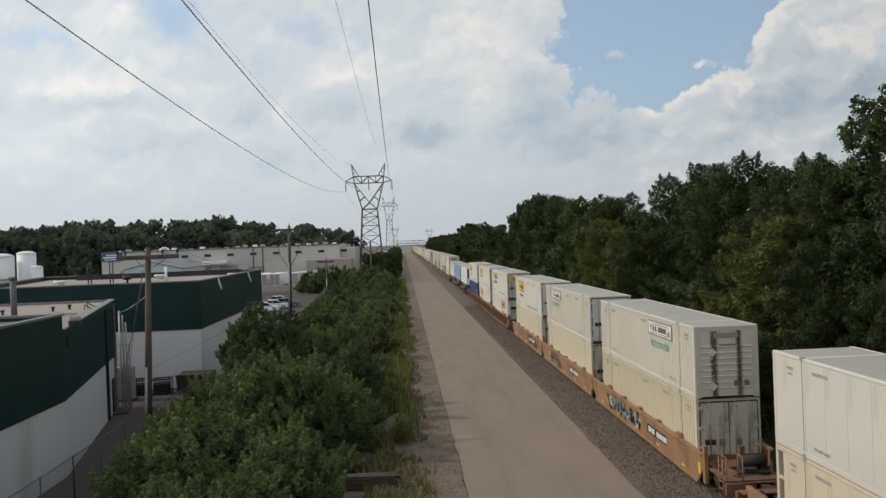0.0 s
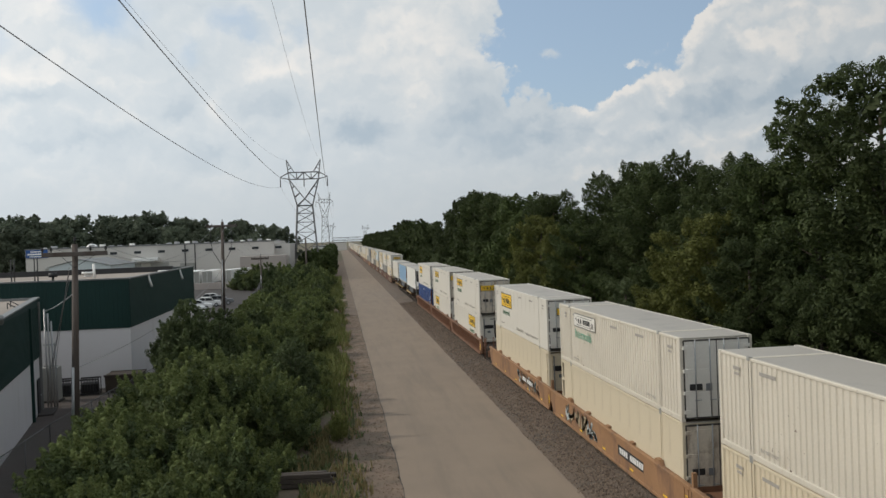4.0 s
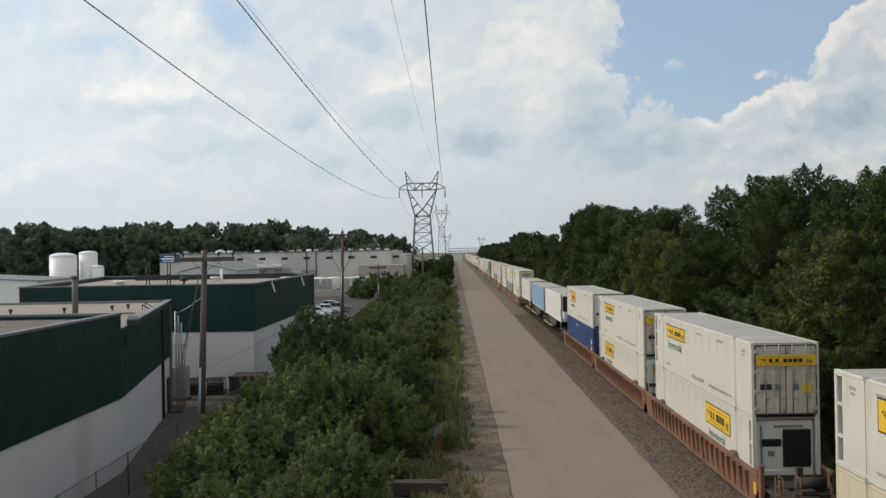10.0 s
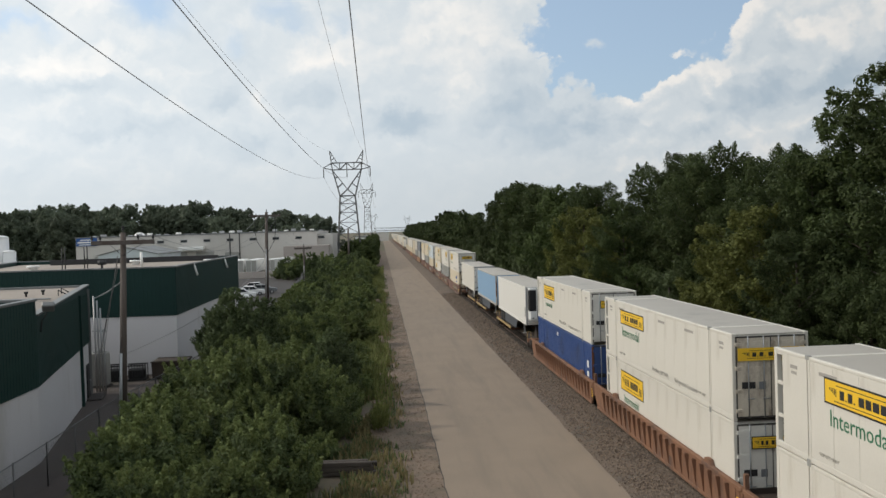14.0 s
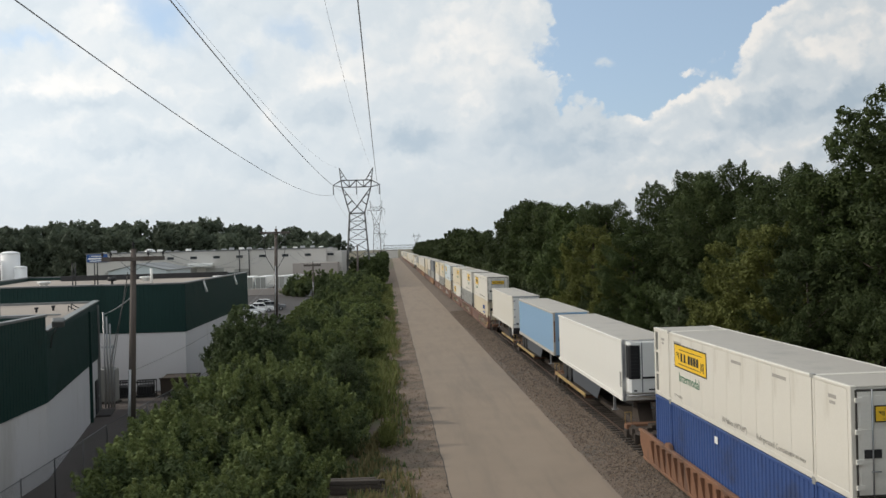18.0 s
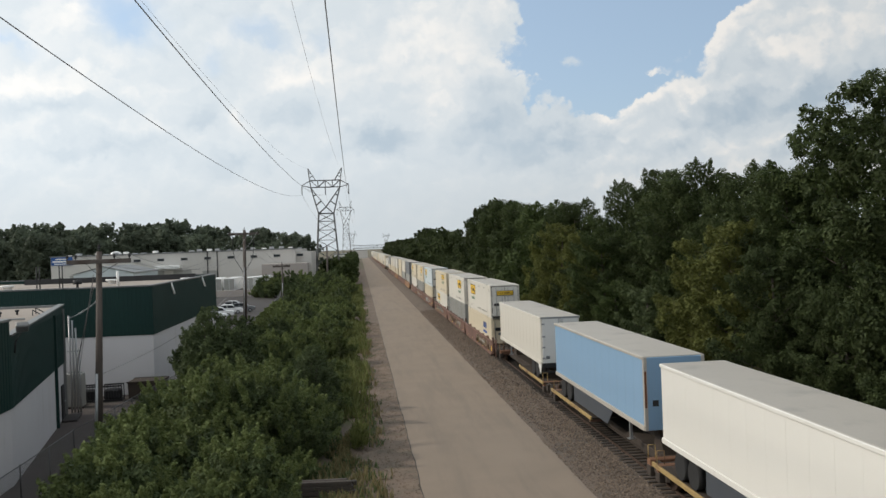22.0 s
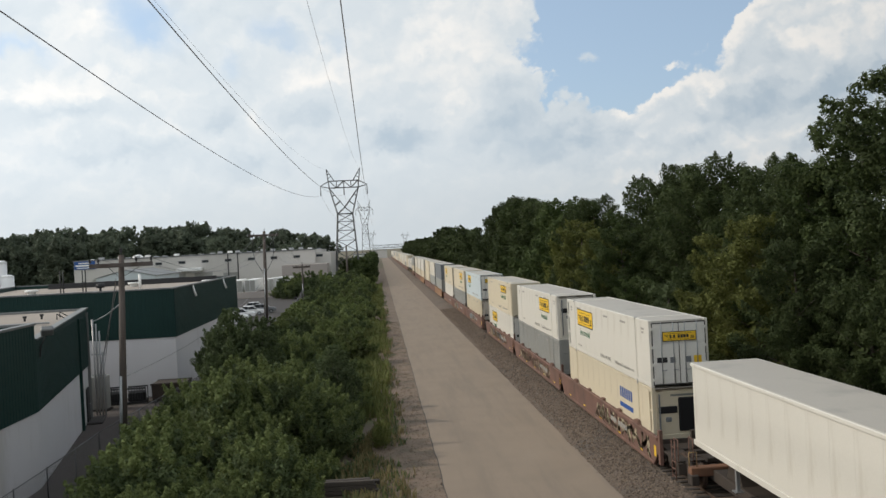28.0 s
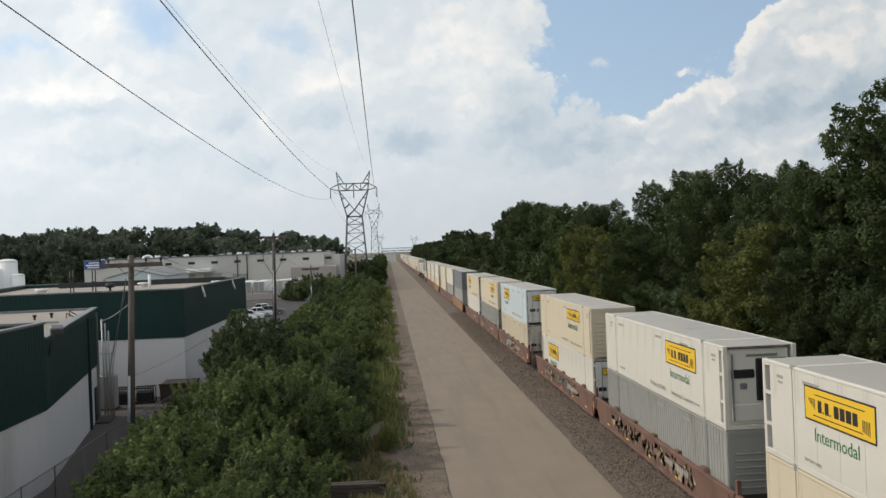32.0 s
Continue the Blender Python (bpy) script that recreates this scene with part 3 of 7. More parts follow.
def ribbon(bm, outer, inner, z0, z1):
    """A solid between two lines of points, from z0 up to z1."""
    for i in range(len(outer) - 1):
        last = i == len(outer) - 2
        q = [outer[i], outer[i + 1], inner[i + 1], inner[i]]
        lo, hi = [bm.verts.new((*p, z0)) for p in q], [bm.verts.new((*p, z1)) for p in q]
        bm.faces.new(lo[::-1])
        bm.faces.new(hi)
        bm.faces.new((lo[0], lo[1], hi[1], hi[0]))
        bm.faces.new((lo[2], lo[3], hi[3], hi[2]))
        if i == 0:
            bm.faces.new((lo[3], lo[0], hi[0], hi[3]))
        if last:
            bm.faces.new((lo[1], lo[2], hi[2], hi[1]))
    bmesh.ops.remove_doubles(bm, verts=bm.verts[:], dist=0.0005)
    bmesh.ops.recalc_face_normals(bm, faces=bm.faces[:])


def wall(bm, pts, z0, z1, t=0.3):
    """An upright wall of thickness t along (x, y) points, its outer face on the points, its body to their left."""
    ribbon(bm, [Vector(p) for p in pts], mitred(pts, t), z0, z1)


def cladding(parent, pts, z0, z1, pitch=0.3):
    """Ribbed metal cladding proud of a wall: one sheet, with upright ribs."""
    bm = bmesh.new()
    for (xa, ya), (xb, yb) in zip(pts, pts[1:]):
        d = Vector((xb - xa, yb - ya, 0))
        n = Vector((d.y, -d.x, 0)).normalized()
        count = max(1, int(d.length / pitch))
        prof = []
        for i in range(count):
            for f, o in ((0.0, 0.05), (0.12, 0.05), (0.16, 0.064), (0.32, 0.064), (0.36, 0.05)):
                prof.append(Vector((xa, ya, 0)) + d * ((i + f) / count) + n * o)
        prof.append(Vector((xb, yb, 0)) + n * 0.05)
        back = [Vector((xb, yb, 0)), Vector((xa, ya, 0))]
        ring = prof + back
        lo, hi = [bm.verts.new((p.x, p.y, z0)) for p in ring], [bm.verts.new((p.x, p.y, z1)) for p in ring]
        for i in range(len(ring)):
            j = (i + 1) % len(ring)
            bm.faces.new((lo[i], lo[j], hi[j], hi[i]))
        bm.faces.new(lo[::-1])
        bm.faces.new(hi)
    bmesh.ops.recalc_face_normals(bm, faces=bm.faces[:])
    return part("cladding", bm, M["green"], parent, "dark green ribbed metal cladding")


def coping(parent, pts, z, w=0.34, h=0.14, out=0.10):
    bm = bmesh.new()
    ribbon(bm, mitred(pts, -out), mitred(pts, w - out), z, z + h)
    return part("coping", bm, M["trim"], parent, "grey metal coping along the parapet")


def flat(parent, outline, z, thick=0.25, name="roof", material="roof"):
    bm = bmesh.new()
    lo, hi = [bm.verts.new((*p, z - thick)) for p in outline], [bm.verts.new((*p, z)) for p in outline]
    bm.faces.new(lo[::-1])
    bm.faces.new(hi)
    for i in range(len(outline)):
        j = (i + 1) % len(outline)
        bm.faces.new((lo[i], lo[j], hi[j], hi[i]))
    bmesh.ops.recalc_face_normals(bm, faces=bm.faces[:])
    return part(name, bm, M[material], parent)


def near_shop():
    b = thing("workshop_building", "white block workshop with dark green cladding and a flat gravel roof", "building")
    k, end = (-15.9, 41.0), (-19.35, 58.8)
    face = [(-16.15, 6.0), k, end, (-60.0, 58.8), (-60.0, 6.0), (-16.15, 6.0)]
    part("wall", shape(wall, face[:3], 0, 3.6, 0.35), M["white_wall"], b, "white painted block wall, stained")
    part("wall", shape(wall, face[2:], 0, 6.7, 0.34), M["white_wall"], b)
    part("upper_wall", shape(wall, face[:2], 3.6, 7.45, 0.3), M["green"], b)
    part("upper_wall", shape(wall, [k, end], 3.6, 6.7, 0.3), M["green"], b)
    cladding(b, [(-16.15, 6.0), k], 3.5, 7.45)
    cladding(b, [k, end], 3.5, 6.7)
    coping(b, [(-16.15, 6.0), k, (-60.0, 40.6)], 7.45, h=0.1)
    flat(b, [(-16.45, 6.2), (-16.25, 40.6), (-59.7, 40.6), (-59.7, 6.2)], 7.30, material="roof_dark")
    # the far roof climbs a little towards the far end, and the head of the wall with it
    run = (Vector(end) - Vector(k)).length
    head = part("wall_head", shape(prism, [(0.3, 6.7), (run, 6.7), (run, 7.16), (0.3, 6.74)], "y", -0.03, 0.3), M["green"], b)
    cap = part("coping", shape(prism, [(0.3, 6.74), (run + 0.1, 7.16), (run + 0.1, 7.24), (0.3, 6.82)], "y", -0.09, 0.3), M["trim"], b, "thin grey metal coping along the parapet")
    for o in (head, cap):
        o.matrix_basis = Matrix.Translation((*k, 0)) @ Matrix.Rotation(math.atan2(end[1] - k[1], end[0] - k[0]), 4, "Z")
    bm = bmesh.new()
    rim = [(-16.3, 41.1, 6.62), (-19.6, 58.5, 7.06), (-59.7, 58.5, 7.06), (-59.7, 41.1, 6.62)]
    top, low = [bm.verts.new(p) for p in rim], [bm.verts.new((x, y, z - 0.25)) for x, y, z in rim]
    bm.faces.new(top)
    bm.faces.new(low[::-1])
    for i in range(4):
        bm.faces.new((low[i], low[(i + 1) % 4], top[(i + 1) % 4], top[i]))
    bmesh.ops.recalc_face_normals(bm, faces=bm.faces[:])
    part("roof", bm, M["roof"], b)
    part("back_parapet", boxes((-59.7, -19.7, 58.5, 58.8, 6.7, 7.2)), M["trim"], b)
    part("parapet", shape(wall, [(-16.3, 41.0), (-59.7, 41.0)], 6.64, 7.45, 0.25), M["green"], b)
    # doorway near the far end, with its step
    d = (Vector(end) - Vector(k)).normalized()
    n = Vector((d.y, -d.x))
    door = part("door", shape(rbox, -0.5, 0.5, -0.05, 0.03, 0.0, 2.1, 0.01), M["dark"], b, "dark metal service door")
    ang = math.degrees(math.atan2(d.y, d.x))
    p = Vector(k) + d * 16.2 + n * 0.05
    door.matrix_basis = pose(p.x, p.y, 0.12, 0, 0, ang)
    hd = part("door_handle", boxes((0.35, 0.42, -0.12, -0.05, 1.0, 1.06)), M["galv"], door)
    step = part("doorstep", shape(rbox, -0.9, 1.5, -0.9, 0.0, -0.1, 0.12, 0.03), M["lot"], b)
    step.matrix_basis = pose(p.x, p.y, 0.0, 0, 0, ang)
    # pilaster, floodlight at the corner, downpipes
    for s, z1, w in ((13.6, 6.8, 0.22), (17.4, 6.95, 0.12)):
        q = Vector(k) + d * s + n * 0.05
        o = part("pilaster" if w > 0.2 else "downpipe", boxes((-w / 2, w / 2, -0.12, 0.05, 0.0, z1)), M["green" if w > 0.2 else "trim"], b)
        o.matrix_basis = pose(q.x, q.y, 0, 0, 0, ang)
    lamp = part("floodlight", shape(rbox, -0.28, 0.28, -0.16, 0.16, -0.2, 0.2, 0.05), M["trim"], b, "grey wall floodlight on a bracket")
    lamp.matrix_basis = pose(-15.62, 41.9, 7.1, 35, 0, 20)
    br = part("bracket", rods(((0, 0, -0.2), (-0.3, -0.5, -0.45), 0.03), ((-0.3, -0.5, -0.45), (-0.35, -0.6, -1.0), 0.04)), M["dark"], lamp)
    # short vents and pipe stands on the roof
    rng = random.Random(8)
    for i, (x, y) in enumerate(((-33, 50), (-29, 47), (-26.5, 51.5), (-27.5, 46.8), (-25, 47.5), (-23.5, 52), (-21.3, 48.5), (-21.0, 53), (-20.4, 54))):
        v = part("roof_vent", rods(((0, 0, 0), (0, 0, 0.18), 0.07), ((0, 0, 0.18), (0, 0, 0.3), 0.12), seg=8), M["dark"], b)
        v.matrix_basis = pose(x, y, 6.62 + (y - 41.1) * 0.0253)
    part("roof_pipe", rods(((-40, 50.3, 6.93), (-18.6, 50.3, 6.93), 0.05)), M["galv"], b)
    part("flue", rods(((-22, 50.1, 6.6), (-22, 50.1, 9.0), 0.17), ((-22, 50.1, 9.0), (-22, 50.1, 9.15), 0.24), seg=10), M["tower"], b, "dark grey metal flue pipe")
    for x, y, z in ((-18.55, 53.0, 6.9), (-18.8, 54.2, 6.95)):
        part("pipe_hook", rods(((x, y, z), (x - 0.6, y, z + 0.35), 0.03), ((x - 0.6, y, z + 0.35), (x - 0.6, y, z), 0.03), seg=5), M["dark"], b)


def green_hall():
    b = thing("green_hall_building", "flat-roofed hall with dark green cladding over white block walls", "building")
    f, x0, x1, back, top = 66.0, -33.6, -15.35, 96.0, 8.0
    jut = -21.2
    face = [(x0, f + 0.7), (jut, f + 0.7), (jut, f), (x1, f), (x1, back - 1.5), (x0 - 6, back + 1.5)]
    part("wall", shape(wall, face + [face[0]], 0, 4.45, 0.35), M["white_wall"], b, "white painted block wall")
    part("upper_wall", shape(wall, face + [face[0]], 4.45, top - 0.08, 0.3), M["green"], b)
    for i in range(4):
        cladding(b, face[i:i + 2], 4.35, top - 0.08)
    coping(b, face + [face[0]], top - 0.08, h=0.1)
    flat(b, [(x0 + 0.3, f + 1.0), (jut + 0.3, f + 1.0), (jut + 0.3, f + 0.3), (x1 - 0.3, f + 0.3), (x1 - 0.3, back - 1.8), (x0 - 5.5, back + 1.2)], 7.62)
    # raised kerb of the roof behind, stand pipes, a vent cowl
    part("roof_kerb", boxes((-34, -17.0, 92.2, 92.6, 7.6, 8.15)), M["dark"], b)
    for x, y in ((-26.2, 74), (-24.4, 74)):
        bm = bmesh.new()
        for dx in (-0.12, 0.12):
            rod(bm, (x + dx, y, 7.6), (x + dx, y, 9.6), 0.05, 6)
        rod(bm, (x - 0.12, y, 8.6), (x + 0.12, y, 8.6), 0.03, 5)
        part("stand_pipe", bm, M["dark"], b)
    for x, y, h in ((-30.2, 78, 0.45), (-23.7, 86, 0.45), (-16.8, 86.5, 0.3)):
        part("roof_vent", rods(((x, y, 7.6), (x, y, 7.6 + h * 0.6), 0.35), ((x, y, 7.6 + h * 0.6), (x, y, 7.6 + h), 0.55), seg=12), M["paint"], b, "white roof vent cap")
    part("cowl", rods(((-20.9, f + 0.9, 7.6), (-20.9, f + 0.9, 8.25), 0.09), ((-20.9, f + 0.9, 8.25), (-20.9, f + 0.9, 8.55), 0.32), seg=10), M["dark"], b, "dark mushroom vent cowl")
    for y in (72.5, 86.5):
        part("scupper", shape(rod, (x1 + 0.02, y, 7.95), (x1 + 0.35, y - 0.2, 7.0), 0.09, 8), M["paint"], b, "white plastic overflow pipe")
    part("flue", rods(((-21.5, 80, 7.5), (-21.5, 80, 8.9), 0.12), seg=8), M["paint"], b)


near_shop()
green_hall()


def long_warehouse():
    b = thing("warehouse", "long pale concrete warehouse with a row of small high windows", "building")
    y, xl, xr, top = 250.0, -85.0, -18.0, 10.6
    bm = bmesh.new()
    box(bm, xl, xr, y, y + 55, 0, top)
    part("wall", bm, M["warehouse"], b)
    part("roof_edge", boxes((xl - 0.2, xr + 0.2, y - 0.2, y, top - 0.12, top + 0.22)), M["trim"], b)
    for i in range(11):
        x = -87.0 + 6.42 * i + 6.0
        w = part("window", boxes((x - 0.9, x + 0.9, y - 0.06, y + 0.02, 8.5, 9.1)), M["glass"], b)
        part("frame", boxes((x - 1.0, x + 1.0, y - 0.1, y - 0.05, 9.1, 9.18), (x - 1.0, x + 1.0, y - 0.14, y - 0.05, 8.42, 8.5)), M["trim"], w)
    for x0, x1, h in ((-80, -76, 4.2), (-60, -54.5, 4.6), (-52, -47, 4.6), (-44, -40, 4.2)):
        part("loading_door", boxes((x0, x1, y - 0.08, y + 0.02, 1.1, 1.1 + h)), M["cgrey"], b)
    part("canopy", shape(rbox, -56.5, -49.5, y - 2.6, y - 0.02, 6.2, 7.2, 0.1), M["paint"], b, "white canopy over a loading door")
    for x in (-42.5, -39.8):
        part("downpipe", shape(rod, (x, y - 0.25, 0), (x, y - 0.25, top), 0.14, 6), M["dark"], b)
    rng = random.Random(3)
    for i in range(26):
        x = xl + 4 + i * 2.55 + rng.uniform(-0.6, 0.6)
        h = rng.choice((0.3, 0.4, 0.55, 0.8))
        part("roof_unit", shape(rbox, x - 0.6, x + 0.6, y + 3, y + 5, top - 0.02, top + h, 0.12), M["galv" if i % 3 else "paint"], b)
    # a small domed skylight and the brick end
    bm = bmesh.new()
    bmesh.ops.create_uvsphere(bm, u_segments=14, v_segments=8, radius=1.6)
    for v in bm.verts:
        v.co = Vector((v.co.x - 69, v.co.y + y + 6, max(0, v.co.z) * 0.7 + top))
    part("skylight", bm, M["paint"], b, "white domed skylight")
    part("office_wing", boxes((-18.0, -13.6, y + 1, y + 30, 0, 9.7)), M["warehouse"], b)
    part("brick_wing", boxes((-26.5, -14.2, y - 10, y - 0.1, 0, 6.6)), M["brick"], b, "low brown brick wing")
    sign = tagged(new("warehouse_sign", mesh_of("board", boxes((-84.8, -79.1, y - 0.35, y - 0.15, 8.3, 10.5)), M["signblue"])), "blue sign board with white lettering on the warehouse", "sign")
    for z, h, x0, x1 in ((9.85, 0.3, -83.6, -80.4), (9.1, 0.45, -84.4, -79.5), (8.55, 0.25, -84.0, -80.0)):
        part("lettering", boxes((x0, x1, y - 0.38, y - 0.35, z, z + h)), M["paint"], sign)


long_warehouse()


def tanks():
    for x, y, r, h, lab in ((-76.9, 170, 2.5, 10.5, ""), (-73.4, 173.5, 1.75, 11.0, ""), (-70.9, 172, 1.15, 8.3, "")):
        b = thing("storage_tank", "white steel storage tank with a domed top", "tank", "white tanks")
        bm = bmesh.new()
        rod(bm, (0, 0, 0), (0, 0, h), r, 32)
        part("shell", bm, M["tank"], b)
        bm = bmesh.new()
        bmesh.ops.create_uvsphere(bm, u_segments=32, v_segments=10, radius=r * 1.005)
        for v in bm.verts:
            v.co.z = max(-0.02, v.co.z) * 0.28 + h
        for f in bm.faces:
            f.smooth = True
        part("dome", bm, M["tank"], b)
        part("rim", shape(rod, (0, 0, h - 0.12), (0, 0, h), r * 1.02, 32), M["tank"], b)
        b.matrix_basis = pose(x, y, 0)


tanks()


def low_shed(x0, x1, y0, y1, h, ridge, mat, label):
    b = thing("shed", label, "shed")
    bm = bmesh.new()
    prism(bm, [(x0, 0), (x1, 0), (x1, h), ((x0 + x1) / 2, ridge), (x0, h)], "y", y0, y1)
    part("wall", bm, M[mat], b)
    bm = bmesh.new()
    m = (x0 + x1) / 2
    for a, c in (((x0 - 0.3, h - 0.05), (m, ridge + 0.06)), ((x1 + 0.3, h - 0.05), (m, ridge + 0.06))):
        prism(bm, [a, c, (c[0], c[1] + 0.12), (a[0], a[1] + 0.12)], "y", y0 - 0.3, y1 + 0.3)
    part("roof", bm, M["trim"], b)


low_shed(-104, -72.4, 150, 166, 6.3, 7.1, "paint", "long low white shed beside the tanks")
low_shed(-68, -54, 215, 240, 6.2, 7.8, "cpale", "pale blue metal shed with a shallow pitched roof")
strip("parking_lot", [(-34, 0.0), (-24, 0.02), (-12.6, 0.0)], 98, 246, 4, M["lot"], "dark asphalt parking lot beside the hall", "parking lot", rough=0.2, seed=9)
strip("yard", [(-24, -0.01), (-16, 0.0), (-12.8, -0.01)], 20, 100, 3, M["dirt"], "dark dirt yard behind the workshop", "yard", rough=0.3, seed=10)


# ---- poles, pylons, wires ----
def insulator(parent, x, y, z, h=0.3):
    part("insulator", rods(((x, y, z), (x, y, z + h * 0.5), 0.03), ((x, y, z + h * 0.4), (x, y, z + h * 0.7), 0.07), ((x, y, z + h * 0.7), (x, y, z + h), 0.05), seg=8), M["dark"], parent)


def utility_pole(x, y, h, r, arm, arm_z, lean=0.0, pipe=0.0, label="weathered wooden utility pole with a crossarm"):
    p = thing("utility_pole", label, "utility pole", "wooden poles")
    part("pole", shape(rod, (0, 0, -0.3), (lean, 0, h), r * 1.25, 12, r * 0.85), M["pole"], p)
    lx = lean * arm_z / h
    if arm:
        a, b = arm
        part("crossarm", shape(rbox, a, b, -0.2 - r, -0.04 - r, arm_z - 0.085 - 0.0006 * y, arm_z + 0.085 + 0.0006 * y, 0.015), M["pole"], p)
        for s, e in ((a * 0.55, -1), (b * 0.55, 1)):
            part("brace", shape(bar, (lx + s, -0.14 - r, arm_z - 0.05), (lx, -0.05 - r, arm_z - 0.7), 0.05, 0.02), M["dark"], p)
        for k in (0.97, 0.6):
            insulator(p, a * k, -0.13 - r, arm_z + 0.07)
            insulator(p, b * k, -0.13 - r, arm_z + 0.07)
    insulator(p, lean, 0, h, 0.35)
    if pipe:
        part("riser_pipe", shape(rod, (-0.05, -r * 1.3 - 0.05, -0.1), (lean * pipe / h - 0.05, -r * 1.1 - 0.05, pipe), 0.075, 8), M["galv"], p, "grey conduit up the pole")
    p.matrix_basis = pose(x, y, 0)
    return p


def span(a, b, sag, r, n=24):
    """A hanging wire from a to b."""
    bm = bmesh.new()
    a, b = Vector(a), Vector(b)
    pts = [a.lerp(b, i / n) - Vector((0, 0, 4 * sag * (i / n) * (1 - i / n))) for i in range(n + 1)]
    rings = []
    for i, p in enumerate(pts):
        d = (pts[min(n, i + 1)] - pts[max(0, i - 1)]).to_track_quat("Z", "Y")
        rings.append([bm.verts.new(p + d @ Vector((r * math.cos(k * math.tau / 5), r * math.sin(k * math.tau / 5), 0))) for k in range(5)])
    for ra, rb in zip(rings, rings[1:]):
        for k in range(5):
            bm.faces.new((ra[k], ra[(k + 1) % 5], rb[(k + 1) % 5], rb[k])).smooth = True
    return bm


def cable(a, b, sag, r, label="dark overhead cable between poles", mat="wire"):
    return solo("overhead_cable", span(a, b, sag, r), M[mat], label, "cable", "overhead cables")


utility_pole(-13.78, 46.5, 10.5, 0.17, (-1.15, 2.05), 9.98, 0.4, 4.2)
utility_pole(-16.75, 128, 13.4, 0.24, (-1.85, 2.4), 12.8, 0.35, 8.0, "tall wooden utility pole with a crossarm and hanging cables")
utility_pole(-16.2, 185, 7.5, 0.17, (-1.9, 1.7), 6.9, 0.0, 3.4)
utility_pole(-8.75, 240, 11.0, 0.26, None, 10, 0.0, 0, "plain brown wooden pole by the pylon")
utility_pole(-17.5, 300, 9.0, 0.18, (-1.6, 1.6), 8.4)
for dx, dz in ((-0.9, 0.3), (1.7, 0.3), (0.7, 0.3)):
    cable((-13.45 + dx, 46.3, 9.98 + dz), (-16.4 + dx * 1.1, 127.8, 12.8 + dz), 2.6, 0.014)
    cable((-16.4 + dx * 1.1, 127.8, 12.8 + dz), (-16.2 + dx, 185, 6.9 + dz), 1.2, 0.014)
cable((-13.6, 46.4, 4.1), (-16.7, 127.9, 6.6), 1.3, 0.02)
cable((-13.5, 46.4, 8.0), (-19.0, 59.0, 6.3), 0.12, 0.035, "grey service cable from the pole to the workshop", "galv")
for dx, z in ((-0.12, 9.1), (0.05, 9.3), (-0.22, 8.7)):
    cable((-13.65, 46.3, z), (-18.3 + dx, 58.0, 2.6), -0.1, 0.016, "slack grey service wire from the pole")
for s in (-1, 1):
    bm = bmesh.new()
    pts = [(-16.6 + s * 1.45, 127.7, 12.75), (-16.6 + s * 1.5, 127.7, 10.6), (-16.6 + s * 1.25, 127.7, 9.2), (-16.6 + s * 0.2, 127.7, 7.4)]
    for a, b in zip(pts, pts[1:]):
        rod(bm, a, b, 0.045, 6)
    o = solo("jumper_cable", bm, M["dark"], "black cable looping from crossarm to pole", "cable", "overhead cables")


def lattice(parent, name, rows, w=0.12, mat="tower"):
    bm = bmesh.new()
    for a, b in rows:
        bar(bm, a, b, w, w)
    bmesh.ops.recalc_face_normals(bm, faces=bm.faces[:])
    return part(name, bm, M[mat], parent)


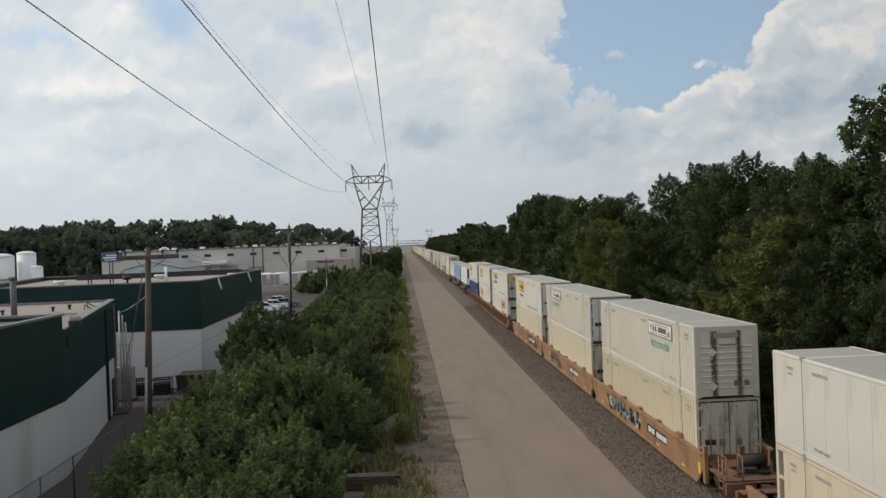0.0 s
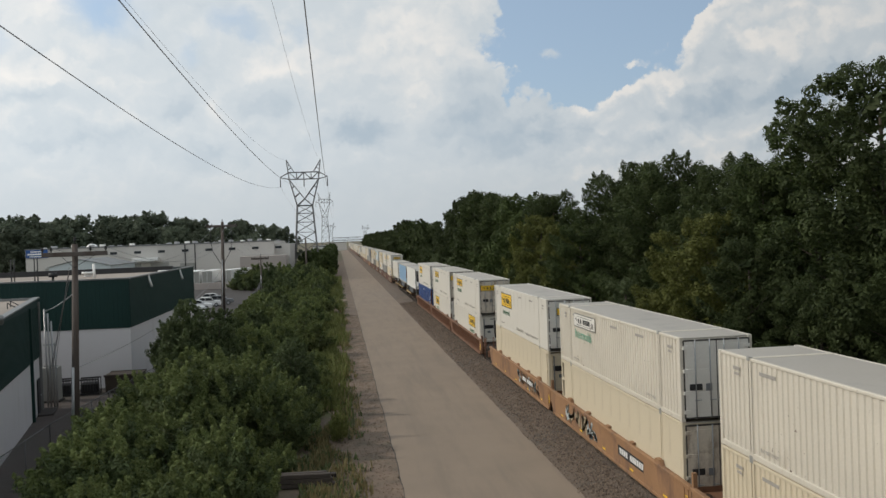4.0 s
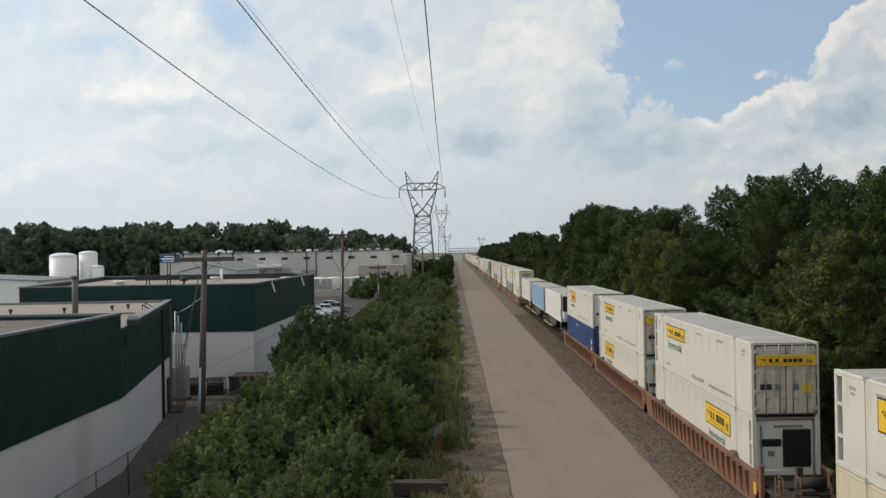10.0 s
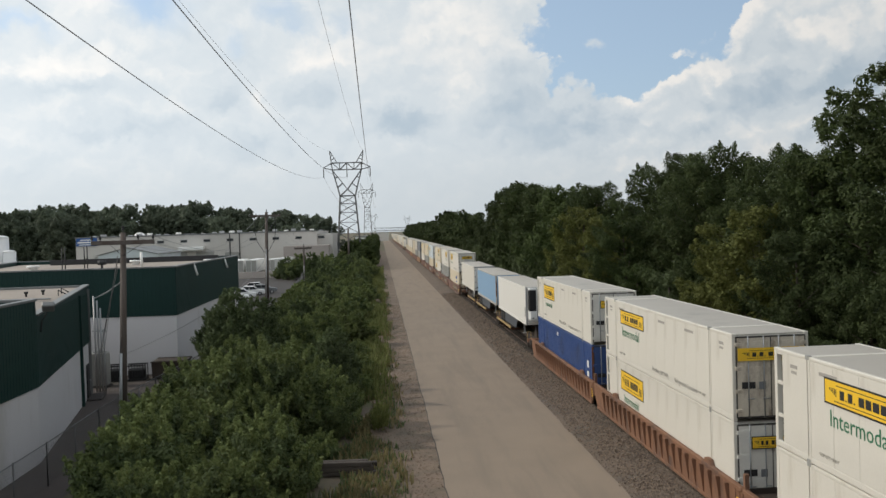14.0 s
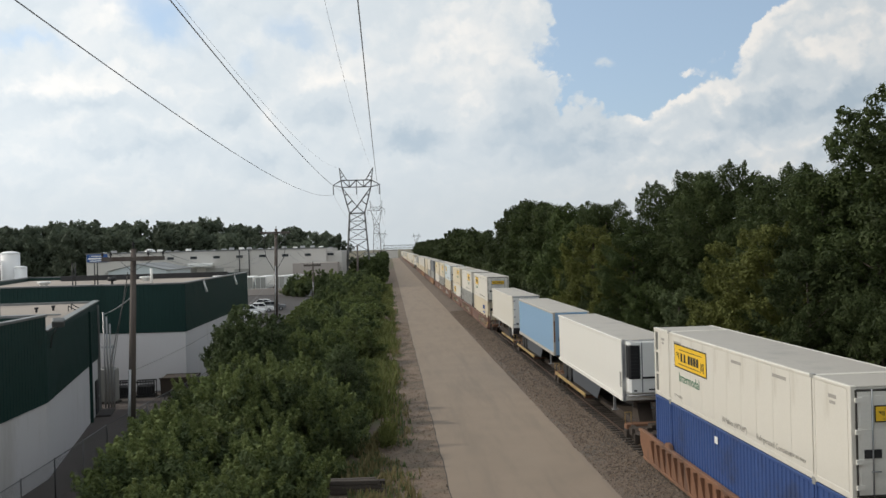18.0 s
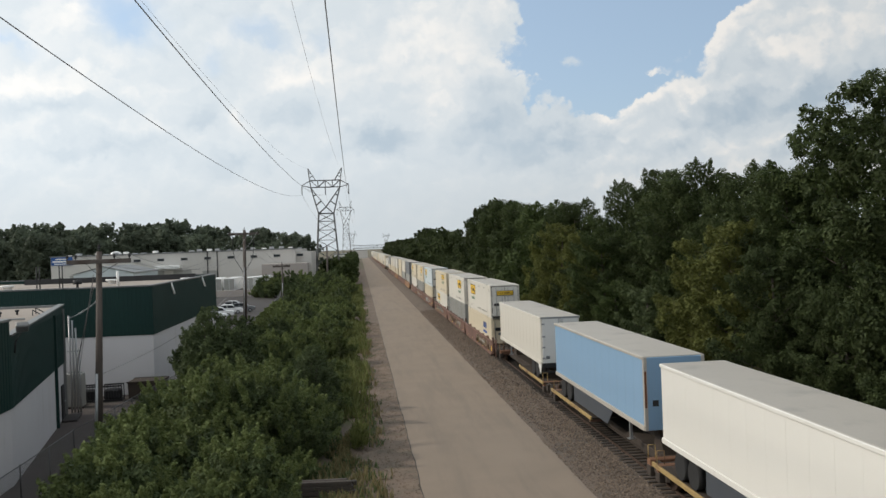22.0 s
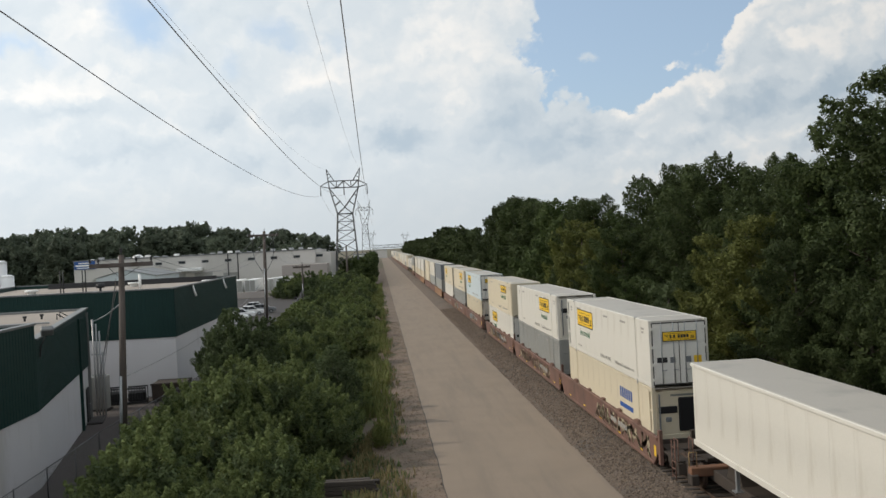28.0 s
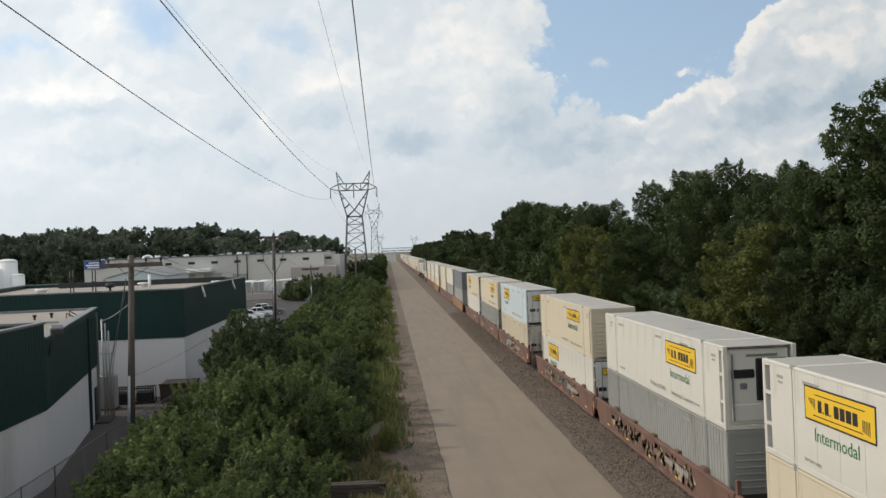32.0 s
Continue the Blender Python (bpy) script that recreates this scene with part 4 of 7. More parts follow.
def pylon():
    """A lattice pylon with a narrow waist, a flat bridge and two horns."""
    t = thing("power_pylon", "grey steel lattice power pylon with two horns", "pylon", "power pylons")
    half = lambda z: 3.9 - 1.5 * z / 21.5
    legs = [(sx, sy) for sx in (-1, 1) for sy in (-1, 1)]
    for sx, sy in legs:
        lattice(t, "leg", [((sx * half(-0.5), sy * half(-0.5), -0.5), (sx * half(21.5), sy * half(21.5) * 0.8, 21.5))], 0.27)
    levels = [0, 5.5, 9.5, 13.0, 16.2, 19.0, 21.5]
    for sx, sy in ((0, -1), (0, 1), (-1, 0), (1, 0)):
        rows = []
        for za, zb in zip(levels, levels[1:]):
            ha, hb = half(za), half(zb)
            P = lambda s, h, z: (s * h, sy * h * (0.98 - 0.18 * z / 21.5), z) if sy else (sx * h, s * h * (0.98 - 0.18 * z / 21.5), z)
            rows += [(P(-1, ha, za), P(1, hb, zb)), (P(1, ha, za), P(-1, hb, zb)), (P(-1, hb, zb), P(1, hb, zb))]
        for row in rows:
            lattice(t, "brace", [row], 0.12)
    d = 1.9
    for s in (-1, 1):
        for dy in (-1, 1):
            lattice(t, "fork", [((s * 2.4, dy * d, 21.5), (s * 4.6, dy * 0.9, 29.8)), ((0, dy * d * 0.8, 23.6), (s * 4.6, dy * 0.9, 29.8)), ((s * 2.4, dy * d, 21.5), (0, dy * d * 0.8, 23.6)),
                                ((s * 2.4, dy * d, 21.5), (-s * 2.4, dy * d, 21.5)), ((s * 3.1, dy * 1.6, 24.2), (s * 1.4, dy * 1.4, 25.6)), ((s * 3.9, dy * 1.2, 27.2), (s * 2.9, dy * 1.1, 27.7))], 0.24)
        lattice(t, "horn", [((s * 4.6, -0.9, 29.8), (s * 5.35, 0, 36.0)), ((s * 4.6, 0.9, 29.8), (s * 5.35, 0, 36.0)), ((s * 3.0, -0.8, 32.1), (s * 5.35, 0, 36.0)), ((s * 3.0, 0.8, 32.1), (s * 5.35, 0, 36.0)),
                            ((s * 4.9, 0, 33.0), (s * 3.9, 0, 33.6)), ((s * 5.1, 0, 34.2), (s * 4.4, 0, 34.5))], 0.2)
    rows = []
    xs = [-4.6, -2.3, 0, 2.3, 4.6]
    for dy in (-0.9, 0.9):
        rows += [((-7.5, 0, 30.6), (-4.6, dy, 29.9)), ((7.5, 0, 30.6), (4.6, dy, 29.9)), ((-7.5, 0, 30.6), (-4.6, dy, 32.1)), ((7.5, 0, 30.6), (4.6, dy, 32.1)), ((-4.6, dy, 29.9), (4.6, dy, 29.9)), ((-4.6, dy, 32.1), (4.6, dy, 32.1))]
        for i, (a, b) in enumerate(zip(xs, xs[1:])):
            rows.append(((a, dy, 29.9 if i % 2 else 32.1), (b, dy, 32.1 if i % 2 else 29.9)))
            rows.append(((b, dy, 29.9), (b, dy, 32.1)))
    lattice(t, "bridge", rows, 0.2)
    for x in (-7.4, 0, 7.4):
        part("insulator_string", shape(rod, (x, 0, 27.5), (x, 0, 30.3), 0.15, 8), M["tower"], t)
    return t


p1 = pylon()
p1.matrix_basis = pose(-9.95, 280, 0)
for x, y, sx, sz in ((-9.6, 700, 0.92, 1.34), (-9.0, 1150, 0.9, 0.92), (44, 1400, 0.9, 0.9)):
    copy_thing(p1, Matrix.LocRotScale((x, y, 0), None, (sx, sx, sz)))


def line_wire(xt, zt, low, r, drift, name, label):
    """A power line from behind the camera to the first pylon, low point at y = 95, then on to the next."""
    bm = bmesh.new()
    pts = []
    for i in range(49):
        y = -45 + 325 * i / 48
        pts.append(Vector((xt + drift * (280 - y), y, low + (zt - low) * ((y - 95) / 185) ** 2)))
    for i in range(1, 25):
        y = 280 + 420 * i / 24
        k = (y - 490) / 210
        pts.append(Vector((xt * (1 - 0.02 * i / 24), y, zt - 9 + 9 * k * k + 8.0 * i / 24)))
    rings = []
    for i, p in enumerate(pts):
        q = (pts[min(len(pts) - 1, i + 1)] - pts[max(0, i - 1)]).to_track_quat("Z", "Y")
        rings.append([bm.verts.new(p + q @ Vector((r * math.cos(k * math.tau / 5), r * math.sin(k * math.tau / 5), 0))) for k in range(5)])
    for ra, rb in zip(rings, rings[1:]):
        for k in range(5):
            bm.faces.new((ra[k], ra[(k + 1) % 5], rb[(k + 1) % 5], rb[k])).smooth = True
    solo(name, bm, M["wire"], label, "power line", "power lines")


for x, drift in ((-17.35, 0.006), (-9.95, 0.0025), (-2.55, 0.006)):
    line_wire(x, 27.6, 20.75, 0.033, drift, "power_line", "dark high voltage conductor hanging between pylons")
for x in (-15.3, -4.6):
    line_wire(x, 36.0, 28.4, 0.014, 0.0015, "shield_wire", "thin shield wire strung between pylon tops")


# ---- fences, yard things ----
def chain_fence(pts, h, label, step=3.0, mesh_step=0.16):
    f = thing("chain_link_fence", label, "fence")
    bm, net = bmesh.new(), bmesh.new()
    for (xa, ya), (xb, yb) in zip(pts, pts[1:]):
        a, b = Vector((xa, ya, 0)), Vector((xb, yb, 0))
        n = max(1, round((b - a).length / step))
        for i in range(n + 1):
            p = a.lerp(b, i / n)
            part("post", shape(rod, (p.x, p.y, -0.2), (p.x, p.y, h + 0.06), 0.03, 6), M["mesh"], f)
        part("top_rail", shape(rod, (xa, ya, h), (xb, yb, h), 0.02, 6), M["mesh"], f)
        m = int((b - a).length / mesh_step)
        k = h / ((b - a).length)
        for i in range(-int(h / mesh_step), m):
            for s in (0, 1):
                t0, t1 = i * mesh_step, i * mesh_step + h
                z0, z1 = (0.05, h) if s == 0 else (h, 0.05)
                L = (b - a).length
                u0, u1 = max(0, t0), min(L, t1)
                if u1 - u0 < 0.1:
                    continue
                g = lambda u: z0 + (z1 - z0) * (u - t0) / (t1 - t0)
                d = (b - a).normalized()
                bar(net, (*(a + d * u0).xy, g(u0)), (*(a + d * u1).xy, g(u1)), 0.006)
    net_ob = part("netting", net, M["mesh"], f, "grey wire netting")
    tagged(net_ob, kind="stuff")


chain_fence([(-14.2, 24), (-14.1, 37), (-14.2, 44), (-13.7, 53), (-13.0, 62.5)], 1.8, "chain-link fence on grey posts behind the shrubs")
chain_fence([(-13.2, 104), (-13.3, 123), (-14.9, 160), (-17.6, 200)], 1.9, "tall grey chain-link fence along the parking lot", 4.0, 0.5)


def yard_things():
    c = thing("electric_cabinet", "grey metal electrical cabinet beside the workshop wall", "cabinet")
    part("housing", shape(rbox, -0.6, 0.6, -0.45, 0.45, 0.1, 2.35, 0.04), M["cgrey"], c)
    part("door", boxes((-0.55, -0.01, -0.48, -0.45, 0.2, 2.25)), M["cgrey"], c)
    part("door", boxes((0.01, 0.55, -0.48, -0.45, 0.2, 2.25)), M["cgrey"], c)
    part("plinth", boxes((-0.7, 0.7, -0.55, 0.55, -0.05, 0.1)), M["lot"], c)
    c.matrix_basis = pose(-19.65, 61.5, 0)
    k = thing("conduit_rack", "grey conduits rising beside the workshop corner", "conduit")
    for i, (x, z) in enumerate(((-19.2, 6.4), (-19.0, 6.1), (-18.8, 5.6), (-18.62, 4.2))):
        part("conduit", shape(rod, (x, 59.4, 0), (x, 59.4, z), 0.06, 8), M["galv"], k)
    part("strut", boxes((-19.4, -18.5, 59.45, 59.52, 4.0, 4.1)), M["galv"], k)
    part("strut", boxes((-19.4, -18.5, 59.45, 59.52, 2.6, 2.7)), M["galv"], k)
    for x in (-19.3, -17.7):
        b = thing("metal_crate", "dark metal mesh crate on the yard ground", "crate", "yard crates")
        part("base", boxes((-0.65, 0.65, -0.5, 0.5, 0.05, 0.15)), M["dark"], b)
        for i in range(8):
            u = -0.65 + 1.3 * i / 7
            part("slat", boxes((u - 0.03, u + 0.03, -0.52, -0.48, 0.0, 1.15)), M["dark"], b)
            part("slat", boxes((u - 0.03, u + 0.03, 0.48, 0.52, 0.0, 1.15)), M["dark"], b)
        part("load", shape(rbox, -0.58, 0.58, -0.42, 0.42, 0.15, 0.85, 0.1), M["black"], b)
        part("rim", boxes((-0.68, 0.68, -0.54, -0.5, 1.05, 1.15), (-0.68, 0.68, 0.5, 0.54, 1.05, 1.15)), M["dark"], b)
        b.matrix_basis = pose(x, 63.6, 0, 0, 0, 6)
    d = thing("skip_container", "rusty brown steel skip standing by the hall wall", "skip")
    part("tub", shape(prism, [(-0.8, 0.1), (0.8, 0.1), (1.0, 1.3), (-1.0, 1.3)], "x", -1.2, 1.2), M["under"], d)
    part("lip", boxes((-1.25, 1.25, -1.05, -0.97, 1.22, 1.34)), M["under"], d)
    part("lip", boxes((-1.25, 1.25, 0.97, 1.05, 1.22, 1.34)), M["under"], d)
    part("contents", boxes((-1.1, 1.1, -0.9, 0.9, 1.1, 1.22)), M["black"], d)
    d.matrix_basis = pose(-15.4, 64.2, 0)
    # a stack of old sleepers at the roadside
    rng = random.Random(2)
    data = mesh_of("timber", shape(rbox, -1.3, 1.3, -0.12, 0.12, -0.09, 0.09, 0.02), M["tie"])
    for i in range(8):
        o = tagged(new("old_sleeper", data), "dark weathered railway sleeper stacked at the roadside", "timber", "stacked sleepers")
        o.matrix_basis = pose(-1.9 + rng.uniform(-0.25, 0.15), 36.4 + (i % 3) * 0.3, 0.08 + (i // 3) * 0.19, rng.uniform(-3, 3), 0, rng.uniform(-4, 4))


yard_things()


# ---- parking lot ----
def car_kind(paint, label):
    c = thing("parked_car", label, "car", "parked cars")
    bm = bmesh.new()
    prism(bm, [(-2.2, 0.3), (2.2, 0.3), (2.25, 0.75), (1.9, 0.95), (1.0, 1.02), (-1.9, 1.05), (-2.25, 0.9)], "y", -0.88, 0.88)
    bmesh.ops.bevel(bm, geom=bm.edges[:], offset=0.06, segments=2, affect="EDGES")
    part("body", bm, M[paint], c)
    bm = bmesh.new()
    prism(bm, [(-1.75, 1.0), (1.05, 0.98), (0.35, 1.5), (-1.25, 1.52)], "y", -0.74, 0.74)
    part("cabin", bm, M["glass"], c, "dark window glass")
    part("roof", shape(rbox, -1.25, 0.38, -0.72, 0.72, 1.48, 1.55, 0.03), M[paint], c)
    for x in (-1.75, -0.4, 1.0):
        for s in (-1, 1):
            a = {-1.75: -1.25, -0.4: -0.4, 1.0: 0.36}[x]
            part("pillar", shape(bar, (x, s * 0.75, 1.0), (a, s * 0.73, 1.52), 0.08, 0.05), M[paint], c)
    for x in (-1.4, 1.35):
        for s in (-1, 1):
            w = part("wheel", shape(rod, (x, s * 0.72, 0.33), (x, s * 0.92, 0.33), 0.33, 18), M["tyre"], c)
            part("hub", shape(rod, (x, s * 0.9, 0.33), (x, s * 0.93, 0.33), 0.2, 12), M["galv"], w)
    for s in (-1, 1):
        part("headlight", boxes((2.16, 2.25, s * 0.6 - 0.18, s * 0.6 + 0.18, 0.66, 0.8)), M["galv"], c)
    return c


def lot():
    a = car_kind("carpaint", "white saloon car parked on the lot")
    a.matrix_basis = pose(-22.6, 135.0, 0, 0, 0, 4)
    for x, y, r in ((-22.3, 140.6, 3), (-21.6, 146.5, 5), (-22.4, 158, 2)):
        copy_thing(a, pose(x, y, 0, 0, 0, r))
    d = car_kind("cdark", "dark grey saloon car parked on the lot")
    d.matrix_basis = pose(-20.2, 150.5, 0, 0, 0, 8)
    copy_thing(d, pose(-25.8, 152.5, 0, 0, 0, 3))
    for i, (x, y, r, ln) in enumerate(((-34.6, 214, 3, 12), (-31.5, 214, -3, 12), (-27.2, 216, -14, 14), (-38.0, 214, 0, 12))):
        t = thing("parked_trailer", "white box trailer parked behind the hall", "trailer", "parked trailers")
        part("box", shape(rbox, -1.28, 1.28, 0, ln, 1.0, 3.95, 0.05), M["paint"], t)
        for s in (-1, 1):
            part("door", boxes((s * 0.62 - 0.58, s * 0.62 + 0.58, -0.04, 0.0, 1.1, 3.8)), M["cgrey"], t)
            for yy in (1.6, 2.9):
                part("wheel", shape(rod, (s * 0.75, yy, 0.5), (s * 1.2, yy, 0.5), 0.5, 14), M["tyre"], t)
            part("leg", boxes((s * 0.9 - 0.06, s * 0.9 + 0.06, ln - 2.6, ln - 2.45, 0, 1.0)), M["dark"], t)
        part("chassis", boxes((-0.5, 0.5, 0.2, ln - 0.5, 0.8, 1.0)), M["under"], t)
        t.matrix_basis = pose(x, y, 0, 0, 0, r)
    low = tagged(new("low_wall", mesh_of("low_wall", shape(rbox, -36, -15.5, 203.0, 203.5, 0, 1.5, 0.04), M["brick"])), "low brown retaining wall at the back of the lot", "wall")
    bol = solo("marker_post", rods(((-14.2, 124, 0), (-14.2, 124, 1.2), 0.1), seg=8), M["paint"], "short white marker post by the fence", "post")


lot()


# ---- far end of the line ----
def far_bridge():
    b = thing("truss_bridge", "pale steel truss bridge crossing the railway far away", "bridge")
    y, x0, x1, z0, z1 = 660.0, -4.5, 23.5, 9.4, 12.0
    for dy in (0, 3.0):
        part("bottom_chord", boxes((x0, x1, y + dy, y + dy + 0.3, z0, z0 + 0.45)), M["trim"], b)
        part("top_chord", boxes((x0, x1, y + dy, y + dy + 0.3, z1 - 0.35, z1)), M["trim"], b)
        n = 9
        for i in range(n):
            xa, xb = x0 + (x1 - x0) * i / n, x0 + (x1 - x0) * (i + 1) / n
            part("diagonal", shape(bar, (xa, y + dy + 0.15, z0 + 0.2 if i % 2 else z1 - 0.2), (xb, y + dy + 0.15, z1 - 0.2 if i % 2 else z0 + 0.2), 0.22, 0.22), M["trim"], b)
            part("upright", boxes((xb - 0.1, xb + 0.1, y + dy, y + dy + 0.3, z0, z1)), M["trim"], b)
    part("deck", boxes((x0, x1, y + 0.3, y + 3.0, z0 + 0.1, z0 + 0.3)), M["trim"], b)
    for x in (x0 + 0.4, x1 - 0.4):
        part("pier", boxes((x - 0.6, x + 0.6, y + 0.5, y + 2.8, 0, z0)), M["warehouse"], b)
    for x0, x1, y, h, m in ((-6, 8, 820, 7.5, "warehouse"), (-11, -3.5, 560, 6.5, "paint"), (-12, -6, 420, 7.2, "paint")):
        s = thing("far_shed", "pale flat-roofed shed far down the road", "shed", "far sheds")
        part("wall", boxes((x0, x1, y, y + 18, 0, h)), M[m], s)
        part("roof", boxes((x0 - 0.3, x1 + 0.3, y - 0.3, y + 18.3, h, h + 0.35)), M["trim"], s)


far_bridge()


# ---- weeds ----
def weed_strip():
    rng = random.Random(44)
    for name, mat, label, count, yr, xr, hr in (
            ("tall_weeds", "weed", "tall yellow-green weeds along the edge of the shrubs", 9500, (50, 230), (-3.0, 0.6), (0.35, 1.25)),
            ("dry_grass", "straw", "dry straw-coloured grass at the verge", 6500, (30, 150), (-2.6, 1.0), (0.12, 0.6)),
            ("verge_grass", "leafb", "short green weeds at the edge of the verge", 12000, (28, 200), (-3.2, 1.2), (0.08, 0.45)),
            ("track_weeds", "leafb", "low green weeds at the foot of the wood", 3000, (24, 260), (16.2, 18.6), (0.2, 0.8))):
        verts, faces = [], []
        for _ in range(count):
            y = yr[0] + (yr[1] - yr[0]) * rng.random()
            x = rng.triangular(xr[0], xr[1], xr[0] + 0.35 * (xr[1] - xr[0]))
            if noise.noise((x * 0.5, y * 0.22, 3)) + 0.6 * noise.noise((x * 0.3, y * 0.07, 8)) < -0.22:
                continue
            h = rng.uniform(*hr) * (0.6 + 0.6 * (0.5 + noise.noise((y * 0.15, x, 9))))
            for _ in range(3):
                a = rng.uniform(0, math.tau)
                d = Vector((math.cos(a), math.sin(a), 0))
                w = Vector((-d.y, d.x, 0)) * (0.02 + 0.018 * h)
                p = Vector((x + rng.uniform(-0.15, 0.15), y + rng.uniform(-0.15, 0.15), -0.05))
                b = len(verts)
                q, tip = p + d * 0.12 * h + Vector((0, 0, h * 0.6)), p + d * 0.34 * h + Vector((0, 0, h))
                verts += [p - w, p + w, q + w, q - w, tip]
                faces += [(b, b + 1, b + 2, b + 3), (b + 3, b + 2, b + 4)]
        data = bpy.data.meshes.new(name)
        data.from_pydata(verts, [], faces)
        data.materials.append(M[mat])
        tagged(new(name, data), label, "weeds", kind="stuff")
    # clods and pebbles on the bare dirt
    verts, faces = [], []
    for _ in range(6000):
        y, x = 27 + 90 * rng.random() ** 1.6, rng.uniform(-0.6, 2.2)
        c, r = Vector((x, y, 0.0)), rng.uniform(0.015, 0.055) * (1 + y / 120)
        b = len(verts)
        verts += [c + Vector((r * rng.uniform(0.6, 1.2), 0, 0)), c + Vector((0, r * rng.uniform(0.6, 1.2), 0)), c + Vector((-r * rng.uniform(0.6, 1.2), 0, 0)), c + Vector((0, -r, 0)),
                  c + Vector((0, 0, r * rng.uniform(0.5, 0.9)))]
        faces += [(b, b + 1, b + 4), (b + 1, b + 2, b + 4), (b + 2, b + 3, b + 4), (b + 3, b, b + 4)]
    data = bpy.data.meshes.new("verge_clods")
    data.from_pydata(verts, [], faces)
    data.materials.append(M["verge"])
    tagged(new("verge_clods", data), "loose clods and pebbles on the bare dirt verge", "pebbles", kind="stuff")
    # one tall plume of weeds at the roadside
    verts, faces = [], []
    for i in range(420):
        a, q = rng.uniform(0, math.tau), math.sqrt(rng.random())
        p = Vector((0.32 * q * math.cos(a), 0.5 * q * math.sin(a), 0))
        h = rng.uniform(0.9, 2.3) * (1 - 0.45 * q)
        for k in range(3):
            t = rng.uniform(0.25, 1.0)
            d = Vector((rng.gauss(0.1, 0.4), rng.gauss(0, 0.5), 0.9)).normalized()
            s = 0.3 * rng.uniform(0.6, 1.2)
            w = d.cross(Vector((rng.gauss(0, 1), rng.gauss(0, 1), 0.1))).normalized() * 0.03
            o = p + Vector((p.x * t * 0.5, p.y * t * 0.5, h * t - 0.1))
            b = len(verts)
            verts += [o, o + d * s * 0.5 + w, o + d * s, o + d * s * 0.5 - w]
            faces.append((b, b + 1, b + 2, b + 3))
    data = bpy.data.meshes.new("weed_plume")
    data.from_pydata(verts, [], faces)
    data.materials.append(M["weed"])
    tagged(new("weed_plume", data), "tall yellow-green plume of weeds at the roadside", "weed", kind="").matrix_basis = pose(-0.35, 44.3, 0)


weed_strip()


# ---- the train ----
LEN, HIGH, HALF = 16.15, 2.896, 1.295    # a 53-foot domestic container
BASE = 0.62                              # floor of the wells
cache = {}


def shared(key, builder, material):
    """One mesh for all alike parts."""
    key = (key, material)
    if key not in cache:
        cache[key] = mesh_of(key[0], builder(), M[material])
    return cache[key]


def way_gone(t):
    """Metres that the train has rolled towards the camera by t seconds."""
    knots, gone = ((0, 6.2), (11, 6.2), (14, 6.5), (24, 6.55), (32, 6.7)), 0.0
    for (ta, va), (tb, vb) in zip(knots, knots[1:]):
        if t > ta:
            u = min(t, tb)
            vu = va + (vb - va) * (u - ta) / (tb - ta)
            gone += (va + vu) / 2 * (u - ta)
    return gone


RIDERS = []      # things that roll with the train: (thing, x, y at the start, z)
WHEELS = []      # wheelsets that turn: (part, y and z on its truck)


def ride(ob, y0, z, x=None):
    RIDERS.append((ob, RAIL_X if x is None else x, y0, z))
    return ob


def side_matrix(y, z, x=-HALF - 0.012):
    """Lettering on the side that faces the road."""
    return Matrix(((0, 0, -1, x), (-1, 0, 0, y), (0, 1, 0, z), (0, 0, 0, 1)))


def end_matrix(x, z, y):
    """Lettering on an end that faces back along the road."""
    return Matrix(((1, 0, 0, x), (0, 0, -1, y), (0, 1, 0, z), (0, 0, 0, 1)))


def corrugated(y0, y1, z0, z1, x, pitch=0.2785, depth=0.055, back=0.05):
    bm = bmesh.new()
    n = max(1, round((y1 - y0) / pitch))
    ring = []
    for i in range(n):
        for f, o in ((0, 0), (0.34, 0), (0.5, depth), (0.84, depth)):
            ring.append((y0 + (y1 - y0) * (i + f) / n, x + o))
    ring += [(y1, x), (y1, x + back), (y0, x + back)]
    lo, hi = [bm.verts.new((u, v, z0)) for v, u in ring], [bm.verts.new((u, v, z1)) for v, u in ring]
    for i in range(len(ring)):
        j = (i + 1) % len(ring)
        bm.faces.new((lo[i], lo[j], hi[j], hi[i]))
    bm.faces.new(lo[::-1])
    bm.faces.new(hi)
    bmesh.ops.recalc_face_normals(bm, faces=bm.faces[:])
    return bm


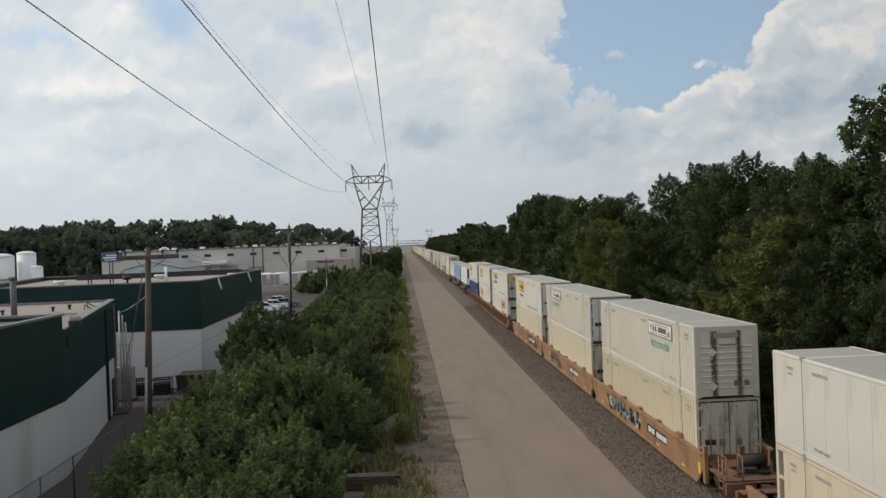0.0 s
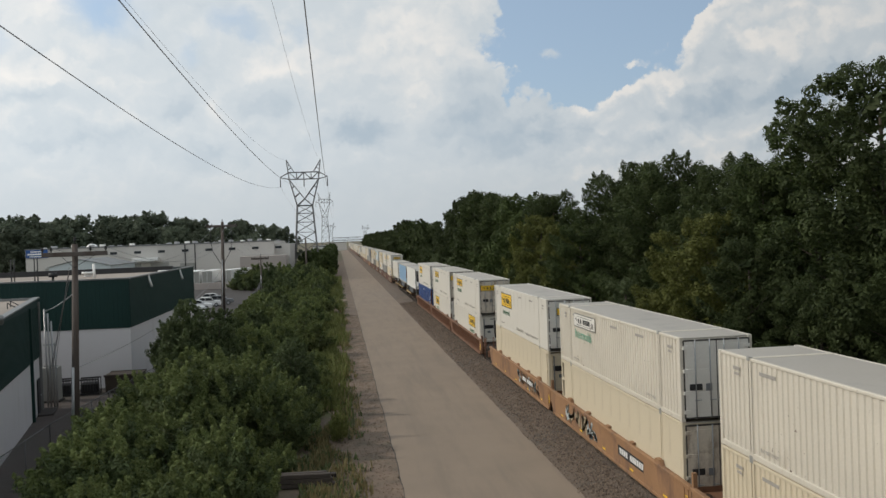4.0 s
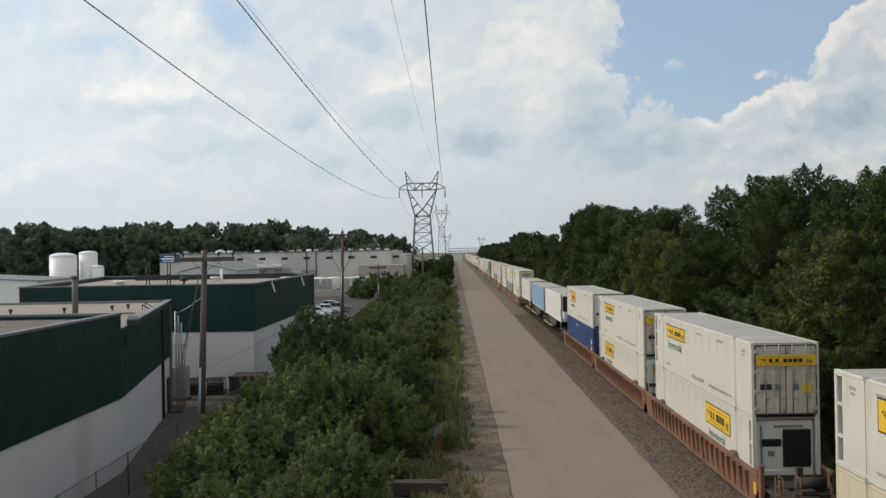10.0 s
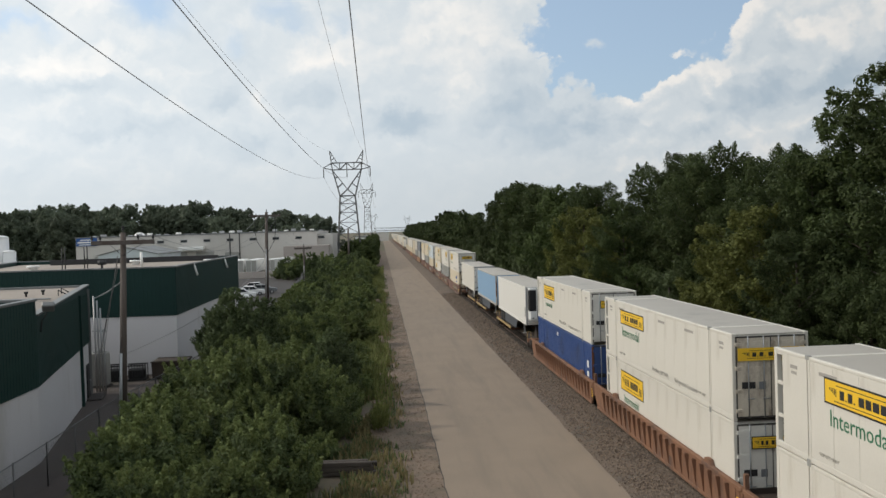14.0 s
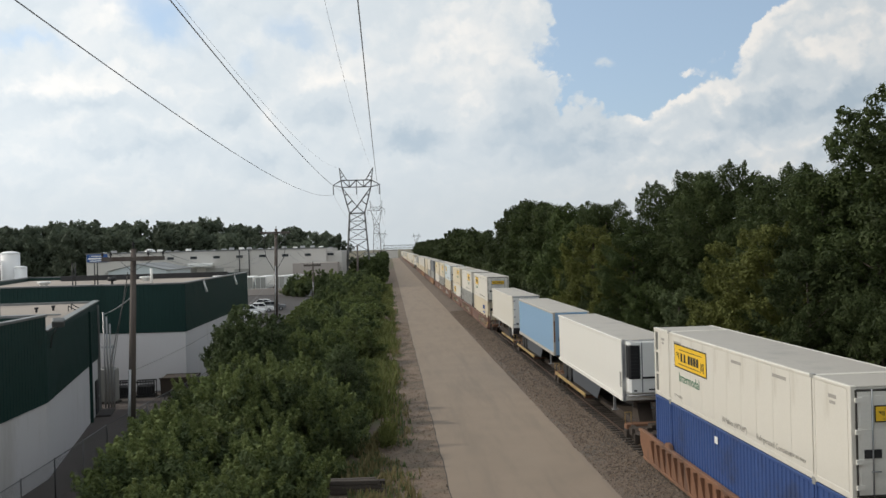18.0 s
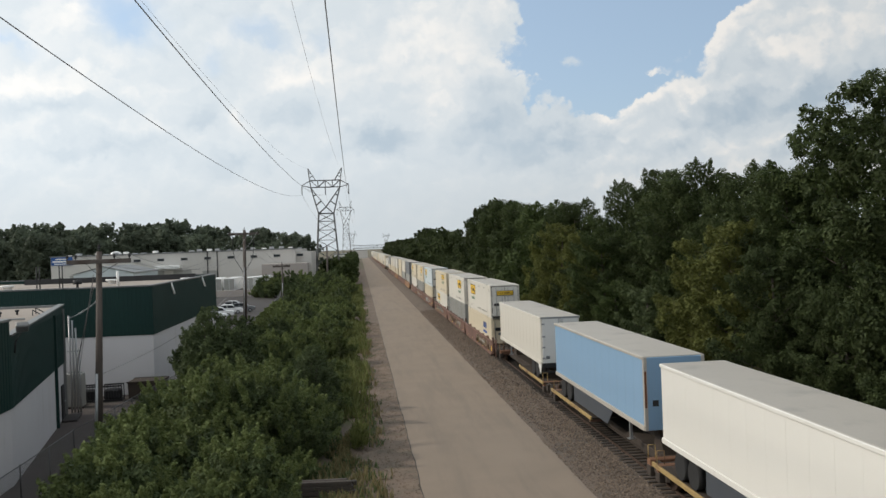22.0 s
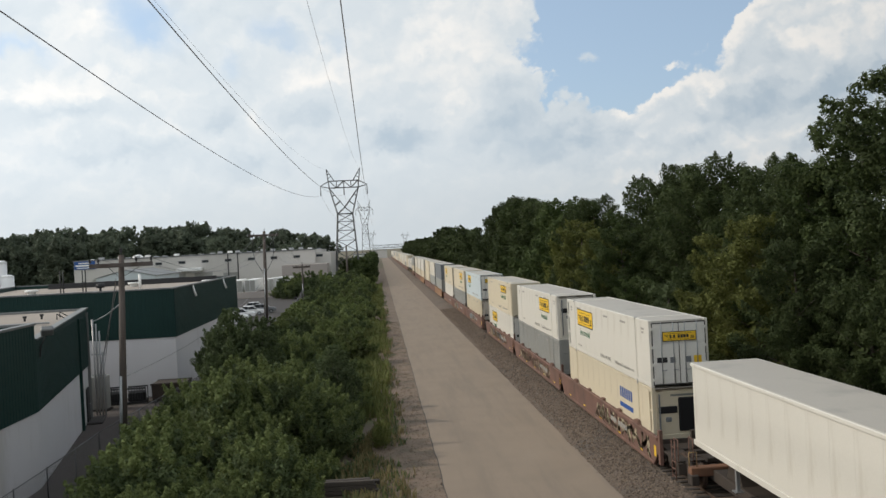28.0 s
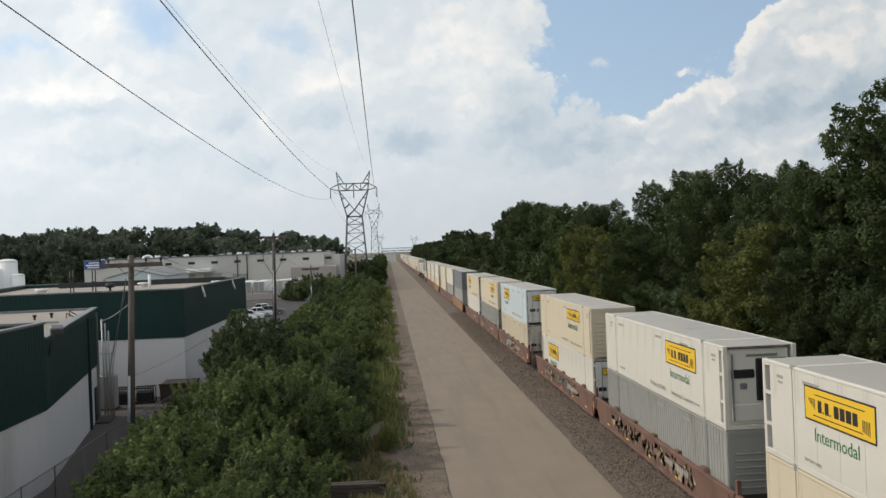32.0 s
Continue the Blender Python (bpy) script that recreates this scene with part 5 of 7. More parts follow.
def logo(parent, y_mid, z_mid, w, h, style, m_of):
    """A yellow board with a black rim and dark blocks for its lettering, or its faded remains."""
    rim, plate = ("ink", "yellow") if style != "faded" else ("faded", "cclean")
    a = part("emblem", shared("emblem_rim_%g_%g" % (w, h), lambda: boxes((-w / 2, w / 2, -h / 2, h / 2, 0, 0.006)), rim if style != "plain" else "yellow"), None, parent,
             "faded grey emblem board" if style == "faded" else "yellow emblem board with a black rim")
    a.matrix_basis = m_of
    if style != "plain":
        k = 0.05 if h > 0.6 else 0.03
        part("plate", shared("emblem_plate_%g_%g" % (w, h), lambda: boxes((-w / 2 + k, w / 2 - k, -h / 2 + k, h / 2 - k, 0.006, 0.009)), plate), None, a)

    def marks():
        bm = bmesh.new()
        s = w / 3.55
        x = -1.02 * s
        for i, lw in enumerate((0.2, 0.06, 0.2, 0.06, 0.0, 0.24, 0.24, 0.26, 0.24)):
            if lw:
                hh = 0.34 if lw > 0.1 else 0.06
                box(bm, x, x + lw * s, -0.19 * h, (-0.19 + hh) * h, 0.009, 0.012)
            x += (lw + 0.055) * s if lw else 0.1 * s
        for sx in (-1, 1):
            for i in range(5):
                u = sx * (1.2 + 0.075 * i) * s
                box(bm, u - 0.02 * s, u + 0.02 * s, -sx * 0.06 * h - 0.2 * h + 0.05 * i * h * (1 if sx < 0 else -0.4), -sx * 0.06 * h + 0.1 * h, 0.009, 0.011)
        box(bm, -1.2 * s, 1.3 * s, 0.27 * h, 0.30 * h, 0.009, 0.011)
        box(bm, -1.3 * s, 1.2 * s, -0.33 * h, -0.30 * h, 0.009, 0.011)
        return bm
    part("lettering", shared("emblem_marks_%g_%g" % (w, h), marks, "ink"), None, a)
    return a


def container(y0, z, paint="cwhite", skin="smooth", front="far", end="doors", board=None, text="small", lines=True, near=True, height=HIGH, label="", roof="croof", extra=""):
    kind = {"cwhite": "white", "ccream": "cream", "crust": "weathered off-white", "cgrey": "grey", "cdark": "slate grey", "cpale": "pale blue", "cblue": "blue"}[paint]
    c = thing("shipping_container", label or "%s %s 53-foot container riding in a well car" % (kind, "corrugated steel" if skin == "corr" else "smooth-sided"), "container", "containers on the train")
    H = height
    f = (lambda y: y) if front == "far" else (lambda y: LEN - y)
    span = lambda a, b: (min(f(a), f(b)), max(f(a), f(b)))
    unit = skin == "smooth" and near
    ya, yb = 0.06, LEN - 0.06
    if unit:                                  # room for the cooling unit at the front
        if front == "far":
            yb = LEN - 0.55
        else:
            ya = 0.42
    part("body", shared("body_%g_%g_%g" % (ya, yb, H), lambda: boxes((-HALF + 0.045, HALF - 0.02, ya, yb, 0.1, H - 0.05)), paint), None, c)
    part("roof", shared("container_roof_%g" % H, lambda: shape(rbox, -HALF + 0.03, HALF - 0.03, 0.05, LEN - 0.05, H - 0.06, H - 0.012, 0.02), roof), None, c, "dusty grey roof sheet")
    for y in (1.98, LEN - 1.98):
        part("roof_band", shared("roof_band_%g_%g" % (H, y), lambda: shape(rbox, -HALF + 0.02, HALF - 0.02, y - 0.11, y + 0.11, H - 0.02, H + 0.006, 0.01), paint), None, c)
    for s in (-1, 1):
        part("top_rail", shared("top_rail_%g_%d" % (H, s), lambda: shape(rbox, s * HALF - 0.05, s * HALF + 0.05, 0.1, LEN - 0.1, H - 0.10, H, 0.02), paint), None, c).matrix_basis = pose(-s * 0.045, 0, 0)
        part("bottom_rail", shared("bottom_rail_%d" % s, lambda: shape(rbox, s * HALF - 0.05, s * HALF + 0.05, 0.1, LEN - 0.1, 0.02, 0.2, 0.02), paint), None, c).matrix_basis = pose(-s * 0.042, 0, 0)
        for y in (0.08, LEN - 0.08):
            part("corner_post", shared("corner_post_%g" % H, lambda: shape(rbox, -0.08, 0.08, -0.08, 0.08, 0.0, H, 0.015), paint), None, c).matrix_basis = pose(s * (HALF - 0.07), y, 0)
    if not near:
        return ride(c, y0, z)
    for y in (1.98, LEN - 1.98):
        post = part("lift_post", shared("lift_post_%g" % H, lambda: boxes((-0.03, 0.03, -0.13, -0.03, 0.0, H), (-0.03, 0.03, 0.03, 0.13, 0.0, H)), paint), None, c)
        post.matrix_basis = pose(-HALF + 0.015, y, 0)
        part("casting", shared("casting", lambda: boxes((-0.04, 0.06, -0.09, 0.09, -0.05, 0.06)), "cgrey"), None, post).matrix_basis = pose(0, 0, H - 0.03)
        part("casting", shared("casting", lambda: boxes((-0.04, 0.06, -0.09, 0.09, -0.05, 0.06)), "cgrey"), None, post).matrix_basis = pose(0, 0, 0.05)
    if skin == "corr":
        for y1, y2 in ((0.18, 1.84), (2.12, LEN - 2.12), (LEN - 1.84, LEN - 0.18)):
            part("side_sheet", shared("side_sheet_%g_%g" % (y1, H), lambda: corrugated(y1, y2, 0.19, H - 0.09, -HALF + 0.01), paint), None, c)
    else:
        edges = [max(ya, 0.17), 1.86] + [2.1 + (LEN - 4.2) * i / 10 for i in range(11)] + [LEN - 1.86, min(yb, LEN - 0.17)]
        for y1, y2 in zip(edges, edges[1:]):
            if abs(y2 - y1) > 0.4:
                part("side_panel", shared("side_panel_%.3f_%g" % (y2 - y1, H), lambda: boxes((-0.015, 0.035, 0.006, y2 - y1 - 0.006, 0.2, H - 0.1)), paint), None, c).matrix_basis = pose(-HALF + 0.012, y1, 0)
    if unit:                                   # open frame round the cooling unit
        fy = LEN - 0.3 if front == "far" else 0.24
        for zz in (0.1, 0.95, 1.9, H - 0.12):
            part("frame_bar", shared("frame_bar", lambda: boxes((-0.03, 0.03, -0.25, 0.25, -0.05, 0.05)), paint), None, c).matrix_basis = pose(-HALF + 0.04, fy, zz)
        part("frame_bar", shared("frame_upright_%g" % H, lambda: boxes((-0.03, 0.03, -0.04, 0.04, 0.05, H - 0.05)), paint), None, c).matrix_basis = pose(-HALF + 0.04, LEN - 0.52 if front == "far" else 0.45, 0)
        part("unit_side", shared("unit_side_%g" % H, lambda: boxes((-0.02, 0.02, -0.18, 0.18, 0.3, H - 0.3)), "cdark"), None, c).matrix_basis = pose(-HALF + 0.35, fy, 0)
    # the end that faces back
    if end == "doors":
        dm = ("cdoor" if board in ("wide", "big") or paint == "ccream" else "cclean") if paint in ("cwhite", "ccream", "crust", "cpale") else paint
        part("door_seal", shared("door_seal_%g" % H, lambda: boxes((-1.19, -1.15, -0.04, 0.02, 0.12, H - 0.1), (1.15, 1.19, -0.04, 0.02, 0.12, H - 0.1), (-0.015, 0.015, -0.04, 0.02, 0.12, H - 0.1),
                                                                    (-1.15, 1.15, -0.04, 0.02, 0.11, 0.16), (-1.15, 1.15, -0.04, 0.02, H - 0.14, H - 0.09)), "cseal"), None, c, "dark rubber door seal")
        for s in (-1, 1):
            d = part("door", shared("door_%g" % H, lambda: boxes((-0.57, 0.57, -0.03, 0.05, 0.16, H - 0.14), (-0.5, 0.5, -0.045, -0.03, 0.3, 1.0), (-0.5, 0.5, -0.045, -0.03, 1.1, 1.8), (-0.5, 0.5, -0.045, -0.03, 1.9, H - 0.26)), dm), None, c,
                     "grimy door leaf with lock rods")
            d.matrix_basis = pose(s * 0.585, 0.0, 0)
            for x in (-0.33, 0.2) if s > 0 else (-0.2, 0.33):
                r = part("lock_rod", shared("lock_rod_%g" % H, lambda: rods(((0, 0, 0.1), (0, 0, H - 0.08), 0.022), ((-0.05, -0.01, 0.75), (0.18, -0.03, 0.75), 0.018)), "galv"), None, d)
                r.matrix_basis = pose(x, -0.075, 0)
            for zz in (0.35, 1.0, 1.75, H - 0.35):
                part("hinge", shared("hinge", lambda: boxes((-0.11, 0.09, -0.03, 0.03, -0.06, 0.06)), dm), None, d).matrix_basis = pose(s * 0.52, -0.05, zz)
        for zz in (0.62, 1.55) if board == "faded" else ():
            part("hazard_plate", boxes((-0.16, 0.16, -0.006, 0.0, -0.16, 0.16)), M["cclean"], c).matrix_basis = pose(-0.62, -0.05, zz, 0, 45, 0)
        part("vent_plate", boxes((-1.0, -0.55, -0.056, -0.046, 1.08, 1.3)), M["dark"], c)
        part("data_plate", boxes((-0.42, -0.2, -0.056, -0.046, 1.05, 1.3)), M["cdark"], c)
        part("data_plate", boxes((0.28, 0.5, -0.056, -0.046, 1.05, 1.3)), M["cdark"], c)
        if board == "wide":
            logo(c, 0, 0, 2.3, 0.42, "plain", end_matrix(0, 2.22, -0.11))
        elif board in ("yellow", "big"):
            logo(c, 0, 0, 1.5, 0.42, "yellow", end_matrix(0.0, 2.2, -0.11))
        if board:
            part("notice", boxes((0.62, 0.96, -0.056, -0.046, 0.95, 1.32)), M["yellow"], c, "yellow notice")
    elif end == "unit":
        part("unit_face", shared("unit_face_%g" % H, lambda: shape(rbox, -1.12, 1.12, 0.18, 0.5, 0.12, H - 0.14, 0.05), paint), None, c, "white face of the cooling unit")
        part("fan_cover", shape(rbox, -0.1, 1.0, 0.10, 0.2, 0.95, 2.42, 0.12), M["black"], c, "black fan cover")
        part("control_box", shape(rbox, -0.98, -0.15, 0.12, 0.2, 1.75, 2.05, 0.03), M["black"], c)
        part("gauge", shape(rbox, -0.68, -0.42, 0.12, 0.2, 1.38, 1.58, 0.03), M["cdark"], c)
        part("maker_bar", boxes((-0.42, 0.7, 0.165, 0.178, H - 0.42, H - 0.33)), M["faded"], c)
        part("lower_hatch", shape(rbox, -0.98, 0.98, 0.13, 0.2, 0.25, 0.85, 0.03), M[paint], c)
        for s in (-1, 1):
            part("frame_bar", shared("front_bar", lambda: boxes((-0.05, 0.05, 0.0, 0.4, 0, 0.1)), paint), None, c).matrix_basis = pose(s * 1.2, 0.04, H - 0.14)
        part("sill_plate", boxes((-1.25, 1.25, 0.02, 0.45, 0.0, 0.12)), M[paint], c)
    elif end == "panel":
        worn = "crun" if extra == "rust" else paint
        part("end_sheet", boxes((-1.06, 1.06, -0.005, 0.05, 0.1, H - 0.12)), M[worn], c)
        part("end_post", boxes((-1.27, -1.04, -0.03, 0.1, 0.05, H - 0.02)), M[paint], c)
        part("end_post", boxes((1.04, 1.27, -0.03, 0.1, 0.05, H - 0.02)), M[paint], c)
        part("end_header", boxes((-1.04, 1.04, -0.03, 0.1, H - 0.2, H - 0.02)), M[paint], c)
        for i in range(8):
            part("end_rib", shared("end_rib", lambda: shape(rbox, -1.02, 1.02, -0.035, 0.0, -0.035, 0.035, 0.015), worn), None, c).matrix_basis = pose(0, 0, 0.42 + i * 0.235)
        if extra == "rust":
            part("name_bar", boxes((-0.5, 0.5, -0.0355, -0.033, 2.42, 2.62)), M["cgrey"], c)
            part("mark_bar", boxes((-0.28, 0.4, -0.0355, -0.033, 2.1, 2.17)), M["faded"], c)
            for x in (0.36, 0.78):
                part("label_plate", boxes((x - 0.1, x + 0.1, -0.045, -0.036, 0.5, 0.72)), M["cdark"], c)
            for zz in (0.5, 1.85):
                o = part("hazard_plate", boxes((-0.13, 0.13, -0.01, 0.0, -0.13, 0.13)), M["cclean"], c)
                o.matrix_basis = pose(-0.58, -0.04, zz, 0, 45, 0)
    # boards and lettering on the side towards the road
    if board:
        ym = 11.68
        zt = H - 0.86
        if board == "faded":
            a = logo(c, 0, 0, 3.5, 0.66, "faded", side_matrix(f(ym - 0.1), H - 0.56))
            words("route_lettering", "Intermodal", 0.62, M["gfaded"], c, side_matrix(f(ym) + 1.55, H - 1.42))
        elif board == "big" or board == "wide":
            logo(c, 0, 0, 3.65, 0.68, "yellow", side_matrix(f(11.45), H - 0.72))
            words("route_lettering", "Intermodal", 0.62, M["gtext"], c, side_matrix(f(11.45) + 1.6, H - 1.62))
        else:
            logo(c, 0, 0, 3.55, 0.95, "yellow", side_matrix(f(ym), zt))
            words("route_lettering", "Intermodal", 0.52, M["gtext"], c, side_matrix(f(ym) + 1.3, H - 1.86))
    if lines:
        if skin == "smooth":
            words("pallet_lettering", '30 Pallets (48"X40")', 0.26, M["grey_ink"], c, side_matrix(8.55, 0.33))
            words("pallet_lettering", "Refrigerated Container", 0.26, M["grey_ink"], c, side_matrix(5.35 + 0.35, 0.33))
        for y in (13.6, 3.4):
            words("lift_lettering", "TOP LIFT ONLY", 0.14, M["grey_ink"], c, side_matrix(y, 0.36))
        for y, w in ((13.1, 0.9), (4.0, 0.9), (7.2, 0.8)):
            part("number_bar", shared("number_bar_%g" % w, lambda: boxes((-0.004, 0.004, -w / 2, w / 2, -0.05, 0.05)), "grey_ink"), None, c).matrix_basis = pose(-HALF - 0.008, y, H - 0.36)
        for y in (0.9, LEN - 1.2):
            part("number_bar", shared("number_bar_s", lambda: boxes((-0.004, 0.004, -0.2, 0.2, -0.05, 0.05), (-0.004, 0.004, -0.15, 0.15, -0.2, -0.12)), "grey_ink"), None, c).matrix_basis = pose(-HALF - 0.008, y, H - 0.4)
    return ride(c, y0, z)


def truck(parent, y, turn=True):
    """A two-axle railway truck whose wheels roll."""
    t = part("truck", shared("bolster", lambda: boxes((-1.2, 1.2, -0.25, 0.25, 0.45, 0.8), (-0.25, 0.25, -0.35, 0.35, 0.8, 0.95)), "under"), None, parent)
    t.matrix_basis = pose(0, y, RAIL_TOP - 0.0)

    def frame_side():
        bm = bmesh.new()
        prism(bm, [(-1.15, 0.35), (-0.75, 0.30), (-0.45, 0.18), (0.45, 0.18), (0.75, 0.30), (1.15, 0.35), (1.15, 0.62), (0.7, 0.66), (0.4, 0.86), (-0.4, 0.86), (-0.7, 0.66), (-1.15, 0.62)], "x", -0.07, 0.07)
        for yy in (-0.89, 0.89):
            rod(bm, (-0.12, yy, 0.46), (0.12, yy, 0.46), 0.16, 10)
        for yy in (-0.14, 0, 0.14):
            rod(bm, (-0.09, yy, 0.3), (-0.09, yy, 0.62), 0.07, 6)
        return bm
    for s in (-1, 1):
        part("side_frame", shared("side_frame", frame_side, "under"), None, t).matrix_basis = pose(s * 1.0, 0, 0)

    def wheels():
        bm = bmesh.new()
        rod(bm, (-1.0, 0, 0), (1.0, 0, 0), 0.08, 8)
        for s in (-1, 1):
            rod(bm, (s * 0.70, 0, 0), (s * 0.83, 0, 0), 0.457, 24)
            rod(bm, (s * 0.67, 0, 0), (s * 0.70, 0, 0), 0.485, 24)
            for i in range(6):
                a = i * math.tau / 6
                box(bm, s * 0.832 - 0.01, s * 0.832 + 0.01, 0.2 * math.cos(a) - 0.05, 0.2 * math.cos(a) + 0.05, 0.2 * math.sin(a) - 0.05, 0.2 * math.sin(a) + 0.05)
        return bm
    for yy in (-0.89, 0.89):
        w = part("wheelset", shared("wheelset", wheels, "wheel"), None, t)
        w.matrix_basis = pose(0, yy, 0.457)
        if turn:
            WHEELS.append((w, yy))


def stroke(bm, x, ya, za, yb, zb, r):
    """A flat spray stroke with round ends, on a wall that faces the road."""
    a = math.atan2(zb - za, yb - ya)
    rim = [(ya + r * math.cos(a + math.pi / 2 + k * math.pi / 4), za + r * math.sin(a + math.pi / 2 + k * math.pi / 4)) for k in range(5)]
    rim += [(yb + r * math.cos(a - math.pi / 2 + k * math.pi / 4), zb + r * math.sin(a - math.pi / 2 + k * math.pi / 4)) for k in range(5)]
    prism(bm, rim, "x", x - 0.003, x + 0.003)


def scrawl(parent, seed, y0, y1, z0, z1, x, inks):
    """Spray-painted shapes on a side sill: fat strokes with dark outlines, no letters."""
    rng = random.Random(seed)
    y = y1
    while y > y0:
        w = rng.uniform(0.45, 0.8)
        ink = rng.choice(inks)
        bm, rim = bmesh.new(), bmesh.new()
        pts = [(y - w * rng.uniform(0, 1), z0 + (z1 - z0) * rng.random()) for _ in range(6)]
        for (ya, za), (yb, zb) in zip(pts, pts[1:]):
            stroke(bm, x, ya, za, yb, zb, 0.095)
            stroke(rim, x + 0.004, ya, za, yb, zb, 0.115)
        part("graffiti", rim, M["under" if "graf5" in inks else "graf3"], parent)
        part("graffiti", bm, M[ink], parent)
        y -= w * 0.85


def well_car(y0, paint, style, near=True, first=True, last=True, paint_marks=0):
    """One unit of an articulated well car under the container whose near end is y0."""
    label = {"orange": "orange well car", "brown": "rust brown ribbed well car", "oxide": "oxide red well car"}[paint]
    c = thing("well_car", label + " with low side sills carrying stacked containers", "railcar", "railcars")
    a, b = -0.95, LEN + 2.05
    zt, zb = 1.62, 0.42
    grime = "brown" if paint == "orange" else "under"
    sx = 1.42
    for s in (-1, 1):
        def sill():
            bm = bmesh.new()
            prism(bm, [(a, 1.0), (a + 0.55, zb), (b - 0.55, zb), (b, 1.0), (b, zt - 0.12), (a, zt - 0.12)], "x", -0.03, 0.03)
            return bm
        part("side_sill", shared("side_sill", sill, paint), None, c).matrix_basis = pose(s * sx, 0, 0)
        part("top_chord", shared("top_chord", lambda: shape(rbox, -0.09, 0.09, a, b, zt - 0.14, zt, 0.02), paint), None, c).matrix_basis = pose(s * sx, 0, 0)
        part("bottom_chord", shared("bottom_chord", lambda: shape(rbox, -0.07, 0.07, a + 0.55, b - 0.55, zb - 0.08, zb + 0.06, 0.02), paint), None, c).matrix_basis = pose(s * sx, 0, 0)
    part("well_floor", shared("well_floor", lambda: boxes(*[(-1.4, 1.4, y, y + 0.35, 0.42, 0.56) for y in (0.4, 4.2, 8.0, 12.0, 15.4)]), "under"), None, c)
    if style == "ribbed":
        n = 22
        for i in range(n):
            y = 0.2 + (LEN - 0.2) * i / (n - 1)
            part("rib", shared("rib", lambda: shape(prism, [(-0.02, 0.44), (-0.16, 1.48), (0.0, 1.48), (0.04, 0.44)], "y", -0.07, 0.07), paint), None, c).matrix_basis = pose(-sx - 0.03, y, 0)
    else:
        for y in (2.0, 5.0, 8.1, 11.1, 14.1):
            part("sill_clip", shared("sill_clip", lambda: boxes((-0.07, 0.07, -0.2, 0.2, 0, 0.1)), paint), None, c).matrix_basis = pose(-sx + 0.05, y, zt)
    for y in (2.0, LEN - 1.98):
        part("corner_guide", shared("corner_guide", lambda: shape(prism, [(-0.35, 0.0), (0.35, 0.0), (0.2, 0.2), (-0.2, 0.2)], "x", -0.08, 0.08), paint), None, c).matrix_basis = pose(-sx + 0.02, y, zt - 0.02)
    # end platforms over the trucks
    for ya, yb in ((a - 0.25, 0.0), (LEN + 0.15, b + 0.05)):
        part("platform", boxes((-1.1, 1.1, ya, yb, 1.02, 1.12), (-0.35, 0.35, ya - 0.15, yb + 0.15, 0.86, 1.02)), M[grime], c)
        part("bulkhead", boxes((-1.38, 1.38, yb - 0.1 if ya < 0 else ya, yb if ya < 0 else ya + 0.1, 0.5, 1.3)), M[grime], c)
    if near:
        if first:
            # ladder, handrails, brake wheel, air tank and coupler at the free end
            part("draft_sill", boxes((-0.32, 0.32, -3.3, -0.9, 0.78, 1.06)), M["under"], c)
            part("coupler", boxes((-0.16, 0.16, -3.75, -3.25, 0.72, 1.02), (-0.26, 0.26, -3.95, -3.7, 0.68, 1.06)), M["under"], c)
            part("crosswalk", shape(rbox, -1.35, 1.35, -3.2, -2.7, 1.1, 1.16, 0.01), M[grime], c)
            part("walkway", boxes((-1.3, -0.5, -2.7, -1.2, 1.06, 1.12)), M[grime], c)
            part("buffer_beam", shape(rbox, -1.42, 1.42, -3.3, -3.15, 0.62, 1.1, 0.03), M[grime], c)
            for x in (-1.35, -0.75, 1.35):
                part("grab_rail", rods(((x, -3.2, 1.1), (x, -3.2, 2.0), 0.022), ((x, -2.75, 1.1), (x, -2.75, 2.0), 0.022), ((x, -3.2, 2.0), (x, -2.75, 2.0), 0.022)), M[paint], c)
            lad = part("ladder", rods(((-1.46, -3.15, 0.45), (-1.46, -3.15, 1.95), 0.025), ((-1.46, -2.75, 0.45), (-1.46, -2.75, 1.95), 0.025)), M[paint], c)
            for i in range(5):
                part("rung", shape(rod, (-1.46, -3.15, 0.55 + 0.28 * i), (-1.46, -2.75, 0.55 + 0.28 * i), 0.018, 5), M[paint], lad)
            part("air_tank", shape(rod, (-0.3, -1.6, 1.42), (0.75, -1.6, 1.42), 0.22, 12), M["under"], c)
            bw = part("brake_wheel", shape(rod, (0.9, -2.3, 1.75), (0.9, -2.25, 1.75), 0.26, 12), M["under"], c)
            part("brake_stand", shape(rbox, 0.75, 1.05, -2.25, -2.0, 1.1, 1.95, 0.04), M["under"], c)
            part("end_bracket", boxes((-1.44, -1.3, -1.2, -0.95, 0.5, 1.95)), M[paint], c)
            part("end_bracket", boxes((-0.1, 0.1, -1.3, -1.1, 1.1, 1.9)), M[grime], c)
            truck(c, -1.75)
        else:
            part("joint_casting", shape(rbox, -0.45, 0.45, -2.1, -1.0, 0.8, 1.15, 0.06), M["under"], c)
            part("joint_post", boxes((-1.44, -1.3, -1.15, -1.0, 0.9, 2.1), (1.3, 1.44, -1.15, -1.0, 0.9, 2.1)), M[paint], c)
            part("side_ladder", rods(((-1.47, -0.75, 0.55), (-1.47, -0.75, 1.5), 0.02), ((-1.47, -0.4, 0.55), (-1.47, -0.4, 1.5), 0.02),
                                     *[((-1.47, -0.75, z), (-1.47, -0.4, z), 0.016) for z in (0.65, 0.9, 1.15, 1.4)]), M[paint], c)
            truck(c, -1.6)
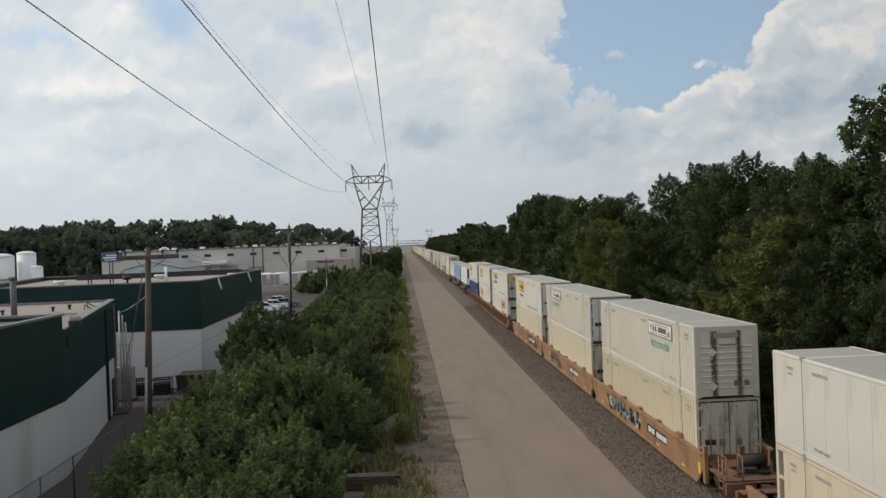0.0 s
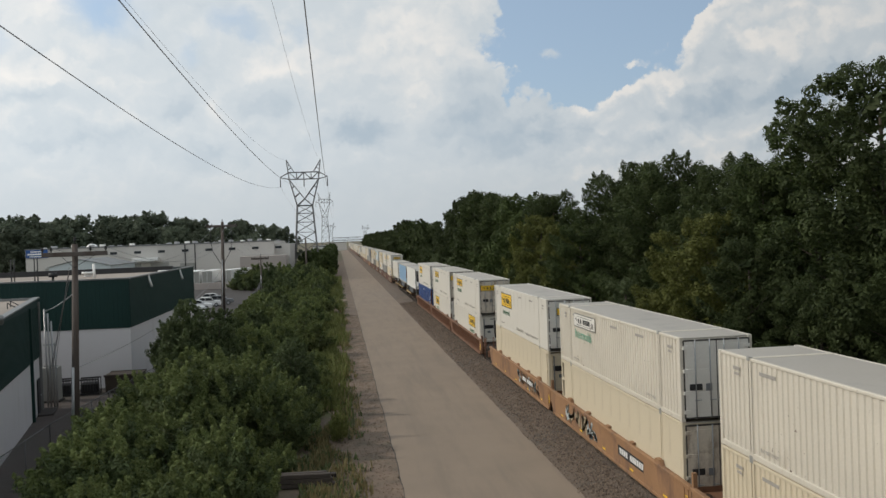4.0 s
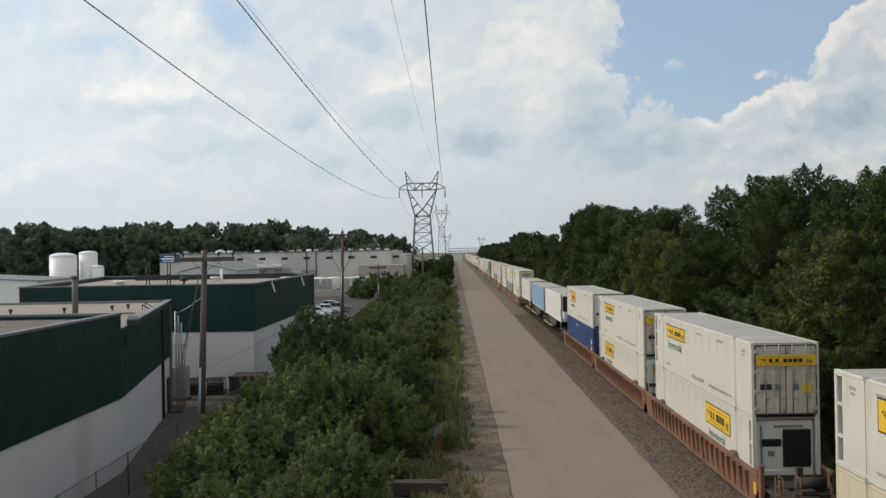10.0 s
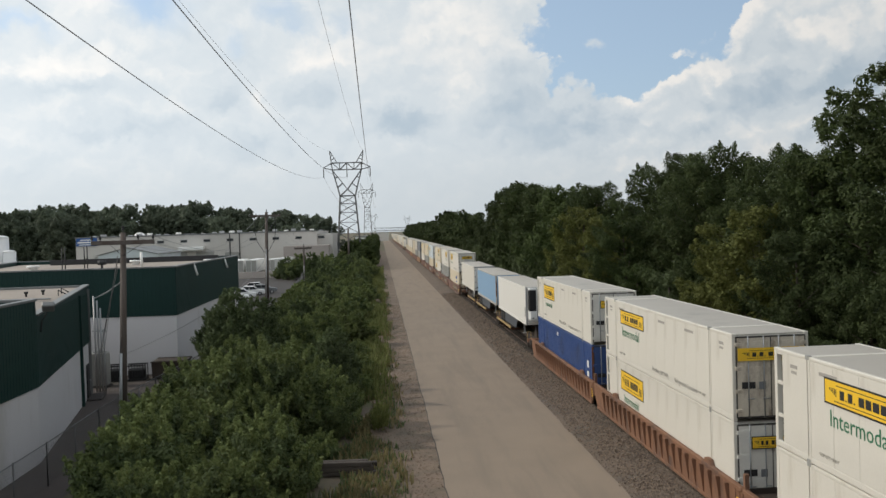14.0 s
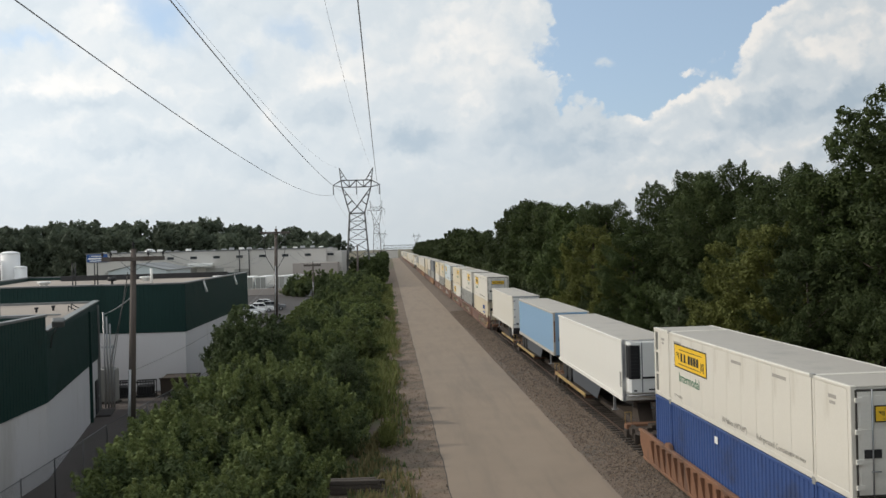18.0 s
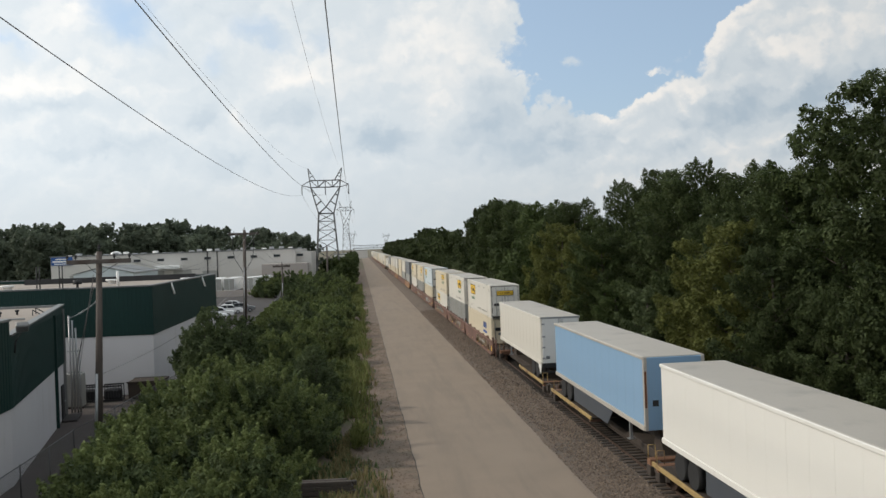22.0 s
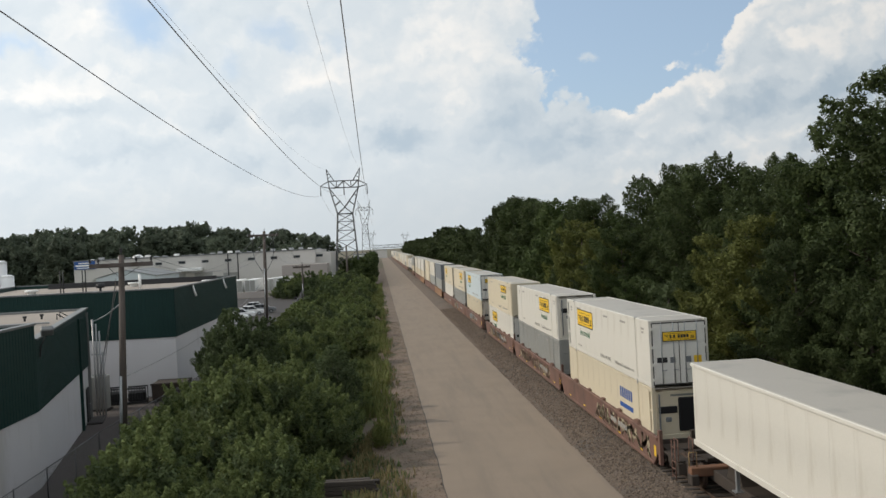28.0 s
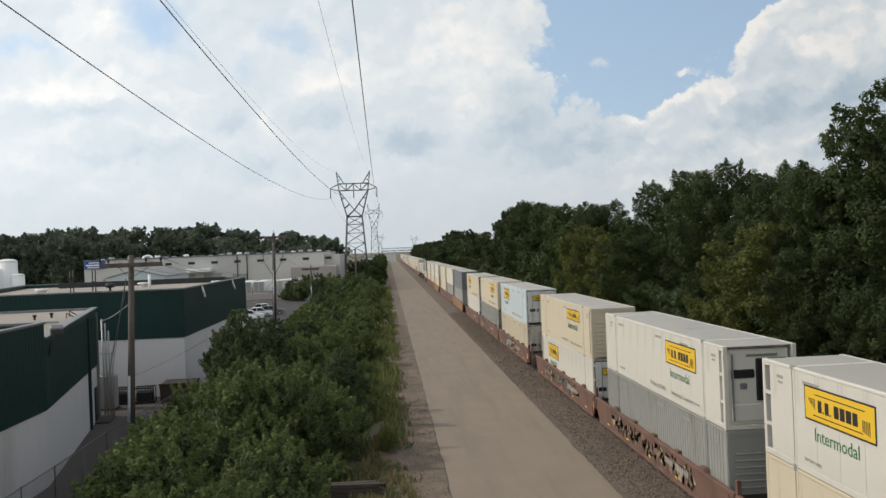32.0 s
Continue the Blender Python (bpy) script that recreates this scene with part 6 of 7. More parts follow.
        if last:
            part("draft_sill", boxes((-0.32, 0.32, LEN + 1.0, LEN + 3.35, 0.78, 1.06)), M["under"], c)
            part("buffer_beam", shape(rbox, -1.42, 1.42, LEN + 3.1, LEN + 3.25, 0.62, 1.1, 0.03), M[grime], c)
            part("crosswalk", shape(rbox, -1.35, 1.35, LEN + 2.6, LEN + 3.1, 1.1, 1.16, 0.01), M[grime], c)
            part("coupler", boxes((-0.16, 0.16, LEN + 3.3, LEN + 3.65, 0.72, 1.02)), M["under"], c)
            truck(c, LEN + 1.75)
        # stencilled marks as plain bars
        plate = part("mark_plate", boxes((-sx - 0.04, -sx - 0.032, 3.6, 6.6, 0.85, 1.25)), M["dark" if paint == "orange" else paint], c)
        x = -sx - 0.046
        for i, w in enumerate((0.28, 0.28, 0.28, 0.28, 0.0, 0.28, 0.28, 0.28, 0.28, 0.28, 0.28)):
            if w and style != "ribbed":
                part("mark_bar", boxes((x, x + 0.006, 6.4 - i * 0.26 - 0.2, 6.4 - i * 0.26, 0.93, 1.17)), M["paint" if paint == "orange" else "grey_ink"], plate)
        part("reflector", boxes((-sx - 0.036, -sx - 0.03, -0.7, -0.45, 0.75, 1.2)), M["yellow"], c, "yellow reflective strip")
        for y in (1.2, 4.8, 8.4, 12.0, 15.6):
            part("reflector", boxes((-sx - 0.036, -sx - 0.03, y, y + 0.4, 0.56, 0.64)), M["yellow"], c) if style != "ribbed" else None
        if paint_marks and style != "ribbed":
            scrawl(c, paint_marks, *{1: (8.0, 14.6), 2: (10.0, 15.0), 3: (2.0, 8.0), 4: (0.5, 9.5), 5: (4.0, 14.5), 6: (3.0, 15.0), 7: (6.0, 12.0)}[paint_marks], 0.62, 1.36, -sx - 0.038,
                   {1: ("graf", "graf2", "graf"), 2: ("graf", "graf4"), 3: ("graf", "graf5", "graf2"), 4: ("graf4", "graf4", "graf5"), 5: ("graf4", "graf", "graf4"), 6: ("graf4", "graf5", "graf5"), 7: ("graf", "graf4")}[paint_marks])
    return ride(c, y0, 0.0)


def trailer(y0, paint, nose, label):
    """A 53-foot highway trailer riding on a spine car; nose: which end has the front."""
    t = thing("highway_trailer", label, "trailer", "highway trailers on the train")
    z0, z1 = 2.3 - 1.2, 5.3 - 1.2            # heights over the deck at 1.2 m
    f = (lambda y: y) if nose == "near" else (lambda y: LEN - y)
    part("body", boxes((-HALF + 0.03, HALF - 0.03, 0.03, LEN - 0.03, z0 + 0.02, z1 - 0.03)), M[paint], t)
    part("roof", shape(rbox, -HALF + 0.01, HALF - 0.01, 0.0, LEN, z1 - 0.05, z1 + 0.004, 0.02), M["croof"], t, "dusty grey roof sheet")
    n = 13
    for i in range(n):
        ya, yb = 0.12 + (LEN - 0.24) * i / n, 0.12 + (LEN - 0.24) * (i + 1) / n
        o = part("side_panel", shared("trailer_panel", lambda: boxes((-0.012, 0.03, 0.009 if paint == "sky" else 0.003, (LEN - 0.24) / n - 0.003, z0 + 0.16, z1 - 0.14)), paint), None, t)
        o.matrix_basis = pose(-HALF + 0.012, ya, 0)
    for s in (-1, 1):
        part("bottom_rail", shape(rbox, s * HALF - 0.04, s * HALF + 0.03, 0.02, LEN - 0.02, z0 - 0.06, z0 + 0.15, 0.015), M["croof" if paint == "sky" else paint], t)
        part("top_rail", shape(rbox, s * HALF - 0.04, s * HALF + 0.03, 0.02, LEN - 0.02, z1 - 0.13, z1 - 0.01, 0.015), M["croof" if paint == "sky" else paint], t)
    for i in range(14):
        part("marker", shared("trailer_marker", lambda: boxes((-0.004, 0.004, -0.13, 0.13, -0.025, 0.025)), "graf4"), None, t).matrix_basis = pose(-HALF - 0.034, 0.8 + i * 1.12, z0 + 0.02)
    # running gear
    part("under_frame", boxes((-0.55, 0.55, 0.3, LEN - 0.3, z0 - 0.22, z0)), M["under"], t)
    for k in (13.2, 14.5):
        y = f(k)
        ax = part("axle", shape(rod, (-1.0, y, 0.52), (1.0, y, 0.52), 0.09, 8), M["under"], t)
        for x in (-1.12, -0.82, 0.82, 1.12):
            w = part("wheel", shared("trailer_tyre", lambda: shape(rod, (-0.13, 0, 0), (0.13, 0, 0), 0.51, 24), "tyre"), None, ax)
            w.matrix_basis = pose(x, y, 0.52)
    part("bogie", boxes((-0.5, 0.5, min(f(12.2), f(15.6)), max(f(12.2), f(15.6)), z0 - 0.5, z0 - 0.2)), M["under"], t)
    for x in (-0.95, 0.95):
        y = f(3.0)
        part("landing_leg", boxes((x - 0.06, x + 0.06, y - 0.06, y + 0.06, 0.1, z0), (x - 0.16, x + 0.16, y - 0.16, y + 0.16, 0.06, 0.1)), M["galv"], t)
    if nose == "near":
        part("side_skirt", shape(prism, [(f(4.6), z0 - 0.04), (f(12.0), z0 - 0.04), (f(12.0), 0.22), (f(5.6), 0.22)], "x", -HALF + 0.02, -HALF + 0.05), M["skirt"], t, "dark grey side skirt")
        part("nose_panel", shape(rbox, -HALF + 0.02, HALF - 0.02, -0.04, 0.04, z0 - 0.04, z1 - 0.04, 0.02), M[paint], t)
        for x in (-HALF, HALF - 0.14):
            part("nose_corner", boxes((x, x + 0.14, -0.06, 0.1, z0 - 0.05, z1 - 0.03)), M["croof" if paint == "sky" else "galv"], t)
        if paint == "sky":
            part("mark_bar", boxes((-HALF + 0.02, -HALF + 0.1, -0.072, -0.06, z0 + 0.9, z0 + 2.4)), M["rust"], t)
            part("dark_patch", boxes((-0.95, -0.7, -0.052, -0.044, z0 + 0.95, z0 + 1.2)), M["dark"], t)
        else:
            # cooling unit on the nose
            part("unit_housing", shape(rbox, -1.12, 1.12, -0.62, -0.03, z0 + 0.35, z1 - 0.02, 0.10), M["paint"], t, "white rounded cooling unit on the nose")
            part("grille", shape(rbox, -1.13, -0.5, -0.645, -0.05, z0 + 1.05, z1 - 0.16, 0.09), M["black"], t, "black louvred grille")
            part("grille", boxes((0.66, 1.08, -0.640, -0.60, z0 + 1.24, z1 - 0.3)), M["black"], t)
            part("band", boxes((-0.45, 1.12, -0.636, -0.60, z0 + 1.12, z0 + 1.22)), M["black"], t)
            part("divider", boxes((-0.50, -0.45, -0.636, -0.60, z0 + 0.45, z1 - 0.1)), M["cdark"], t)
            for i in range(7):
                part("louvre", boxes((-1.08, -0.54, -0.655, -0.64, z0 + 1.3 + i * 0.17, z0 + 1.33 + i * 0.17)), M["dark"], t)
            part("badge", boxes((-0.9, -0.75, -0.632, -0.618, z0 + 0.5, z0 + 0.58)), M["ink"], t)
            part("badge", boxes((-0.15, 0.15, -0.632, -0.618, z0 + 0.55, z0 + 0.62), (0.25, 0.5, -0.632, -0.618, z0 + 0.55, z0 + 0.62)), M["ink"], t)
            part("guard_rail", rods(((-1.2, -0.3, z0 + 0.3), (-1.2, -0.66, z0 + 0.32), 0.03), ((-1.2, -0.66, z0 + 0.32), (1.2, -0.66, z0 + 0.32), 0.03), ((1.2, -0.66, z0 + 0.32), (1.2, -0.3, z0 + 0.3), 0.03)), M["galv"], t)
            part("top_guard", rods(((-1.2, -0.2, z1 + 0.01), (-1.15, -0.6, z1 + 0.01), 0.03), ((-1.15, -0.6, z1 + 0.01), (1.15, -0.6, z1 + 0.01), 0.03)), M["galv"], t)
            part("side_plate", boxes((-HALF - 0.03, -HALF, 0.25, 0.45, z0 + 0.6, z0 + 1.35)), M["cgrey"], t)
    else:
        for s in (-1, 1):
            d = part("door", boxes((s * 0.6 - 0.58, s * 0.6 + 0.58, -0.05, 0.03, z0 + 0.05, z1 - 0.1)), M["paint"], t, "white rear door leaf")
            for zz in (0.3, 1.0, 1.7, 2.5):
                part("hinge", boxes((s * 1.13 - 0.1, s * 1.13 + 0.1, -0.075, -0.05, z0 + zz, z0 + zz + 0.1)), M["galv"], d)
            part("lock_rod", shape(rod, (s * 0.12, -0.08, z0 + 0.02), (s * 0.12, -0.08, z1 - 0.08), 0.025, 6), M["galv"], d)
        part("door_header", boxes((-HALF + 0.02, HALF - 0.02, -0.06, 0.04, z1 - 0.12, z1 - 0.01)), M["galv"], t)
        part("rear_bumper", boxes((-1.2, 1.2, 0.0, 0.1, 0.5, 0.62), (-0.9, -0.8, 0.0, 0.1, 0.6, z0), (0.8, 0.9, 0.0, 0.1, 0.6, z0)), M["dark"], t)
        part("rear_sill", boxes((-1.25, 1.25, -0.04, 0.08, z0 - 0.25, z0 + 0.02)), M["dark"], t)
        part("placard", boxes((-1.0, -0.75, -0.062, -0.052, z0 + 0.3, z0 + 0.5)), M["cdark"], t)
        part("mud_flap", shape(prism, [(f(16.0), z0), (f(14.9), z0), (f(15.6), 0.35)], "x", -HALF + 0.03, -HALF + 0.06), M["paint"], t)
    return ride(t, y0, 1.2)


def spine_car(y0, deck_near, first=True, last=True):
    """A skeletal flat car: a centre spine, a wheel deck with yellow side rails, a hitch for the trailer's nose."""
    c = thing("spine_car", "skeletal brown spine car with yellow side rails under a trailer", "railcar", "railcars")
    part("spine", shape(rbox, -0.45, 0.45, -0.8, LEN + 1.2, 0.62, 1.08, 0.04), M["under"], c)
    d0, d1 = (-0.6, 7.6) if deck_near else (8.2, 17.2)
    part("deck", boxes((-1.32, 1.32, d0, d1, 1.12, 1.18)), M["under"], c, "rusty brown wheel deck")
    for s in (-1, 1):
        part("side_rail", shape(rbox, s * 1.36 - 0.05, s * 1.36 + 0.05, d0, d1, 1.08, 1.26, 0.015), M["yrail"], c, "yellow side rail")
        for y in (d0 + 0.4, (d0 + d1) / 2, d1 - 0.5):
            part("outrigger", boxes((min(0, s * 1.34), max(0, s * 1.34), y - 0.09, y + 0.09, 0.92, 1.12)), M["brown"], c)
    h = 14.9 if deck_near else 1.2
    part("hitch", shape(prism, [(h - 0.7, 1.06), (h + 0.7, 1.06), (h + 0.2, 2.05), (h - 0.2, 2.05)], "x", -0.35, 0.35), M["under"], c)
    part("hitch_plate", shape(rbox, -0.55, 0.55, h - 0.45, h + 0.45, 2.03, 2.1, 0.03), M["under"], c)
    for y in (-0.3, LEN + 0.7):
        part("end_sill", shape(rbox, -1.3, 1.3, y - 0.2, y + 0.2, 0.85, 1.2, 0.03), M["brown"], c)
        part("grab_rail", rods(((-1.3, y, 1.2), (-1.3, y, 1.75), 0.02), ((-1.0, y, 1.2), (-1.0, y, 1.75), 0.02), ((-1.3, y, 1.75), (-1.0, y, 1.75), 0.02)), M["yrail"], c)
        part("step_box", shape(rbox, -1.36, -1.05, y - 0.35, y + 0.1, 0.55, 0.95, 0.03), M["under"], c)
    part("brake_rod", rods(((-0.5, 1.0, 0.75), (-0.5, LEN - 1, 0.75), 0.03)), M["under"], c)
    truck(c, -0.9)
    part("coupler", boxes((-0.16, 0.16, -2.6, -1.0, 0.72, 1.0), (-1.2, 1.2, -2.2, -1.9, 0.95, 1.1)) if first else boxes((-0.3, 0.3, -1.4, -0.7, 0.75, 1.02)), M["under"], c)
    if last:
        truck(c, LEN + 1.9)
        part("coupler", boxes((-0.16, 0.16, LEN + 1.2, LEN + 3.6, 0.72, 1.0), (-1.2, 1.2, LEN + 2.6, LEN + 2.9, 0.95, 1.1)), M["under"], c)
    return ride(c, y0, 0.0)


def stack(y0, car, up, low, **kw):
    well_car(y0, *car, **kw)
    container(y0, BASE, **low)
    container(y0, BASE + HIGH + 0.01, **up)


ORANGE, RIB, OXIDE = ("orange", "plain"), ("brown", "ribbed"), ("oxide", "plain")


def train():
    S = stack
    S(10.45, ORANGE, dict(front="near", board="yellow"), dict(paint="ccream"), first=False, last=True, paint_marks=7)
    S(34.0, ORANGE, dict(paint="crust", skin="corr", front="near", end="panel", board="faded", extra="rust"), dict(paint="ccream", skin="corr"), last=False, paint_marks=1)
    S(53.2, ORANGE, dict(paint="crust", skin="corr", board="faded"), dict(paint="ccream", lines=False), first=False, last=False, paint_marks=2)
    S(72.25, ORANGE, dict(board="yellow"), dict(paint="ccream", front="near", end="unit", lines=False), first=False, paint_marks=3)
    S(95.75, RIB, dict(board="wide"), dict(front="near", end="unit", board="yellow", lines=False), last=False)
    S(115.0, RIB, dict(board="wide"), dict(board="yellow", lines=False), first=False, last=False)
    S(134.35, RIB, dict(board="yellow"), dict(paint="cblue", skin="corr", lines=False), first=False)
    trailer(155.9, "twhite", "near", "white refrigerated highway trailer with a cooling unit")
    spine_car(155.9, False, last=False)
    trailer(174.1, "sky", "near", "faded sky blue highway trailer with panelled sides")
    spine_car(174.1, False, first=False, last=False)
    trailer(194.4, "cwhite", "far", "white highway trailer with closed rear doors")
    spine_car(194.4, True, first=False)
    S(215.5, OXIDE, dict(board="yellow"), dict(paint="ccream", front="near", end="unit", lines=False, label="cream refrigerated container with a blue emblem"), last=False, paint_marks=4)
    S(234.8, OXIDE, dict(front="near", end="unit", board="yellow"), dict(paint="cgrey", skin="corr", end="panel"), first=False, last=False, paint_marks=6)
    S(254.4, OXIDE, dict(paint="ccream", skin="smooth", front="near", end="panel", board="big"), dict(board="yellow", lines=False), first=False, paint_marks=5)
    S(277.6, OXIDE, dict(paint="cpale", board="yellow"), dict(paint="ccream", skin="corr"), last=False, paint_marks=7)
    S(296.4, OXIDE, dict(paint="ccream", front="near", end="panel", board="yellow"), dict(paint="cgrey", skin="corr"), first=False, last=False, paint_marks=2)
    S(315.4, OXIDE, dict(paint="ccream", board="yellow"), dict(lines=False), first=False)
    # the tail of the train, never near
    rng = random.Random(12)
    y = 340.2
    k = 0
    while y < 960:
        for i in range(3):
            up = "cdark" if k == 0 else rng.choice(("cwhite", "ccream", "cwhite", "ccream", "cgrey", "crust"))
            if y + 20 < 960 and not 478 < y < 520:
                S(y, rng.choice((OXIDE, ORANGE)) if i == 0 else OXIDE, dict(paint=up, near=False), dict(paint=rng.choice(("cwhite", "ccream", "cgrey", "ccream")), near=False), near=False)
            elif 478 < y < 520:
                trailer(y, rng.choice(("cwhite", "cwhite", "sky")), "near", "highway trailer far down the train")
                spine_car(y, False)
            y += 19.3
            k += 1
        y += 4.2
    # the emblem bars on the cream container and the stencils on the blue one
    for ob, x, y0, z in RIDERS:
        if y0 == 215.5 and "blue emblem" in ob["label"]:
            for i in range(6):
                part("emblem_bar", boxes((-HALF - 0.02, -HALF - 0.01, 5.0 - i * 0.36 - 0.21, 5.0 - i * 0.36, 1.75, 2.25)), M["btext"], ob)
            part("emblem_stripe", boxes((-HALF - 0.02, -HALF - 0.01, 2.9, 5.05, 1.28, 1.5)), M["btext"], ob)
        if y0 == 134.35 and "blue" in ob["label"]:
            part("mark_bar", boxes((-HALF - 0.012, -HALF - 0.004, 0.7, 1.1, 1.0, 1.3), (-HALF - 0.012, -HALF - 0.004, 0.7, 1.1, 1.5, 1.9)), M["paint"], ob)
            part("mark_bar", boxes((-HALF - 0.012, -HALF - 0.004, 9.0, 9.3, 2.3, 2.55)), M["paint"], ob)
            part("door_stripe", boxes((-HALF + 0.0, -HALF + 0.14, -0.03, -0.012, 0.1, HIGH - 0.1)), M["rust"], ob)


train()


# ---- trees and shrubs ----
def leaf_cloud(rng, blobs_, per, size, droop=0.3):
    """Leaves over the outer skins of many overlapping clumps, with a few large ones deep inside; each leaf is a small pointed blade."""
    g = np.random.RandomState(rng.randrange(1 << 30))
    cs = np.array([tuple(c) for c, r in blobs_])
    rs = np.array([r for c, r in blobs_])
    pts, outs, sizes = [], [], []
    for i in range(len(rs)):
        n = max(4, int(per * rs[i] ** 2))
        d = g.normal(size=(n, 3)) + (0, 0, 0.25)
        d /= np.linalg.norm(d, axis=1)[:, None]
        q = cs[i] + d * (rs[i] * (0.72 + 0.38 * g.random_sample((n, 1)) ** 0.8))
        near = np.linalg.norm(q[:, None, :] - cs[None, :, :], axis=2) / rs[None, :]
        near[:, i] = 9
        keep = near.min(axis=1) > 0.74
        pts.append(q[keep]), outs.append(d[keep]), sizes.append(np.full(keep.sum(), size))
        k = 3 + int(0.34 * per * rs[i] ** 2)
        d = g.normal(size=(k, 3))
        d /= np.linalg.norm(d, axis=1)[:, None]
        q = cs[i] + d * rs[i] * 0.66
        near = np.linalg.norm(q[:, None, :] - cs[None, :, :], axis=2) / rs[None, :]
        near[:, i] = 9
        keep = near.min(axis=1) > 0.62
        pts.append(q[keep]), outs.append(d[keep]), sizes.append(np.full(keep.sum(), size * 1.6))
    p, d, sz = np.vstack(pts), np.vstack(outs), np.concatenate(sizes)
    n = len(p)
    nrm = d * 1.0 + (0, 0, 0.3) + g.normal(size=(n, 3)) * 0.5
    nrm /= np.linalg.norm(nrm, axis=1)[:, None]
    u = np.cross(nrm, g.normal(size=(n, 3)))
    u /= np.linalg.norm(u, axis=1)[:, None]
    w = np.cross(nrm, u)
    sz = (sz * g.uniform(0.6, 1.35, n))[:, None]
    tip = p + u * sz
    tip[:, 2] -= sz[:, 0] * droop * g.random_sample(n)
    v = np.stack([p - u * sz - w * sz * 0.5, tip, p - u * sz * 0.5 + w * sz * 0.75], axis=1).reshape(-1, 3)
    return v.tolist(), np.arange(3 * n).reshape(-1, 3).tolist()


def mesh_from(name, verts, faces, material):
    data = bpy.data.meshes.new(name)
    data.from_pydata(verts, [], faces)
    data.materials.append(material)
    return data


def tree_kind(seed, h, spread, low, boughs, per, size, leaf, trunk_r=0.28, label="", blob=(0.5, 1.0), shoots=0.55, column=0.0):
    """A broadleaf tree h metres high: tapered trunk, boughs that reach out and up, each ending in a layered spray of leaf clumps, with dark gaps between.
    column: how far the lower boughs reach as wide as the middle ones."""
    rng = random.Random(seed)
    t = thing("tree", label or "tall broadleaf tree with a dense dark green crown", "tree")
    lean = Vector((rng.uniform(-0.6, 0.6), rng.uniform(-0.6, 0.6), 0))
    mid, tip = Vector((0, 0, h * 0.4)) + lean * 0.5, Vector((0, 0, h * 0.86)) + lean
    axis = lambda z: Vector((0, 0, z)) + lean * min(1.0, z / (h * 0.8))
    bm = bmesh.new()
    rod(bm, Vector((0, 0, -0.1)), mid, trunk_r, 8, trunk_r * 0.7)
    rod(bm, mid, tip, trunk_r * 0.7, 7, trunk_r * 0.18)
    bl, tips = [], []
    for i in range(boughs):
        f = (i + rng.uniform(0.1, 0.9)) / boughs
        k = math.sqrt(max(0.02, 1 - ((f - 0.42) / 0.62) ** 2))
        if f < 0.42:
            k = k + (1 - k) * column
        a = i * 2.39996 + rng.uniform(-0.5, 0.5)
        reach = spread * k * rng.uniform(0.62, 1.12)
        z = low + (h - low) * f
        d = Vector((math.cos(a), math.sin(a), 0))
        end = axis(z) + d * reach
        root = axis(max(low * 0.6, z - reach * rng.uniform(0.35, 0.8)))
        rod(bm, root, root.lerp(end, 0.8), trunk_r * 0.26 * (1.2 - f), 5, trunk_r * 0.05)
        wide = Vector((-d.y, d.x, 0))
        r0 = rng.uniform(*blob) * (1.12 - 0.35 * f)
        for j in range(6):
            u = (0.45, 0.62, 0.78, 0.9, 1.0, 0.84)[j]
            c = root.lerp(end, u) + wide * rng.uniform(-0.75, 0.75) * r0 * 1.5 + Vector((0, 0, rng.uniform(-0.45, 0.35) * r0))
            r = r0 * (1.12, 1.05, 0.95, 0.8, 0.6, 0.7)[j] * rng.uniform(0.8, 1.15)
            c.z = min(max(c.z, r * 0.6), h - r * 0.7)
            bl.append((c, r))
            if j > 2 and rng.random() < shoots:
                up = (d * rng.uniform(0.1, 0.8) + Vector((rng.uniform(-0.3, 0.3), rng.uniform(-0.3, 0.3), 1))).normalized()
                tips += [(c + up * r * (0.9 + 0.24 * q), r * (0.42 - 0.09 * q)) for q in range(3)]
    core = [(axis(low + (h - low) * q / 7), spread * 0.34 * (1 - 0.45 * q / 7)) for q in range(7)]
    v, f = leaf_cloud(rng, bl + tips, per, size)
    v2, f2 = leaf_cloud(rng, core, per * 0.12, size * 3.0)
    data = mesh_from("crown", v + v2, f + [[i + len(v) for i in q] for q in f2], M[leaf])
    part("crown", data, None, t)
    part("trunk", bm, M["bark"], t)
    return t


